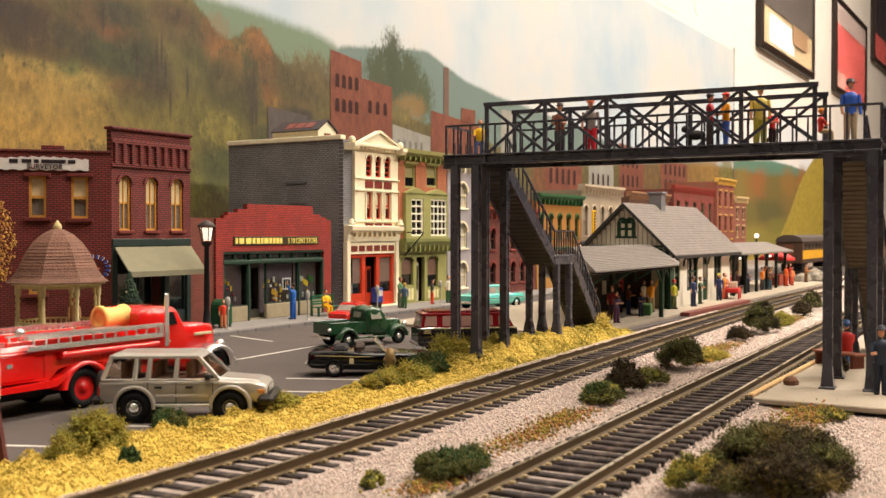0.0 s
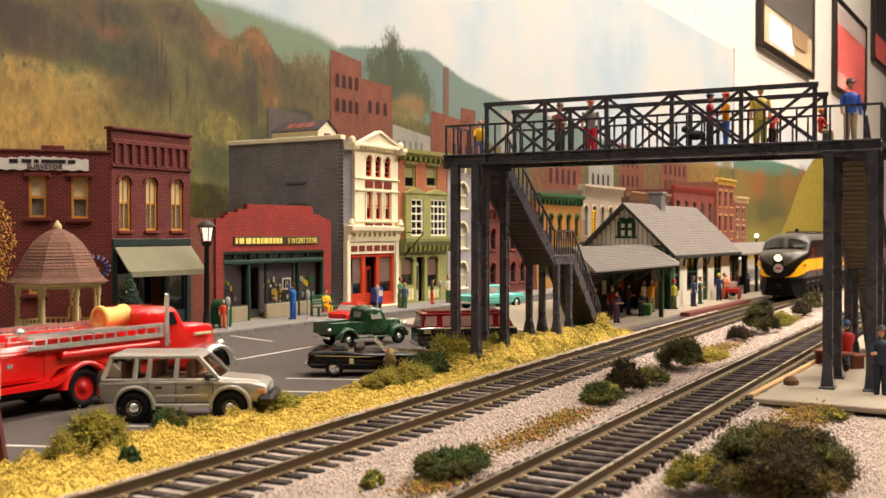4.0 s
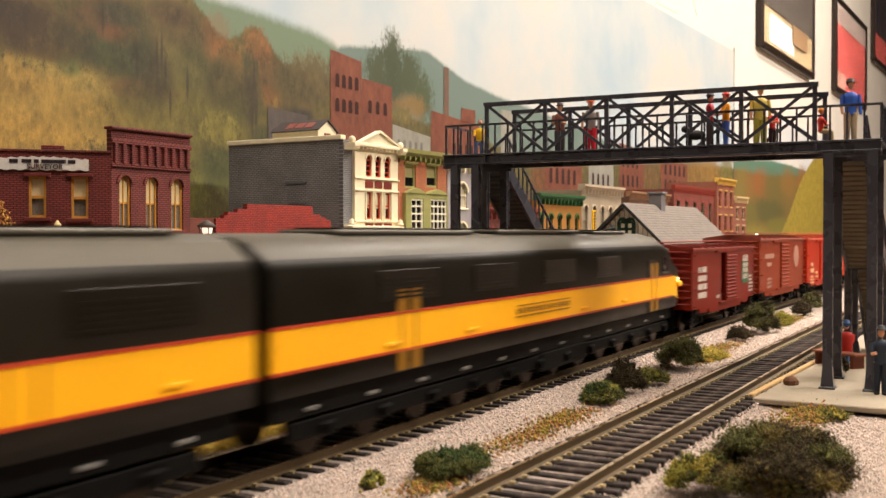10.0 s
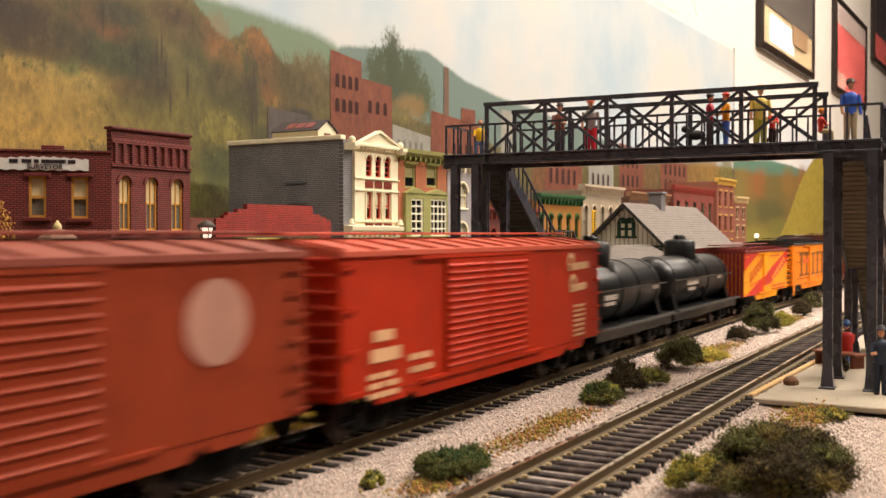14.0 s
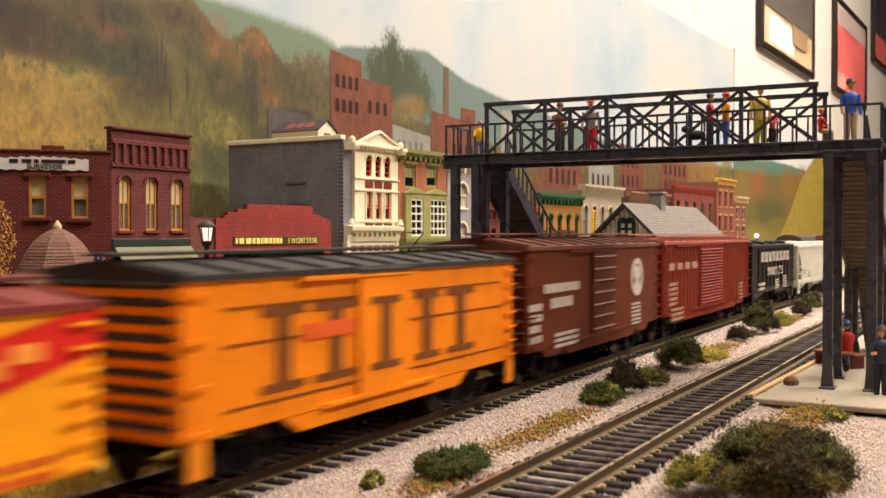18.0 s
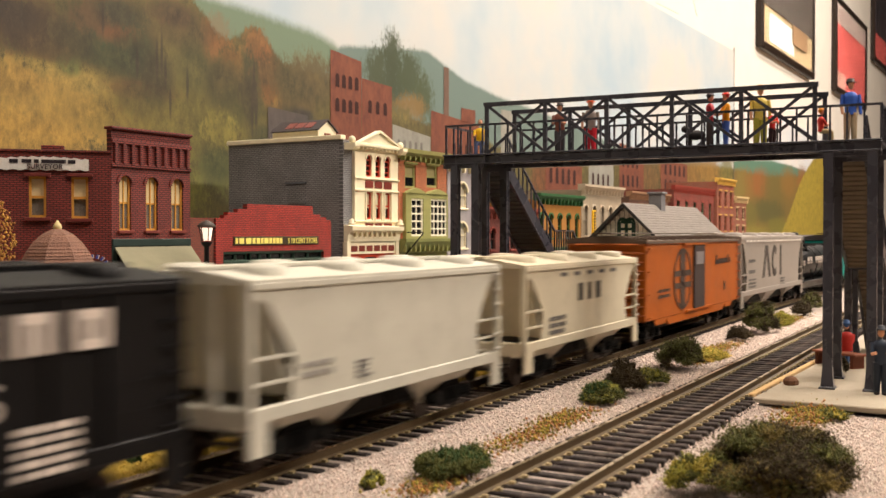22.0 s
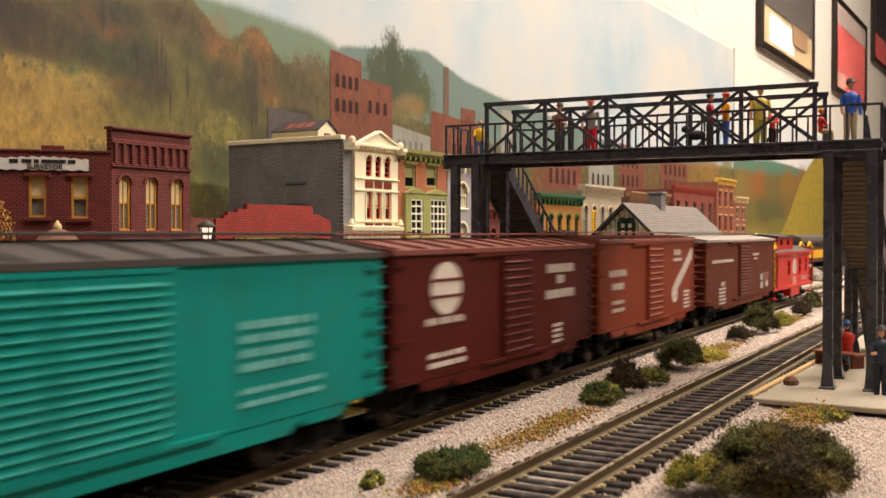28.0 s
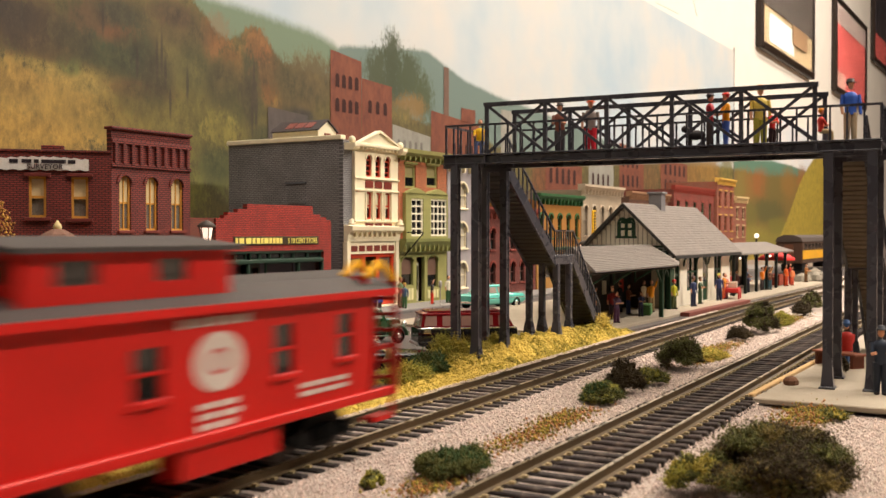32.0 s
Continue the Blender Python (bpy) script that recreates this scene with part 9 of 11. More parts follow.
def car(name, s0, s1, label, category="goods wagon"):
    t = tagged(new(name), label, category, "cars of the goods train")
    TRAIN.append((t, (s0 + s1) / 2, (s1 - s0) / 2))
    return t


_truck = {}


def truck(t, x, wheelbase=1.7):
    """Two cast side frames with journals, a bolster and two wheelsets."""
    if not _truck:
        for y in (-1.08, 1.08):
            m = Mesh().prism([(-1.15, 0.42), (-0.6, 0.42), (-0.35, 0.24), (0.35, 0.24), (0.6, 0.42), (1.15, 0.42), (1.15, 0.56), (0.7, 0.62), (0.45, 0.82), (-0.45, 0.82), (-0.7, 0.62), (-1.15, 0.56)], "y", y - 0.07, y + 0.07)
            for dx in (-0.85, 0.85):
                m.cyl((dx, y - 0.16, 0.46), (dx, y + 0.16, 0.46), 0.16, n=8)
            for k in (-0.2, 0.0, 0.2):
                m.cyl((k, y - 0.1, 0.36), (k, y - 0.1, 0.66), 0.07, n=6)
            _truck[y] = m.data("side_frame", [TRUCK_BLACK])
        m = Mesh()
        for y in (-0.8, 0.66):
            m.cyl((0, y, 0.43), (0, y + 0.14, 0.43), 0.43, n=16).cyl((0, y - 0.02, 0.43), (0, y + 0.16, 0.43), 0.16, n=8)
        m.cyl((0, -1.0, 0.43), (0, 1.0, 0.43), 0.08, n=6)
        _truck["w"] = m.data("wheelset", [WHEEL])
        _truck["b"] = Mesh().box(-0.2, -1.1, 0.45, 0.2, 1.1, 0.72, c=0.04).data("bolster", [TRUCK_BLACK])
    k = part("truck", _truck["b"], TRUCK_BLACK, t, at=(x, 0, 0))
    for y in (-1.08, 1.08):
        part("side_frame", _truck[y], TRUCK_BLACK, k)
    for dx in (-wheelbase / 2, wheelbase / 2):
        part("wheelset", _truck["w"], WHEEL, k, at=(dx, 0, 0))


def running_gear(t, h, sill=True):
    # black block added to deepen the shade in the gap below the floor
    part("underframe", Mesh().box(-max(0.6, h - 3.3), -0.85, 0.5, max(0.6, h - 3.3), 0.85, 0.95, c=0.05), TRUCK_BLACK, t)
    for x in (-h + 2.0, h - 2.0):
        truck(t, x)
    if sill:
        part("centre_sill", Mesh().box(-h + 0.1, -0.35, 0.78, h - 0.1, 0.35, 1.06), TRUCK_BLACK, t)
    for sgn in (-1, 1):
        part("coupler", Mesh().box(sgn * (h - 0.1), -0.12, 0.78, sgn * (h + 0.62), 0.12, 1.0, c=0.03).box(sgn * (h + 0.35), -0.2, 0.72, sgn * (h + 0.62), 0.2, 1.04, c=0.05), TRUCK_BLACK, t)
    part("brake_cylinder", Mesh().cyl((-0.8, -0.5, 0.72), (0.1, -0.5, 0.72), 0.22, n=10).box(0.6, -0.9, 0.55, 1.5, -0.4, 0.95, c=0.05), TRUCK_BLACK, t)


def mark(t, x0, x1, z0, z1, material=None, y=-1.57, rise=0.0):
    """A painted sign on the side: a bar, or a slanting one."""
    if material is None and not rise and x1 - x0 > 0.5 and 0.12 < z1 - z0 < 0.4:
        n = max(3, round((x1 - x0) / (z1 - z0) / 0.75))
        step = (x1 - x0) / n
        for i in range(n):
            part("stencil", Mesh().box(x0 + (i + 0.1) * step, y - 0.012, z0, x0 + (i + 0.68) * step, y, z1 - (0.0, 0.12, 0.05)[i % 3] * (z1 - z0)), PALE, t)
        return
    part("stencil", Mesh().loft([[(x0, y, z0), (x0, y - 0.012, z0), (x0, y - 0.012, z1), (x0, y, z1)], [(x1, y, z0 + rise), (x1, y - 0.012, z0 + rise), (x1, y - 0.012, z1 + rise), (x1, y, z1 + rise)]]), material or PALE, t)


def disc(t, x, z, rx, rz, material, y=-1.57, hole=0.0, n=20):
    m = Mesh()
    if hole:
        rings = []
        for i in range(n + 1):
            a = 2 * math.pi * i / n
            c, s = math.cos(a), math.sin(a)
            rings.append([(x + rx * c, y, z + rz * s), (x + rx * c, y - 0.012, z + rz * s), (x + rx * hole * c, y - 0.012, z + rz * hole * s), (x + rx * hole * c, y, z + rz * hole * s)])
        m.loft(rings, 0, False)
    else:
        m.prism([(x + rx * math.cos(2 * math.pi * i / n), z + rz * math.sin(2 * math.pi * i / n)) for i in range(n)], "y", y - 0.012, y)
    part("emblem", m, material, t)


def text_rows(t, x0, x1, z, rows, h=0.16, gap=0.1, material=None, seed=1, y=-1.57):
    """Small stencilled lines: broken bars."""
    rr = random.Random(seed)
    for i in range(rows):
        x = x0
        zz = z - i * (h + gap)
        while x < x1 - 0.1:
            w = rr.uniform(0.18, 0.55)
            mark(t, x, min(x1, x + w), zz - h, zz, material, y)
            x += w + rr.uniform(0.06, 0.12)


def ladder(t, x, z0, z1, material, side=-1.6, w=0.42, n=7):
    for i in range(n):
        z = z0 + (z1 - z0) * i / (n - 1)
        part("grab_iron", Mesh().bar((x - w / 2, side - 0.06, z), (x + w / 2, side - 0.06, z), 0.05).bar((x - w / 2, side, z), (x - w / 2, side - 0.07, z), 0.045).bar((x + w / 2, side, z), (x + w / 2, side - 0.07, z), 0.045), material, t)


def box_roof(t, h, eave, top, material, walkmat=None, ribs=True):
    part("roof", Mesh().prism([(-1.62, eave - 0.06), (-1.62, eave + 0.05), (0, top - 0.12), (1.62, eave + 0.05), (1.62, eave - 0.06)], "x", -h - 0.04, h + 0.04), material, t)
    if ribs:
        n = int(h / 0.62)
        for i in range(n + 1):
            x = -h + 0.1 + (2 * h - 0.2) * i / n
            for s in (-1, 1):
                part("roof_rib", Mesh().bar((x, s * 1.6, eave + 0.07), (x, s * 0.3, top - 0.16), 0.09, 0.07), material, t)
    w = walkmat or material
    part("running_board", Mesh().box(-h - 0.25, -0.3, top - 0.06, h + 0.25, 0.3, top, c=0.01), w, t)


def boxcar(name, s0, s1, rgb, label, eave=4.0, top=4.42, roof=None, doors=((-0.9, 0.9, 13),), end="ribs", end_rgb=None, tabs=True, low=1.05, walkrgb=None, gloss=0.5, door_rgb=None, ribs=True, open_door=None):
    rgb = (min(255, int(rgb[0] * 1.03)), int(rgb[1] * 0.94), int(rgb[2] * 0.68)) if rgb[0] > rgb[2] else rgb      # a little rust in the reds
    t = car(name, s0, s1, label)
    h = (s1 - s0) / 2
    col = paint(*rgb, gloss, var=0.1, size=1.5, dirt=lin(52, 38, 32), dirt_amount=0.3, spec=0.12)
    rm = paint(*(roof or rgb), 0.6, var=0.14, size=0.8)
    em = paint(*(end_rgb or rgb), 0.55, var=0.14)
    if open_door is None:
        part("body", Mesh().box(-h, -1.55, low, h, 1.55, eave, c=0.03), col, t)
    else:
        part("body", Mesh().wall(-h, h, low, eave, -1.55, -1.45, [(open_door[0], open_door[1], low + 0.1, eave - 0.2)]).box(-h, 1.45, low, h, 1.55, eave).box(-h, -1.45, low, -h + 0.1, 1.45, eave).box(h - 0.1, -1.45, low, h, 1.45, eave).box(-h + 0.1, -1.45, low, h - 0.1, 1.45, low + 0.1), col, t)
    box_roof(t, h, eave, top, rm, paint(*walkrgb, 0.7) if walkrgb else None, ribs)
    d0, d1 = min(d[0] for d in doors), max(d[1] for d in doors)
    for a, b in ((-h + 2.7, h - 2.7),):
        part("side_sill", Mesh().prism([(a, low), (a + 0.5, low - 0.3), (b - 0.5, low - 0.3), (b, low)], "y", -1.54, -1.46), col, t)
    part("door_track", Mesh().box(2 * d0 - d1 if len(doors) < 2 else d0 - 1.4, -1.66, eave - 0.16, d1 + 0.15, -1.55, eave - 0.08), col, t)
    part("door_track", Mesh().box(d0 - 1.2, -1.64, low + 0.02, d1 + 1.2, -1.55, low + 0.1), col, t)
    for a, b, n in doors:
        d = part("door", Mesh().box(a, -1.63, low + 0.08, b, -1.55, eave - 0.16, c=0.02), paint(*(door_rgb or rgb), gloss, var=0.1, size=1.5, spec=0.12), t)
        for i in range(n):
            z = low + 0.25 + (eave - low - 0.6) * i / max(1, n - 1)
            part("door_rib", Mesh().prism([(-1.63, z - 0.05), (-1.69, z), (-1.63, z + 0.05)], "x", a + 0.06, b - 0.06), paint(*(door_rgb or rgb), gloss, var=0.1, size=1.5, spec=0.12), d)
    if end == "ribs":
        for sgn in (-1, 1):
            for i in range(9):
                z = low + 0.25 + (eave - low - 0.35) * i / 8
                r = 0.09
                m = Mesh().loft([[(sgn * (h - 0.02), y, z - k * r), (sgn * (h + k * 0.11), y, z), (sgn * (h - 0.02), y, z + k * r)] for y, k in ((-1.5, 0.2), (-1.2, 1.0), (1.2, 1.0), (1.5, 0.2))])
                part("end_rib", m, em, t)
    elif end == "boards":
        for i in range(15):
            y = -1.45 + 2.9 * i / 14
            part("end_board", Mesh().box(-h - 0.03, y - 0.09, low, -h, y + 0.09, eave), em, t)
    for sgn in (-1, 1):
        ladder(t, sgn * (h - 0.3), low + 0.15, eave - 0.25, col, n=7 if sgn > 0 else 4)
        part("stirrup", Mesh().bar((sgn * (h - 0.5), -1.5, low), (sgn * (h - 0.5), -1.52, 0.62), 0.06).bar((sgn * (h - 0.08), -1.5, low), (sgn * (h - 0.08), -1.52, 0.62), 0.06).bar((sgn * (h - 0.5), -1.52, 0.62), (sgn * (h - 0.08), -1.52, 0.62), 0.045), TRUCK_BLACK, t)
        if tabs:
            part("bolster_tab", Mesh().prism([(sgn * (h - 2.9), low), (sgn * (h - 2.6), low - 0.22), (sgn * (h - 1.5), low - 0.22), (sgn * (h - 1.2), low)], "y", -1.54, -1.48), col, t)
    running_gear(t, h)
    return t


def locomotive(s0, s1, reverse, label):
    """A long streamlined diesel with a rounded cab nose; the black running gear reaches from end to end."""
    t = car("locomotive", s0, s1, label, "locomotive")
    h = (s1 - s0) / 2
    rz = 180 if reverse else 0
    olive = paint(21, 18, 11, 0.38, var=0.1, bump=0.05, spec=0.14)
    # lighter tone of the roof facets carries the sheen along the body's top
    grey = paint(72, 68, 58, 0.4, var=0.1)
    yel = paint(252, 182, 10, 0.5, var=0.03)
    redline = paint(176, 60, 30, 0.45)
    yel_dim = paint(150, 104, 14, 0.5)

    def p(name, m, mt, parent=None, label_=""):
        return part(name, m.moved(rz=rz) if reverse else m, mt, parent or t, label_)

    # station x, half width, stripe bottom, stripe top, shoulder, top
    sts = [(0.0, 0.42, 1.5, 1.501, 2.0, 2.72), (0.04, 0.72, 1.5, 1.56, 2.15, 2.88), (0.12, 0.95, 1.5, 1.8, 2.3, 3.0), (0.3, 1.13, 1.53, 2.1, 2.5, 3.12), (0.6, 1.3, 1.6, 2.36, 2.7, 3.2), (1.0, 1.42, 1.7, 2.52, 2.85, 3.25), (1.5, 1.51, 1.8, 2.63, 2.98, 3.28), (2.0, 1.55, 1.86, 2.67, 3.1, 3.31),
           (2.25, 1.55, 1.88, 2.68, 3.2, 3.42), (2.6, 1.55, 1.88, 2.68, 3.45, 4.05), (2.8, 1.55, 1.88, 2.68, 3.58, 4.2), (3.3, 1.55, 1.88, 2.68, 3.68, 4.34), (4.2, 1.55, 1.88, 2.68, 3.72, 4.4), (5.0, 1.55, 1.88, 2.68, 3.72, 4.4), (2 * h - 0.1, 1.55, 1.88, 2.68, 3.72, 4.4), (2 * h, 1.5, 1.9, 2.66, 3.66, 4.35)]
    rings = []
    for x, w, zb, zt, sh, top in sts:
        half = [(w * 0.98, 1.4), (w, zb), (w, zt), (w, sh), (w * 0.95, sh + (top - sh) * 0.3), (w * 0.68, sh + (top - sh) * 0.78), (w * 0.42, sh + (top - sh) * 0.95), (0.0, top)]
        rings.append([(-h + x, -y, z) for y, z in half] + [(-h + x, y, z) for y, z in reversed(half[:-1])])
    m = Mesh().loft(rings, 0, True, True)
    n = len(rings[0])
    k = 0
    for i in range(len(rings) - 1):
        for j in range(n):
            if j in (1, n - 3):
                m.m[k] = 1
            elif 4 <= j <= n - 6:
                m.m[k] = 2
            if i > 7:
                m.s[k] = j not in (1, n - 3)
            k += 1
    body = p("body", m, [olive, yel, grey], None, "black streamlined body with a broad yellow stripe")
    for z in (1.87, 2.69):
        p("stripe_edge", Mesh().box(-h + 2.3, -1.565, z - 0.03, h - 0.02, -1.55, z + 0.03).box(-h + 2.3, 1.55, z - 0.03, h - 0.02, 1.565, z + 0.03), redline)
    # windscreen, in two panes each side of the middle post
    for s in (-1, 1):
        w = [(-h + 2.2, s * 0.12, 3.4), (-h + 2.22, s * 0.6, 3.4), (-h + 2.24, s * 1.22, 3.32), (-h + 2.4, s * 1.4, 3.45), (-h + 2.54, s * 1.38, 3.72), (-h + 2.58, s * 1.12, 3.86), (-h + 2.58, s * 0.5, 3.98), (-h + 2.58, s * 0.12, 4.0)]
        for nm, out, grow, mt in (("windscreen_frame", 0.1, 1.06, grey), ("windscreen", 0.13, 0.94, DARK_GLASS)):
            cy, cz = s * 0.72, 3.7
            ring_ = [(x, cy + (y - cy) * grow, cz + (z - cz) * grow) for x, y, z in w]
            p(nm, Mesh().loft([[(x + 0.15, y, z - 0.05) for x, y, z in ring_], [(x - out, y, z + out * 0.4) for x, y, z in ring_]]), mt)
        sw = [(-h + 2.95, s * 1.55, 2.9), (-h + 3.75, s * 1.555, 2.9), (-h + 3.75, s * 1.535, 3.5), (-h + 3.0, s * 1.53, 3.45)]
        p("cab_window", Mesh().loft([sw, [(x, y + s * 0.03, z) for x, y, z in sw]]), DARK_GLASS)
        p("window_visor", Mesh().box(-h + 2.95, s * 1.55, 2.82, -h + 3.8, s * 1.6, 2.87, c=0.01), grey)
        p("number_box", Mesh().box(-h + 0.95, s * 1.4, 2.2, -h + 1.55, s * 1.62, 2.42, c=0.05), yel)
        for z0, z1 in ((1.42, 1.84), (2.72, 3.4)):
            p("door_panel", Mesh().box(-h + 5.0, s * 1.55, z0, -h + 5.75, s * 1.57, z1, c=0.01), olive)
        for gx in (4.6, 5.2, 2 * h - 5.2, 2 * h - 4.6):
            if reverse:
                p("grab_plate", Mesh().box(-h + gx - 0.16, s * 1.56, 1.44, -h + gx + 0.16, s * 1.575, 1.86).box(-h + gx - 0.16, s * 1.56, 2.7, -h + gx + 0.16, s * 1.575, 3.25), yel_dim)
            p("door_seam", Mesh().box(-h + gx - 0.03, s * 1.555, 1.9, -h + gx + 0.03, s * 1.562, 2.66), yel_dim)
        for a in (9.0, 13.5, 18.0, 22.5):
            v = p("vent", Mesh().box(-h + a, s * 1.55, 2.95, -h + a + 2.6, s * 1.57, 3.62, c=0.01), olive)
            for i in range(5):
                p("louvre", Mesh().box(-h + a + 0.1, s * 1.57, 3.0 + i * 0.1, -h + a + 2.5, s * 1.585, 3.05 + i * 0.1), olive, v)
        dark = paint(150, 106, 18, 0.5)
        for i in range(14):
            p("stencil", Mesh().box(-h + 14.0 + i * 0.29, s * 1.555, 2.22, -h + 14.2 + i * 0.29, s * 1.566, 2.36), dark)
        p("stencil", Mesh().box(-h + 14.0, s * 1.555, 2.12, -h + 18.0, s * 1.566, 2.16), dark)
        p("stencil", Mesh().box(-h + 14.0, s * 1.555, 2.42, -h + 18.0, s * 1.566, 2.45), dark)
        for a in (8.3, 12.4, 20.5, 24.3):
            p("rung_step", Mesh().box(-h + a, s * 1.55, 2.0, -h + a + 0.5, s * 1.6, 2.08, c=0.01), yel)
    p("headlamp_rim", Mesh().cyl((-h - 0.06, 0, 2.76), (-h + 0.5, 0, 2.76), 0.28, 0.4, n=16), olive)
    p("headlamp", Mesh().cyl((-h - 0.1, 0, 2.76), (-h - 0.02, 0, 2.76), 0.22, 0.22, n=16), HEADLIGHT if not reverse else paint(226, 222, 210, 0.2))
    p("badge", Mesh().cyl((-h - 0.05, 0, 2.07), (-h + 0.2, 0, 2.07), 0.3, n=16), paint(178, 168, 164, 0.4))
    p("badge_mark", Mesh().box(-h - 0.07, -0.17, 1.99, -h - 0.03, 0.17, 2.15), paint(170, 60, 54, 0.4))
    if reverse:
        for s in (-1, 1):
            p("marker_lamp", Mesh().ball((-h + 0.25, s * 1.15, 2.45), (0.12, 0.12, 0.12), 8, 5), glow_mat("marker_glow", (1.0, 0.75, 0.35, 1), 4.0))
    p("pilot", Mesh().loft([[(-h + x, -w, z), (-h + x, w, z), (-h + 1.6, 1.45, z), (-h + 1.6, -1.45, z)] for x, w, z in ((0.28, 0.95, 0.25), (0.12, 0.85, 0.7), (0.1, 0.8, 1.4))]), TRUCK_BLACK)
    p("underframe", Mesh().box(-h + 1.5, -1.3, 0.9, h - 0.3, 1.3, 1.4, c=0.05), TRUCK_BLACK)
    p("coupler", Mesh().box(-h - 0.55, -0.15, 0.75, -h + 0.2, 0.15, 1.0, c=0.04), TRUCK_BLACK)
    p("horn", Mesh().cyl((-h + 4.6, -0.4, 4.55), (-h + 3.9, -0.4, 4.6), 0.05, 0.12, n=8), TRUCK_BLACK)
    for a, b, zz in ((6.0, 9.5, 4.36), (11.0, 17.5, 4.38), (19.0, 25.5, 4.36)):
        p("roof_hatch", Mesh().box(-h + a, -0.75, zz, -h + b, 0.75, zz + 0.12, c=0.04), grey)
        for i in range(int((b - a) / 0.9)):
            p("hatch_grille", Mesh().box(-h + a + 0.15 + i * 0.9, -0.6, zz + 0.12, -h + a + 0.75 + i * 0.9, 0.6, zz + 0.16), olive)
    # running gear from end to end
    for s in (-1, 1):
        p("side_frame", Mesh().box(-h + 1.6, s * 1.0, 0.45, h - 1.0, s * 1.2, 0.85, c=0.05), TRUCK_BLACK)
    nw = 12
    for i in range(nw):
        x = -h + 2.4 + (2 * h - 4.6) * i / (nw - 1)
        m = Mesh()
        for y in (-0.8, 0.66):
            m.cyl((x, y, 0.5), (x, y + 0.14, 0.5), 0.5, n=16)
        p("wheelset", m, WHEEL)
        for s in (-1, 1):
            p("journal_box", Mesh().box(x - 0.2, s * 1.18, 0.42, x + 0.2, s * 1.32, 0.72, c=0.05).cyl((x, s * 1.3, 0.57), (x, s * 1.36, 0.57), 0.1, n=8), TRUCK_BLACK)
            p("spring_cap", Mesh().box(x + 0.5, s * 1.3, 1.02, x + 0.78, s * 1.36, 1.1, c=0.02), paint(150, 148, 144, 0.4))
    p("fuel_tank", Mesh().box(-h + 11.5, -1.25, 0.3, -h + 15.5, 1.25, 0.95, c=0.1), TRUCK_BLACK)
    return t


HEADLIGHT = glow_mat("headlamp_glow", (1.0, 0.84, 0.5, 1), 2.4)
locomotive(-96.0, -69.4, False, "streamlined black and yellow diesel locomotive with lit headlamp")
locomotive(-69.0, -40.25, True, "second black and yellow diesel, coupled facing backwards")

MAROON, RUST = (86, 25, 21), (112, 50, 37)
t = boxcar("boxcar", -39.4, -26.9, (112, 32, 26), "maroon forty-foot boxcar with half-open door and green sign", 3.66, 4.02, open_door=(-1.0, -0.25), doors=((-0.25, 1.75, 13),))
text_rows(t, -5.3, -3.85, 2.9, 4, 0.26, 0.12, seed=2)
mark(t, -2.0, -1.4, 1.35, 1.5)
part("sign_panel", Mesh().box(3.35, -1.58, 1.85, 4.85, -1.55, 2.95), paint(38, 88, 60, 0.5), t)
for z0, z1 in ((2.95, 3.3), (2.05, 2.3), (2.38, 2.62), (2.66, 2.88)):
    mark(t, 3.5, 4.7, z0, z1, y=-1.58)
text_rows(t, 4.95, 5.8, 2.2, 5, 0.1, 0.09, seed=3)
t = boxcar("boxcar", -25.3, -12.8, (130, 56, 42), "weathered brown-red boxcar with faded stencilling", 4.02, 4.44, doors=((-0.9, 1.2, 12),), roof=(126, 62, 48))
faded = mat("faded_stencil", lin(166, 120, 104), 0.7)
mark(t, -5.1, -2.7, 2.95, 3.22, faded)
mark(t, -4.55, -3.4, 2.5, 2.72, faded)
text_rows(t, -4.5, -3.3, 1.85, 3, 0.14, 0.08, faded, 4)
disc(t, 3.8, 2.95, 0.78, 0.72, faded)
t = boxcar("boxcar", -11.6, 3.6, (164, 46, 24), "bright orange-red fifty-foot boxcar with double ribbed doors", 3.99, 4.42, doors=((-3.2, -0.95, 15), (-0.9, 1.5, 15)), roof=(178, 78, 56))
tan = mat("tan_stencil", lin(206, 160, 120), 0.6)
mark(t, -6.4, -5.6, 2.15, 2.38, tan)
mark(t, -6.5, -5.3, 1.72, 2.0, tan)
text_rows(t, -6.6, -5.4, 1.5, 3, 0.12, 0.08, tan, 5)
text_rows(t, -4.9, -3.8, 1.75, 2, 0.14, 0.14, tan, 6)
for x0, x1, z in ((4.8, 6.6, 3.25), (5.0, 6.4, 2.6)):
    mark(t, x0, x1, z, z + 0.22, tan, rise=0.05)
    disc(t, x0 + 0.25, z + 0.28, 0.3, 0.28, tan, hole=0.5)
text_rows(t, 5.3, 6.3, 2.2, 7, 0.08, 0.07, tan, 7)


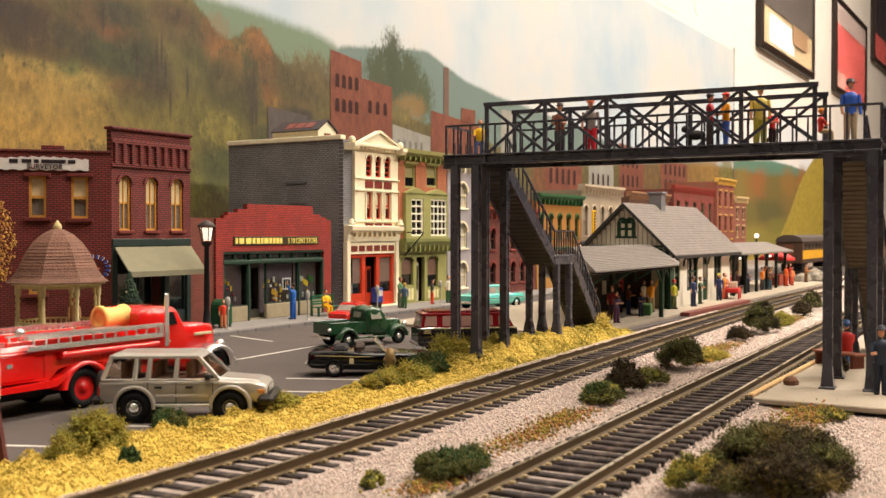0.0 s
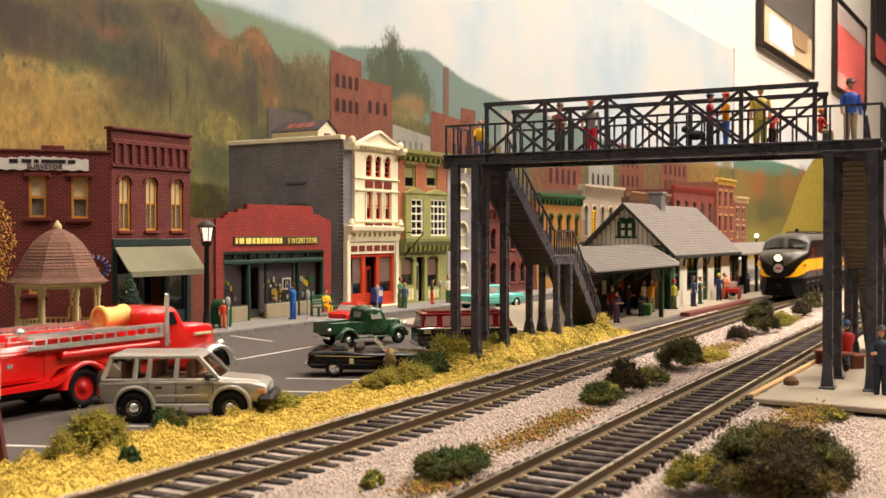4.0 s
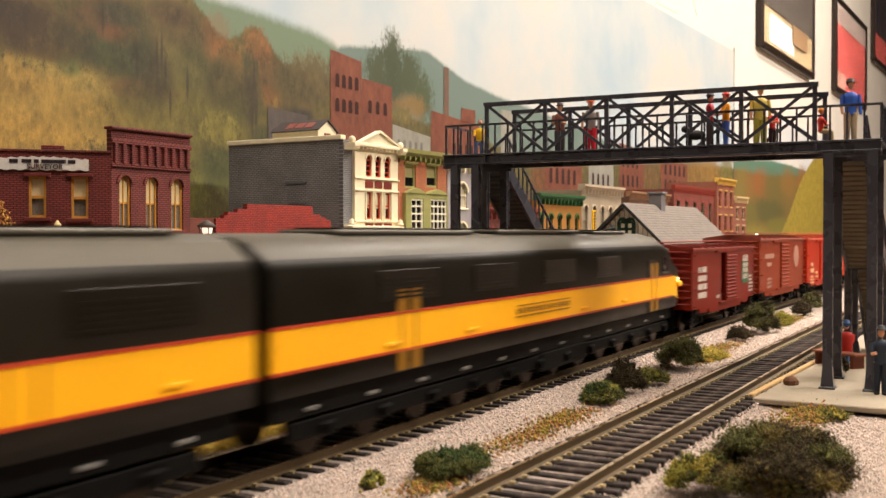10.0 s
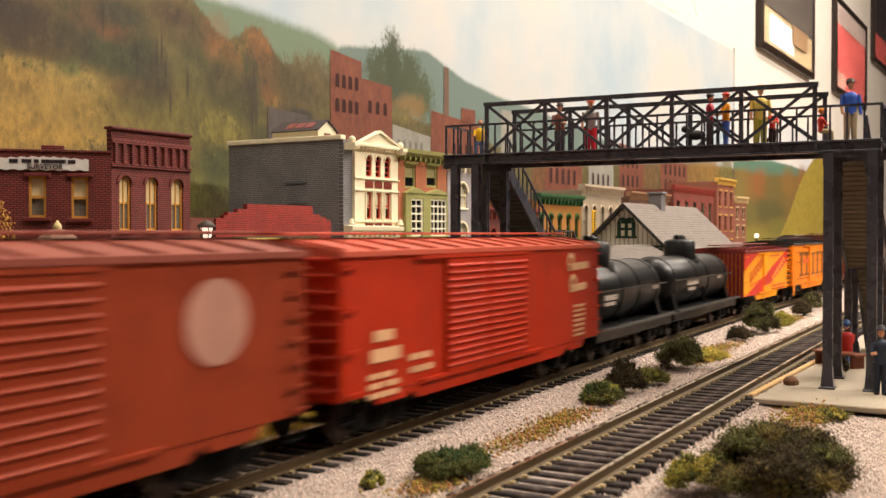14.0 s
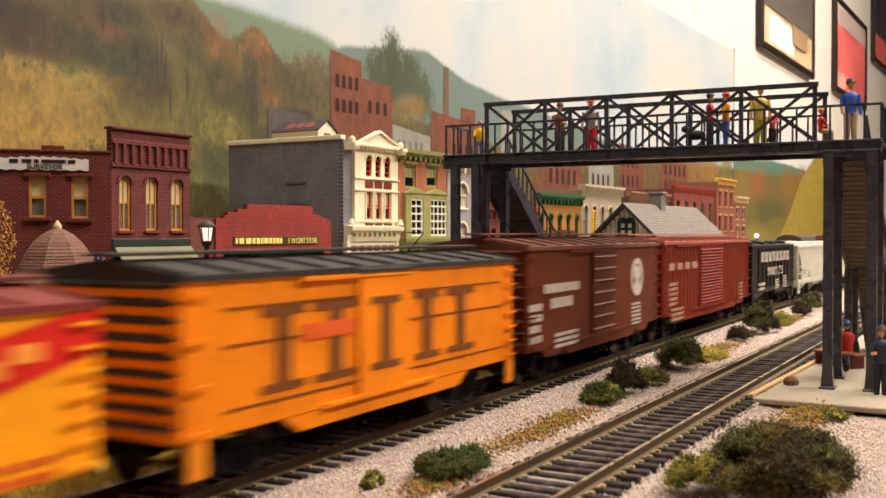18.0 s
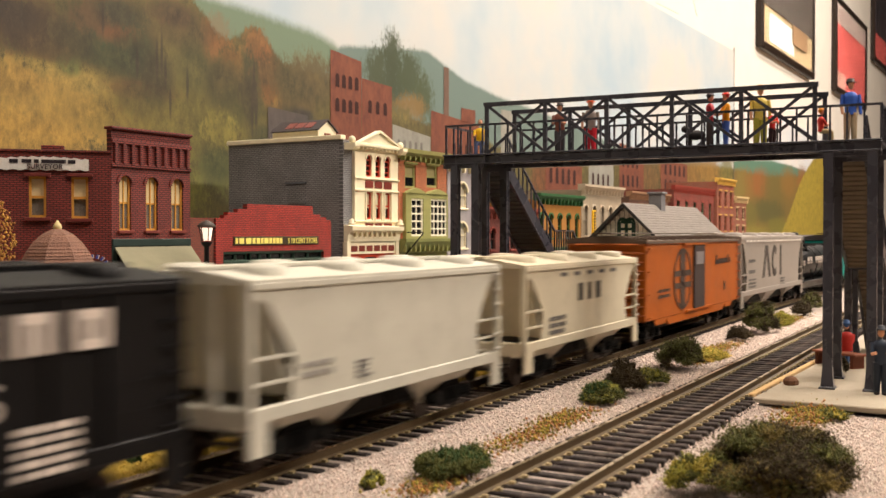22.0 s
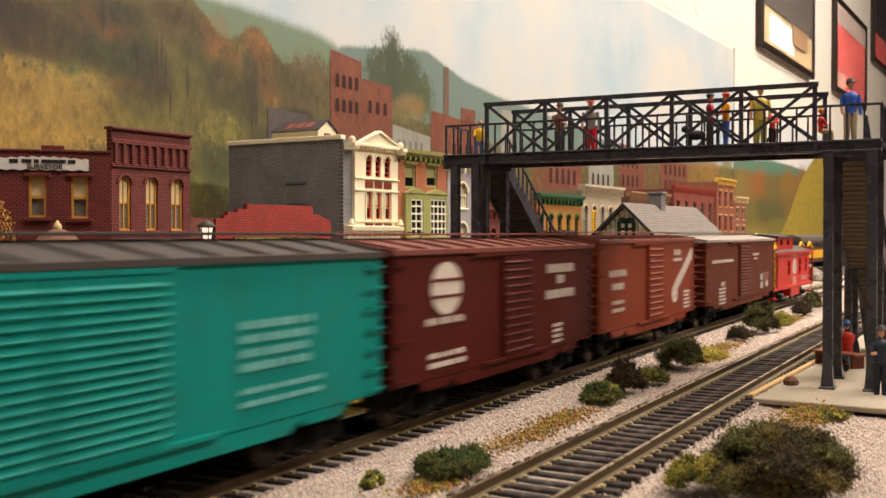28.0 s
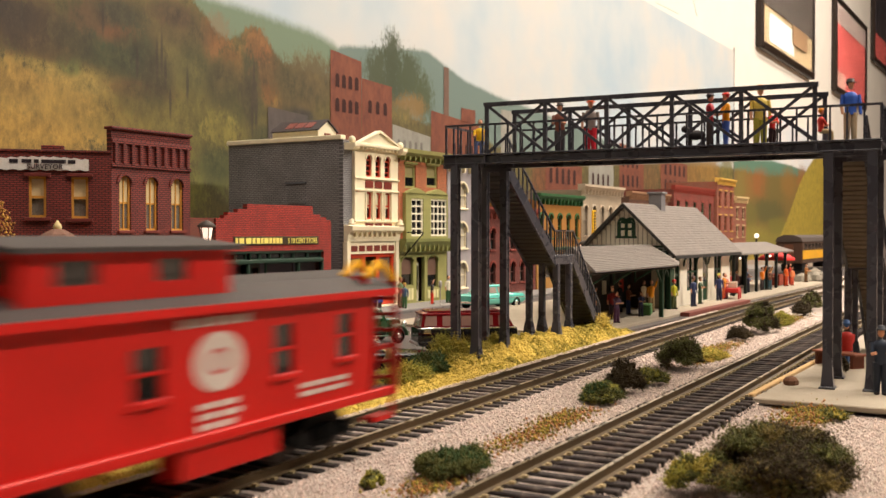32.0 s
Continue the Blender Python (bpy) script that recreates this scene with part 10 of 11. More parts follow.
def tank_car(s0, s1, label, radius, zc, x0, x1, dome, walk_rgb, rows):
    t = car("tank_car", s0, s1, label)
    h = (s1 - s0) / 2
    blk = paint(15, 15, 16, 0.37, var=0.15, spec=0.22)
    prof = [(0.0, x0 - 0.35), (radius * 0.55, x0 - 0.3), (radius * 0.85, x0 - 0.15), (radius, x0 + 0.1), (radius, x1 - 0.1), (radius * 0.85, x1 + 0.15), (radius * 0.55, x1 + 0.3), (0.0, x1 + 0.35)]
    part("tank", Mesh().spin(0, zc, [(max(r, 0.02), hh) for r, hh in prof], 24, axis="x"), blk, t, "black rounded tank")
    for x in (x0 + 0.5, (x0 + x1) / 2 - 1.0, (x0 + x1) / 2 + 1.0, x1 - 0.5):
        part("tank_band", Mesh().spin(0, zc, [(radius + 0.01, x - 0.06), (radius + 0.03, x - 0.06), (radius + 0.03, x + 0.06), (radius + 0.01, x + 0.06)], 24, axis="x"), blk, t)
    part("dome", Mesh().spin(dome, 0, [(0.72, zc + radius - 0.2), (0.72, zc + radius + 0.62), (0.6, zc + radius + 0.72), (0.2, zc + radius + 0.78)], 16), blk, t)
    part("dome_hatch", Mesh().spin(dome, 0, [(0.3, zc + radius + 0.76), (0.3, zc + radius + 0.9), (0.1, zc + radius + 0.93)], 10), blk, t)
    for sg in (-1, 1):
        part("valve", Mesh().spin(dome + sg * 0.45, 0, [(0.09, zc + radius + 0.7), (0.09, zc + radius + 0.95)], 8), blk, t)
    part("frame", Mesh().box(-h, -1.35, 0.72, h, 1.35, 1.12, c=0.03), blk, t)
    wk = paint(*walk_rgb, 0.5)
    for s in (-1, 1):
        part("walkway", Mesh().box(-h + 0.1, s * 1.3, 1.12, h - 0.1, s * 1.55, 1.2, c=0.01), blk, t)
        part("walkway_edge", Mesh().box(-h + 0.1, s * 1.55, 1.1, h - 0.1, s * 1.58, 1.2), wk, t)
        part("handrail", Mesh().bar((-h + 0.6, s * (radius + 0.12), zc + 0.15), (h - 0.6, s * (radius + 0.12), zc + 0.15), 0.05), blk, t)
        for x in (x0 + 0.3, x1 - 0.3):
            part("saddle", Mesh().prism([(s * 0.3, 1.12), (s * 1.2, 1.12), (s * 0.95, zc - 0.2), (s * 0.3, zc - radius)], "x", x - 0.2, x + 0.2), blk, t)
        part("dome_ladder", Mesh().bar((dome - 0.2, s * (radius + 0.1), 1.2), (dome - 0.2, s * 0.75, zc + radius), 0.05).bar((dome + 0.2, s * (radius + 0.1), 1.2), (dome + 0.2, s * 0.75, zc + radius), 0.05), blk, t)
    for x_0, x_1, z0, z1 in rows:
        mark(t, x_0, x_1, z0, z1, y=-math.sqrt(max(0.01, radius ** 2 - ((z0 + z1) / 2 - zc) ** 2)) - 0.02)
    running_gear(t, h, False)
    return t


tank_car(3.9, 13.3, "black two-piece tank car with tall dome and pale walkway edge", 1.12, 2.25, -3.9, 3.9, -1.4, (72, 70, 68), ((-3.1, -1.7, 2.05, 2.25), (-3.0, -1.8, 1.85, 1.98), (2.6, 3.5, 2.2, 2.35)))
tank_car(13.6, 25.1, "black tank car with tall dome and pale walkway edge", 1.12, 2.25, -5.0, 5.0, 0.0, (72, 70, 68), ((-2.8, -0.9, 2.1, 2.35), (-2.5, -1.2, 1.85, 2.0), (2.6, 3.5, 2.2, 2.4)))
# red and yellow refrigerator car with a slanting band
t = boxcar("refrigerator_car", 26.05, 37.4, (244, 172, 36), "yellow and red refrigerator car with brown roof and ends", 3.4, 3.78, roof=(112, 38, 32), doors=((-1.17, 0.33, 0),), end="boards", end_rgb=(112, 30, 25), walkrgb=(100, 38, 32), tabs=False)
redp = paint(206, 32, 18, 0.45)
part("red_corner", Mesh().prism([(-5.66, 2.45), (-5.66, 3.38), (-1.0, 3.38), (-2.3, 3.3)], "y", -1.575, -1.56), redp, t)
part("red_band", Mesh().prism([(-5.5, 1.06), (-2.4, 1.06), (-0.6, 1.2), (5.66, 2.75), (5.66, 3.38), (4.9, 3.25)], "y", -1.578, -1.56), redp, t)
part("red_door_edge", Mesh().prism([(-1.17, 1.5), (0.33, 1.55), (0.33, 2.35), (-1.17, 1.95)], "y", -1.66, -1.635), redp, t)
orange_s = paint(206, 84, 28, 0.5)
for i in range(6):
    disc(t, -4.2 + i * 0.6, 2.05 + i * 0.17, 0.2, 0.3, orange_s, y=-1.58, hole=0.55)
mark(t, -4.3, -1.0, 1.55, 1.62, orange_s, rise=0.35)
mark(t, -0.7, 3.2, 3.05, 3.12, orange_s, rise=0.02)
for i in range(6):
    mark(t, 1.2 + i * 0.6, 1.65 + i * 0.6, 1.75 + i * 0.19, 2.0 + i * 0.19, paint(240, 150, 60, 0.5), y=-1.58)
text_rows(t, 1.1, 5.0, 1.42, 2, 0.1, 0.1, orange_s, 8)
# orange refrigerator car; its large word stands as plain shapes
t = boxcar("refrigerator_car", 39.1, 51.9, (232, 142, 26), "orange refrigerator car with black roof and large black lettering shapes", 3.68, 4.08, roof=(40, 36, 34), doors=((-1.3, 0.7, 0),), end_rgb=(34, 30, 28), walkrgb=(44, 40, 36), tabs=False)
dk = paint(112, 62, 20, 0.5)
for z in (3.12, 2.5, 1.42):
    mark(t, -5.4, 5.6, z, z + 0.04, dk, y=-1.65 if z > 9 else -1.57)
for a, b in ((-4.4, -3.1), (-2.8, -1.35), (1.05, 2.2), (2.6, 4.0)):
    mark(t, a, b, 2.95, 3.1, dk)
    mark(t, a, b, 1.6, 1.74, dk)
    mark(t, (a + b) / 2 - 0.2, (a + b) / 2 + 0.2, 1.74, 2.95, dk)
for z0, z1 in ((2.95, 3.1), (1.6, 1.74)):
    mark(t, -0.9, 0.3, z0, z1, dk, y=-1.635)
mark(t, -0.5, -0.1, 1.74, 2.95, dk, y=-1.635)
part("red_word", Mesh().box(-3.2, -1.585, 2.42, -1.35, -1.572, 2.72), paint(222, 92, 30, 0.5), t)
part("roof_vent", Mesh().box(-1.4, -1.66, 3.55, 0.8, -1.56, 3.7, c=0.02), paint(44, 40, 36, 0.6), t)
for sx in (-6.2, 6.0):
    part("step_panel", Mesh().box(sx - 0.05, -1.58, 0.45, sx + 0.35, -1.5, 1.1), paint(232, 138, 20, 0.5), t)
t = boxcar("boxcar", 52.9, 65.7, (96, 46, 32), "chocolate brown boxcar with white emblem and six-rib door", 3.97, 4.4, doors=((-1.15, 1.05, 7),), roof=(104, 56, 42))
for i in range(9):
    mark(t, -5.15 + i * 0.32, -4.9 + i * 0.32, 2.66, 2.92)
for i in range(5):
    mark(t, -4.65 + i * 0.36, -4.38 + i * 0.36, 2.2, 2.5)
text_rows(t, -4.35, -2.4, 1.45, 3, 0.1, 0.07, seed=9)
text_rows(t, -6.25, -5.4, 2.4, 4, 0.2, 0.1, seed=10)
disc(t, 3.7, 2.82, 0.7, 0.68, PALE, hole=0.72)
disc(t, 3.7, 2.95, 0.36, 0.28, PALE)
disc(t, 3.7, 2.5, 0.3, 0.2, PALE)
text_rows(t, 3.1, 4.1, 1.9, 6, 0.08, 0.06, seed=11)
t = boxcar("boxcar", 66.5, 82.3, (122, 42, 31), "dusty salmon-red fifty-foot boxcar with ribbed sides", 4.0, 4.36, doors=((-2.35, 1.6, 18),), roof=(158, 84, 70))
for i in range(10):
    for a, b in ((-7.6, -2.6), (1.9, 7.5)):
        x = a + (b - a) * i / 9
        part("side_post", Mesh().box(x - 0.06, -1.6, 1.05, x + 0.06, -1.55, 3.9), paint(124, 46, 28, 0.5), t)
for i in range(4):
    mark(t, -7.2 + i * 1.2, -6.4 + i * 1.2, 2.9, 3.18, faded, y=-1.6)
text_rows(t, -7.2, -6.0, 2.4, 5, 0.13, 0.07, faded, 12, y=-1.6)
text_rows(t, -6.8, -5.0, 1.35, 3, 0.12, 0.08, faded, 13, y=-1.6)
text_rows(t, 5.4, 6.3, 1.9, 5, 0.1, 0.08, faded, 14, y=-1.6)


def hopper(s0, s1, rgb, label, eave, top, bays, ribs=0, cut=True, end_h=1.2):
    """A covered hopper: side sheets with slanting end openings, hatches on the roof, funnels below."""
    t = car("hopper_car", s0, s1, label)
    h = (s1 - s0) / 2
    col = paint(*rgb, 0.5, var=0.07, size=1.2, dirt=lin(110, 98, 84), dirt_amount=0.2) if rgb[0] > 60 else paint(*rgb, 0.45, var=0.2, size=1.2, spec=0.14)
    a = -h + end_h
    for s in (-1, 1):
        pts = [(-h + 0.05, eave), (-h + 0.05, eave - 0.2), (-h + 0.55, eave - 0.35), (-h + 1.0, eave - 0.9), (-h + 1.35, 2.1), (-h + 1.2, 1.35), (h - 1.2, 1.35), (h - 1.35, 2.1), (h - 1.0, eave - 0.9), (h - 0.55, eave - 0.35), (h - 0.05, eave - 0.2), (h - 0.05, eave)] if cut else [(-h, eave), (-h, 1.3), (h, 1.3), (h, eave)]
        part("side_sheet", Mesh().prism(pts, "y", s * 1.45, s * 1.52), col, t)
        part("side_sill", Mesh().box(-h, s * 1.4, 1.08, h, s * 1.56, 1.35, c=0.02), col, t)
        part("top_rail", Mesh().box(-h, s * 1.42, eave - 0.1, h, s * 1.57, eave + 0.04, c=0.02), col, t)
        for sg in (-1, 1):
            part("corner_post", Mesh().box(sg * h, s * 1.4, 1.1, sg * (h - 0.14), s * 1.54, eave), col, t)
            for z in (1.75, 2.2):
                part("end_rail", Mesh().bar((sg * h, s * 1.5, z), (sg * (h - 1.3), s * 1.5, z), 0.06), col, t)
    for sg in (-1, 1):
        part("slope_sheet", Mesh().loft([[(sg * (h - 1.45), -1.42, 1.4), (sg * (h - 1.45), 1.42, 1.4), (sg * (h - 1.35), 1.42, 1.4), (sg * (h - 1.35), -1.42, 1.4)], [(sg * (h - 0.5), -1.42, eave), (sg * (h - 0.5), 1.42, eave), (sg * (h - 0.4), 1.42, eave), (sg * (h - 0.4), -1.42, eave)]]), col, t)
        part("end_sill", Mesh().box(sg * h, -1.4, 0.95, sg * (h - 0.25), 1.4, 1.35, c=0.03), col, t)
        for y in (-0.7, 0.7):
            part("end_post", Mesh().box(sg * h, y - 0.07, 1.3, sg * (h - 0.1), y + 0.07, eave), col, t)
        if sg > 0:
            ladder(t, sg * (h - 0.25), 1.45, eave - 0.15, col, -1.55, 0.4, 6)
        part("stirrup", Mesh().box(sg * (h - 0.5), -1.56, 0.5, sg * h, -1.48, 1.1), col, t)
    part("roof", Mesh().prism([(-1.56, eave), (-1.56, eave + 0.08), (-0.6, top - 0.1), (0.6, top - 0.1), (1.56, eave + 0.08), (1.56, eave)], "x", -h, h), col, t)
    nh = 5 if h > 7 else 4
    for i in range(nh):
        x = -h + 1.2 + (2 * h - 2.4) * i / (nh - 1)
        for y in (-0.85, 0.85):
            part("roof_hatch", Mesh().spin(x, y, [(0.46, top - 0.3), (0.46, top - 0.06), (0.38, top - 0.0), (0.1, top + 0.02)], 14), col, t)
    part("running_board", Mesh().box(-h, -0.3, top - 0.08, h, 0.3, top - 0.02), col, t)
    for i in range(ribs):
        x = -h + 1.6 + (2 * h - 3.2) * i / (ribs - 1)
        part("side_post", Mesh().box(x - 0.06, -1.58, 1.35, x + 0.06, -1.52, eave - 0.08), col, t)
    for i in range(bays):
        x = (i - (bays - 1) / 2) * (2 * h - 5.0) / max(1, bays - 1) if bays > 1 else 0
        part("bay", Mesh().loft([[(x - 1.5, -1.35, 1.1), (x + 1.5, -1.35, 1.1), (x + 1.5, 1.35, 1.1), (x - 1.5, 1.35, 1.1)], [(x - 0.45, -0.8, 0.32), (x + 0.45, -0.8, 0.32), (x + 0.45, 0.8, 0.32), (x - 0.45, 0.8, 0.32)]]), col, t)
    running_gear(t, h, False)
    return t


t = hopper(83.2, 94.4, (14, 13, 14), "black hopper car with large white number", 3.62, 3.95, 2, 9, False)
for i in range(8):
    x = -3.5 + i * 0.98
    part("stencil", Mesh().wall(x, x + 0.6, 2.78, 3.34, -1.592, -1.58, [(x + 0.22, x + 0.38, 2.92 if i % 3 else 2.78, 3.34 if i in (2, 4) else 3.2)]), PALE, t)
letters("9 0 0 1 7 5", 0.7, PALE, t, 0.1, -1.6, 1.98, stretch=1.3)
text_rows(t, -4.2, -2.6, 1.65, 2, 0.16, 0.1, seed=15, y=-1.58)
text_rows(t, 0.2, 1.2, 1.7, 4, 0.09, 0.06, seed=16, y=-1.58)
text_rows(t, 2.4, 3.4, 1.85, 5, 0.09, 0.06, seed=17, y=-1.58)
t = hopper(96.0, 106.3, (184, 181, 168), "pale grey two-bay covered hopper car", 3.5, 3.82, 2)
dkg = paint(96, 92, 90, 0.6)
text_rows(t, -3.6, -2.6, 2.0, 2, 0.1, 0.08, paint(140, 136, 130, 0.6), 18, y=-1.53)
text_rows(t, -1.7, -1.2, 1.85, 4, 0.06, 0.04, dkg, 19, y=-1.53)
t = hopper(108.0, 118.3, (200, 190, 166), "cream two-bay covered hopper car with black letter shapes", 3.42, 3.75, 2)
blk = paint(58, 52, 48, 0.6)
for x, w in ((-0.9, 0.42), (-0.05, 0.34), (0.7, 0.45)):
    mark(t, x, x + w, 2.3, 2.85, blk, y=-1.53)
for i in range(5):
    mark(t, -2.4 + i * 1.15, -1.9 + i * 1.15, 3.1, 3.22, dkg, y=-1.53)
text_rows(t, -3.3, -2.0, 1.95, 3, 0.12, 0.08, dkg, 20, y=-1.53)
t = boxcar("refrigerator_car", 119.4, 135.0, (158, 90, 40), "weathered orange mechanical refrigerator car with round black emblem", 4.06, 4.42, roof=(92, 76, 64), doors=((-0.95, 0.85, 0),), door_rgb=(58, 50, 50), walkrgb=(84, 72, 62))
dk2 = mat("sooty_stencil", lin(62, 46, 38), 0.6)
disc(t, -2.65, 2.5, 1.42, 1.28, dk2, hole=0.9)
mark(t, -3.05, -2.3, 1.3, 3.7, dk2)
mark(t, -4.0, -1.35, 2.62, 2.85, dk2)
mark(t, -4.0, -1.35, 2.12, 2.35, dk2)
part("door_window", Mesh().box(-0.75, -1.66, 3.05, 0.5, -1.64, 3.6), paint(120, 116, 118, 0.4), t)
mark(t, 3.0, 5.6, 2.95, 3.15, dk2, rise=0.06)
for i in range(7):
    mark(t, 3.1 + i * 0.45, 3.35 + i * 0.45, 3.0, 3.38 if i in (0, 5) else 3.22, dk2)
mark(t, 4.7, 5.0, 1.7, 2.1, dk2)
text_rows(t, -6.2, -4.6, 2.2, 2, 0.12, 0.1, dk2, 21)
t = hopper(135.9, 152.7, (144, 136, 128), "grey ribbed covered hopper car with tall black letter shapes", 4.14, 4.42, 3, 0)
for foot, head in ((-3.1, -2.35), (-1.45, -2.2)):
    part("stencil", Mesh().prism([(foot - 0.22, 1.92), (foot + 0.22, 1.92), (head + 0.22, 3.7), (head - 0.22, 3.7)], "y", -1.545, -1.52), blk, t)
arc = []
for i in range(17):
    a = radians(50 + 260 * i / 16)
    arc.append([(-0.15 + r * 0.8 * math.cos(a), y, 2.8 + r * math.sin(a)) for r, y in ((0.92, -1.52), (0.92, -1.545), (0.5, -1.545), (0.5, -1.52))])
part("stencil", Mesh().loft(arc), blk, t)
mark(t, 1.3, 1.75, 1.92, 3.7, blk, y=-1.525)
text_rows(t, -6.6, -5.2, 3.0, 2, 0.18, 0.4, dkg, 22, y=-1.53)
text_rows(t, -6.6, -5.0, 1.95, 3, 0.1, 0.09, dkg, 23, y=-1.53)
text_rows(t, 1.5, 2.7, 1.75, 3, 0.1, 0.07, dkg, 24, y=-1.53)
for i in range(18):
    mark(t, -7.4 + i * 0.84, -6.9 + i * 0.84, 3.92, 4.04, paint(222, 216, 208, 0.5), y=-1.58)
t = tank_car(152.9, 167.9, "long black tank car with low dome, handrails and pale lettering bars", 1.22, 2.3, -6.2, 6.2, -2.9, (66, 64, 62), ((-6.0, -5.3, 2.2, 2.55), (-4.4, -3.7, 2.3, 2.75), (-3.4, -2.9, 2.3, 2.75), (-1.6, -1.0, 2.3, 2.75), (-0.8, -0.2, 2.3, 2.75), (0.0, 0.6, 2.3, 2.75), (0.9, 1.5, 2.3, 2.75), (1.7, 2.3, 2.3, 2.75)))
part("dome_walk", Mesh().box(-4.3, -1.2, 3.5, -1.5, -0.7, 3.58).box(-4.3, 0.7, 3.5, -1.5, 1.2, 3.58), TRUCK_BLACK, t)
t = boxcar("boxcar", 167.6, 183.1, (4, 122, 114), "turquoise fifty-foot boxcar with black ends and oval emblem", 3.96, 4.42, roof=(58, 52, 50), doors=((-3.1, -0.9, 16), (-0.85, 1.4, 16)), end_rgb=(24, 24, 26), walkrgb=(52, 48, 46))
cr = paint(232, 218, 200, 0.5)
disc(t, -5.55, 2.72, 1.45, 0.62, cr)
for z in (3.0, 2.4):
    mark(t, -6.3, -4.8, z, z + 0.12, paint(196, 96, 74, 0.5), y=-1.59)
for z in (2.84, 2.5):
    mark(t, -7.1, -4.0, z, z + 0.08, paint(40, 36, 34, 0.5), y=-1.59)
mark(t, -7.0, -4.1, 2.6, 2.82, paint(176, 168, 158, 0.5), y=-1.59)
text_rows(t, 3.2, 5.3, 2.9, 4, 0.14, 0.1, paint(96, 164, 160, 0.5), 25)
text_rows(t, 3.2, 5.6, 1.75, 2, 0.1, 0.12, paint(96, 164, 160, 0.5), 26)
t = boxcar("boxcar", 183.6, 196.2, (70, 19, 16), "dark maroon boxcar with white round emblem", 3.98, 4.4, doors=((-0.7, 1.15, 12),), roof=(108, 54, 44))
disc(t, -3.85, 3.12, 0.76, 0.62, PALE)
for z in (3.28, 2.9):
    mark(t, -4.55, -3.15, z, z + 0.07, paint(86, 26, 22, 0.5), y=-1.59)
for a, b in ((-4.85, -4.2), (-4.05, -3.75), (-3.6, -2.95)):
    mark(t, a, b, 2.3, 2.46)
for a, b, z in ((2.4, 4.6, 3.25), (3.2, 3.8, 2.92), (2.35, 4.65, 2.5)):
    mark(t, a, b, z, z + 0.26)
text_rows(t, -4.7, -2.9, 1.65, 2, 0.12, 0.1, seed=27)
text_rows(t, 2.9, 3.6, 1.75, 4, 0.09, 0.07, seed=28)
t = boxcar("boxcar", 196.9, 209.3, (114, 49, 38), "reddish brown boxcar with slanting white script shape", 4.12, 4.46, doors=((-0.8, 1.05, 12),), roof=(112, 56, 46))
for a, b, z in ((-5.2, -3.3, 2.9), (-4.9, -3.6, 2.45), (-4.9, -3.6, 1.95), (-4.9, -3.6, 1.68)):
    mark(t, a, b, z, z + 0.24 if z > 2.2 else z + 0.14)
for i in range(9):
    f = i / 8
    mark(t, 2.75 + f * 2.5, 3.2 + f * 2.5, 1.75 + f * 1.35, 2.25 + f * 1.35, rise=0.22)
disc(t, 3.0, 1.95, 0.42, 0.36, PALE, hole=0.5)
mark(t, 2.8, 4.05, 3.25, 3.4)
mark(t, 2.9, 3.9, 3.5, 3.75)
text_rows(t, 4.4, 5.3, 2.0, 5, 0.09, 0.07, seed=29)
# bare metal roof, its grey paled to include the glare on top
t = boxcar("boxcar", 211.5, 226.9, (84, 38, 27), "brown fifty-foot boxcar with pale grey metal roof", 4.03, 4.44, roof=(146, 136, 128), doors=((-1.25, 0.98, 16),), walkrgb=(96, 84, 76), ribs=False)
mark(t, -6.7, -2.5, 2.98, 3.14)
mark(t, 1.95, 3.4, 3.2, 3.34)
mark(t, 2.2, 3.0, 2.98, 3.1)
mark(t, -5.0, -4.25, 1.85, 2.08)
text_rows(t, -5.35, -4.1, 1.78, 5, 0.1, 0.07, seed=30)
for a in (3.85, 4.2):
    for z in (1.35, 1.8):
        mark(t, a, a + 0.28, z, z + 0.36, paint(170, 176, 176, 0.4))
disc(t, 5.55, 1.55, 0.36, 0.16, PALE)
text_rows(t, 4.7, 5.9, 2.2, 4, 0.07, 0.07, faded, 31)


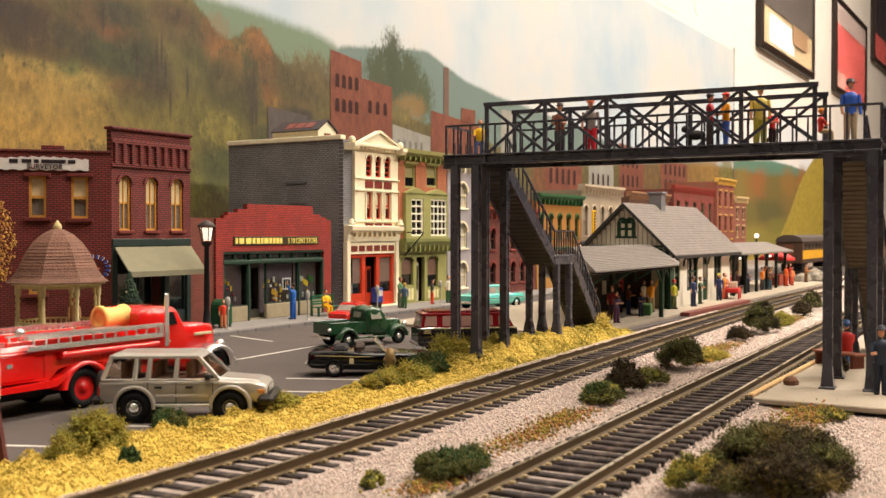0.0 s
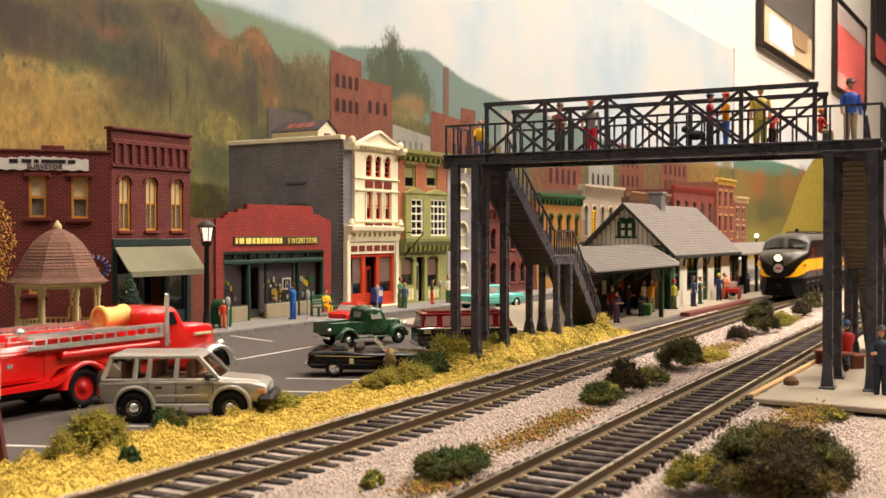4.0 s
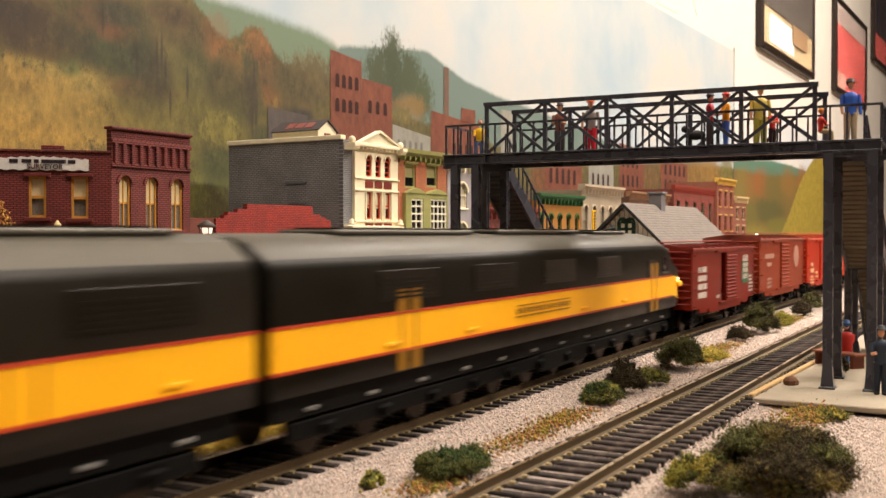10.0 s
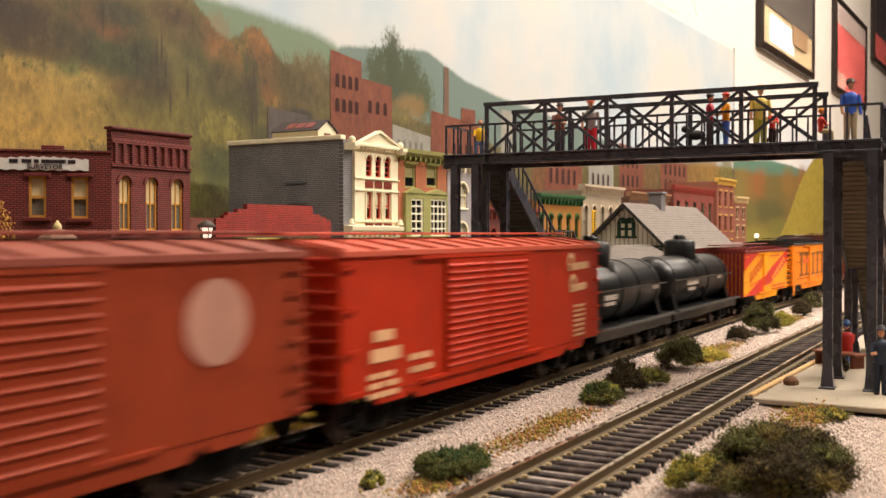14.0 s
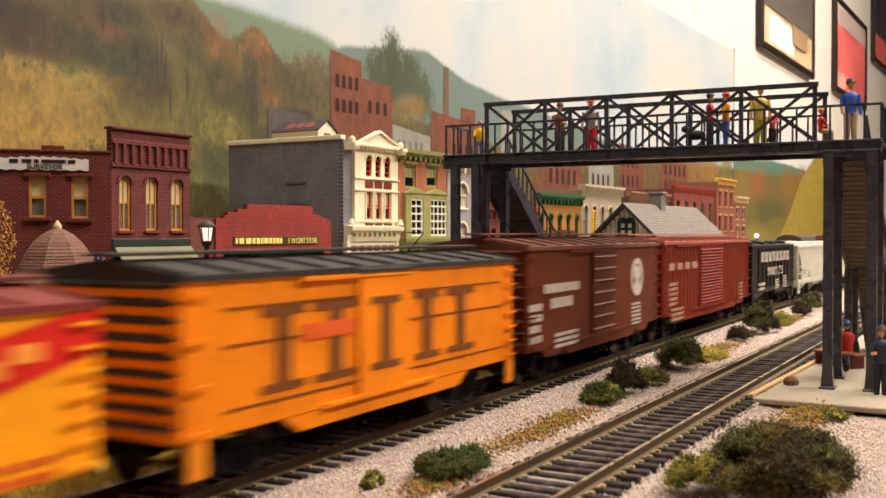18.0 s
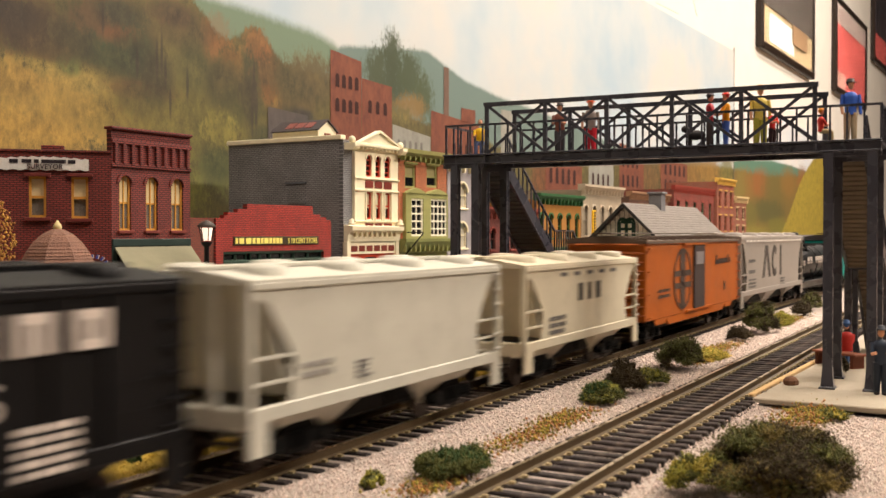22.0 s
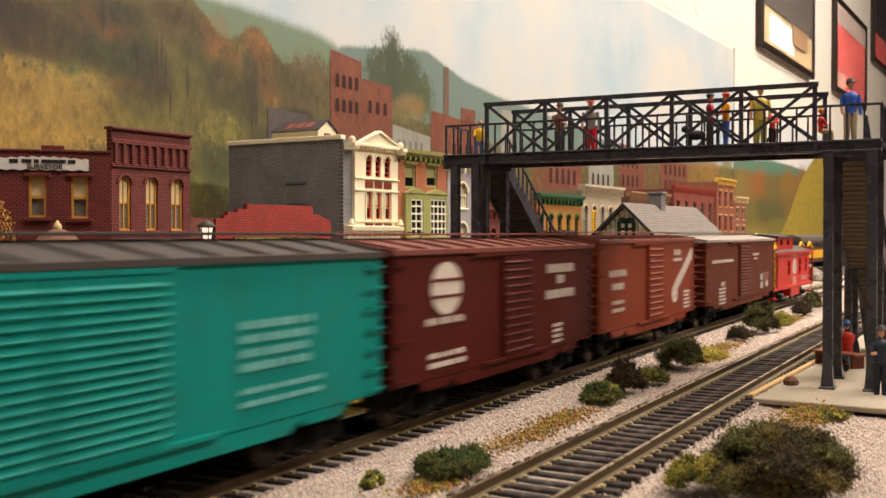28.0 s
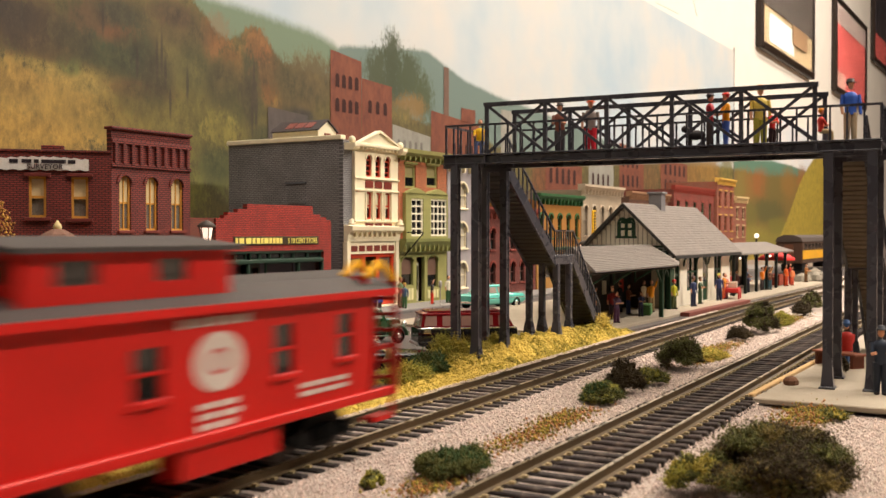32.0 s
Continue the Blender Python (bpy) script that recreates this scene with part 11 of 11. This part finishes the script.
def caboose(s0, s1):
    t = car("caboose", s0, s1, "bright red caboose with cupola, black roof and yellow roof grabs", "caboose")
    h = (s1 - s0) / 2
    red = paint(186, 24, 18, 0.42, var=0.08, size=1.2)
    drk = paint(58, 52, 50, 0.6)
    yel = paint(226, 168, 34, 0.45)
    a, b = -h + 1.35, h - 0.9
    wins = [(-1.75, -1.1, 1.85, 2.65), (1.7, 2.3, 1.85, 2.75), (3.75, 4.3, 1.95, 2.8)]
    for s in (-1, 1):
        part("side_wall", Mesh().wall(a, b, 1.1, 3.2, s * 1.42 if s < 0 else 1.32, -1.32 if s < 0 else 1.42, wins), red, t)
        for w in wins:
            part("window", Mesh().box(w[0] - 0.06, s * 1.42, w[2] - 0.1, w[1] + 0.06, s * 1.5, w[2], c=0.01).box(w[0], s * 1.36, (w[2] + w[3]) / 2 - 0.03, w[1], s * 1.41, (w[2] + w[3]) / 2 + 0.03), red, t)
            part("pane", Mesh().box(w[0], s * 1.34, w[2], w[1], s * 1.35, w[3]), DARK_GLASS, t)
        part("tool_box", Mesh().box(-0.7, s * 0.9, 0.42, 1.9, s * 1.4, 1.1, c=0.03), red, t)
        part("side_sill", Mesh().box(-h, s * 1.36, 0.95, h, s * 1.5, 1.14, c=0.02), red, t)
    for x in (a, b - 0.1):
        part("end_wall", Mesh().box(x, -1.32, 1.1, x + 0.1, 1.32, 3.5), red, t)
        part("end_door", Mesh().box(x - 0.03, -0.4, 1.15, x + 0.13, 0.4, 2.9, c=0.02), paint(90, 22, 18, 0.5), t)
    part("floor", Mesh().box(-h, -1.4, 1.0, h, 1.4, 1.1), drk, t)
    part("roof", Mesh().prism([(-1.58, 3.16), (-1.58, 3.24), (-0.9, 3.5), (0, 3.6), (0.9, 3.5), (1.58, 3.24), (1.58, 3.16), (0, 3.48)], "x", -h + 0.1, h - 0.1), drk, t)
    part("eave_board", Mesh().box(-h + 0.1, -1.6, 3.1, h - 0.1, -1.56, 3.24).box(-h + 0.1, 1.56, 3.1, h - 0.1, 1.6, 3.24), red, t)
    c0, c1 = -3.6, 0.75
    cup = part("cupola", Mesh().wall(c0, c1, 3.35, 4.2, -1.2, -1.1, [(c0 + 0.6, c0 + 1.4, 3.65, 4.0), (c0 + 2.6, c0 + 3.3, 3.65, 4.0)]).wall(c0, c1, 3.35, 4.2, 1.1, 1.2, [(c0 + 0.6, c0 + 1.4, 3.65, 4.0)]).box(c0, -1.1, 3.35, c0 + 0.1, 1.1, 4.2).box(c1 - 0.1, -1.1, 3.35, c1, 1.1, 4.2), red, t, "red cupola with small windows")
    part("cupola_roof", Mesh().prism([(-1.35, 4.12), (-1.35, 4.2), (0, 4.36), (1.35, 4.2), (1.35, 4.12), (0, 4.24)], "x", c0 - 0.25, c1 + 0.25), drk, cup)
    for y in (-0.55, 0.55):
        part("cupola_window", Mesh().box(c0 - 0.03, y - 0.32, 3.7, c0 + 0.01, y + 0.32, 4.02), DARK_GLASS, cup)
        part("cupola_window", Mesh().box(c1 - 0.01, y - 0.32, 3.7, c1 + 0.03, y + 0.32, 4.02), DARK_GLASS, cup)
    for x0 in (c0 + 0.6, c0 + 2.6):
        part("cupola_window", Mesh().box(x0, -1.16, 3.65, x0 + 0.75, -1.14, 4.0), DARK_GLASS, cup)
    part("chimney", Mesh().cyl((2.4, 0.5, 3.4), (2.4, 0.5, 4.1), 0.12, n=8), drk, t)
    # end platforms with yellow ladders and railings
    for sg, x in ((-1, -h + 0.1), (1, h - 0.1)):
        ld = Mesh()
        for y in (-1.5, -0.95):
            ld.bar((x, y, 1.05), (x, y, 3.4), 0.09)
            part("roof_grab", Mesh().bar((x, y, 3.4), (x - sg * 0.5, y + 0.1, 3.8), 0.11).bar((x - sg * 0.5, y + 0.1, 3.8), (x - sg * 1.0, y + 0.1, 3.5), 0.11), yel, t, "yellow grab rail curving over the roof")
        for i in range(7):
            ld.bar((x, -1.5, 1.3 + i * 0.34), (x, -0.95, 1.3 + i * 0.34), 0.07)
        part("end_ladder", ld, yel if sg < 0 else paint(150, 26, 20, 0.45), t, "yellow end ladder" if sg < 0 else "red end ladder")
        part("end_railing", Mesh().bar((x, -1.4, 1.05), (x, -1.4, 2.0), 0.09).bar((x, -1.4, 2.0), (x - sg * 0.7, -1.42, 2.0), 0.09).bar((x - sg * 0.7, -1.42, 2.0), (x - sg * 0.9, -1.42, 1.1), 0.09).bar((x, 0.4, 1.05), (x, 0.4, 2.0), 0.08).bar((x, 0.4, 2.0), (x, 1.4, 2.0), 0.08).bar((x, 1.4, 2.0), (x, 1.4, 1.05), 0.08), paint(150, 26, 20, 0.45), t)
        part("end_step", Mesh().box(x - sg * 0.0, -1.45, 0.45, x - sg * 0.75, -1.1, 0.55).box(x, -1.45, 0.45, x - sg * 0.08, -1.4, 1.05), red, t)
        part("brake_wheel", Mesh().spin(0.1, 2.15, [(0.26, x - 0.02), (0.3, x), (0.26, x + 0.02)], 12, axis="x"), yel, t)
    disc(t, 0.2, 2.28, 0.62, 0.5, PALE, y=-1.425, hole=0.45)
    disc(t, 0.2, 2.28, 0.2, 0.16, PALE, y=-1.425)
    for i in range(5):
        mark(t, -0.75 + i * 0.37, -0.47 + i * 0.37, 2.88, 3.02, y=-1.425)
    text_rows(t, -0.3, 0.75, 1.62, 3, 0.1, 0.07, seed=33, y=-1.425)
    text_rows(t, 2.5, 4.1, 1.6, 2, 0.09, 0.07, seed=34, y=-1.425)
    for sg in (-1, 1):
        truck(t, sg * (h - 2.4))
        part("coupler", Mesh().box(sg * (h - 0.1), -0.12, 0.78, sg * (h + 0.5), 0.12, 1.0, c=0.03), TRUCK_BLACK, t)


caboose(227.2, 239.1)


# ---------------------------------------------------------------- what moves
def motions():
    for t, s, half in TRAIN:
        walk(t, car_rows(s, half))


motions()
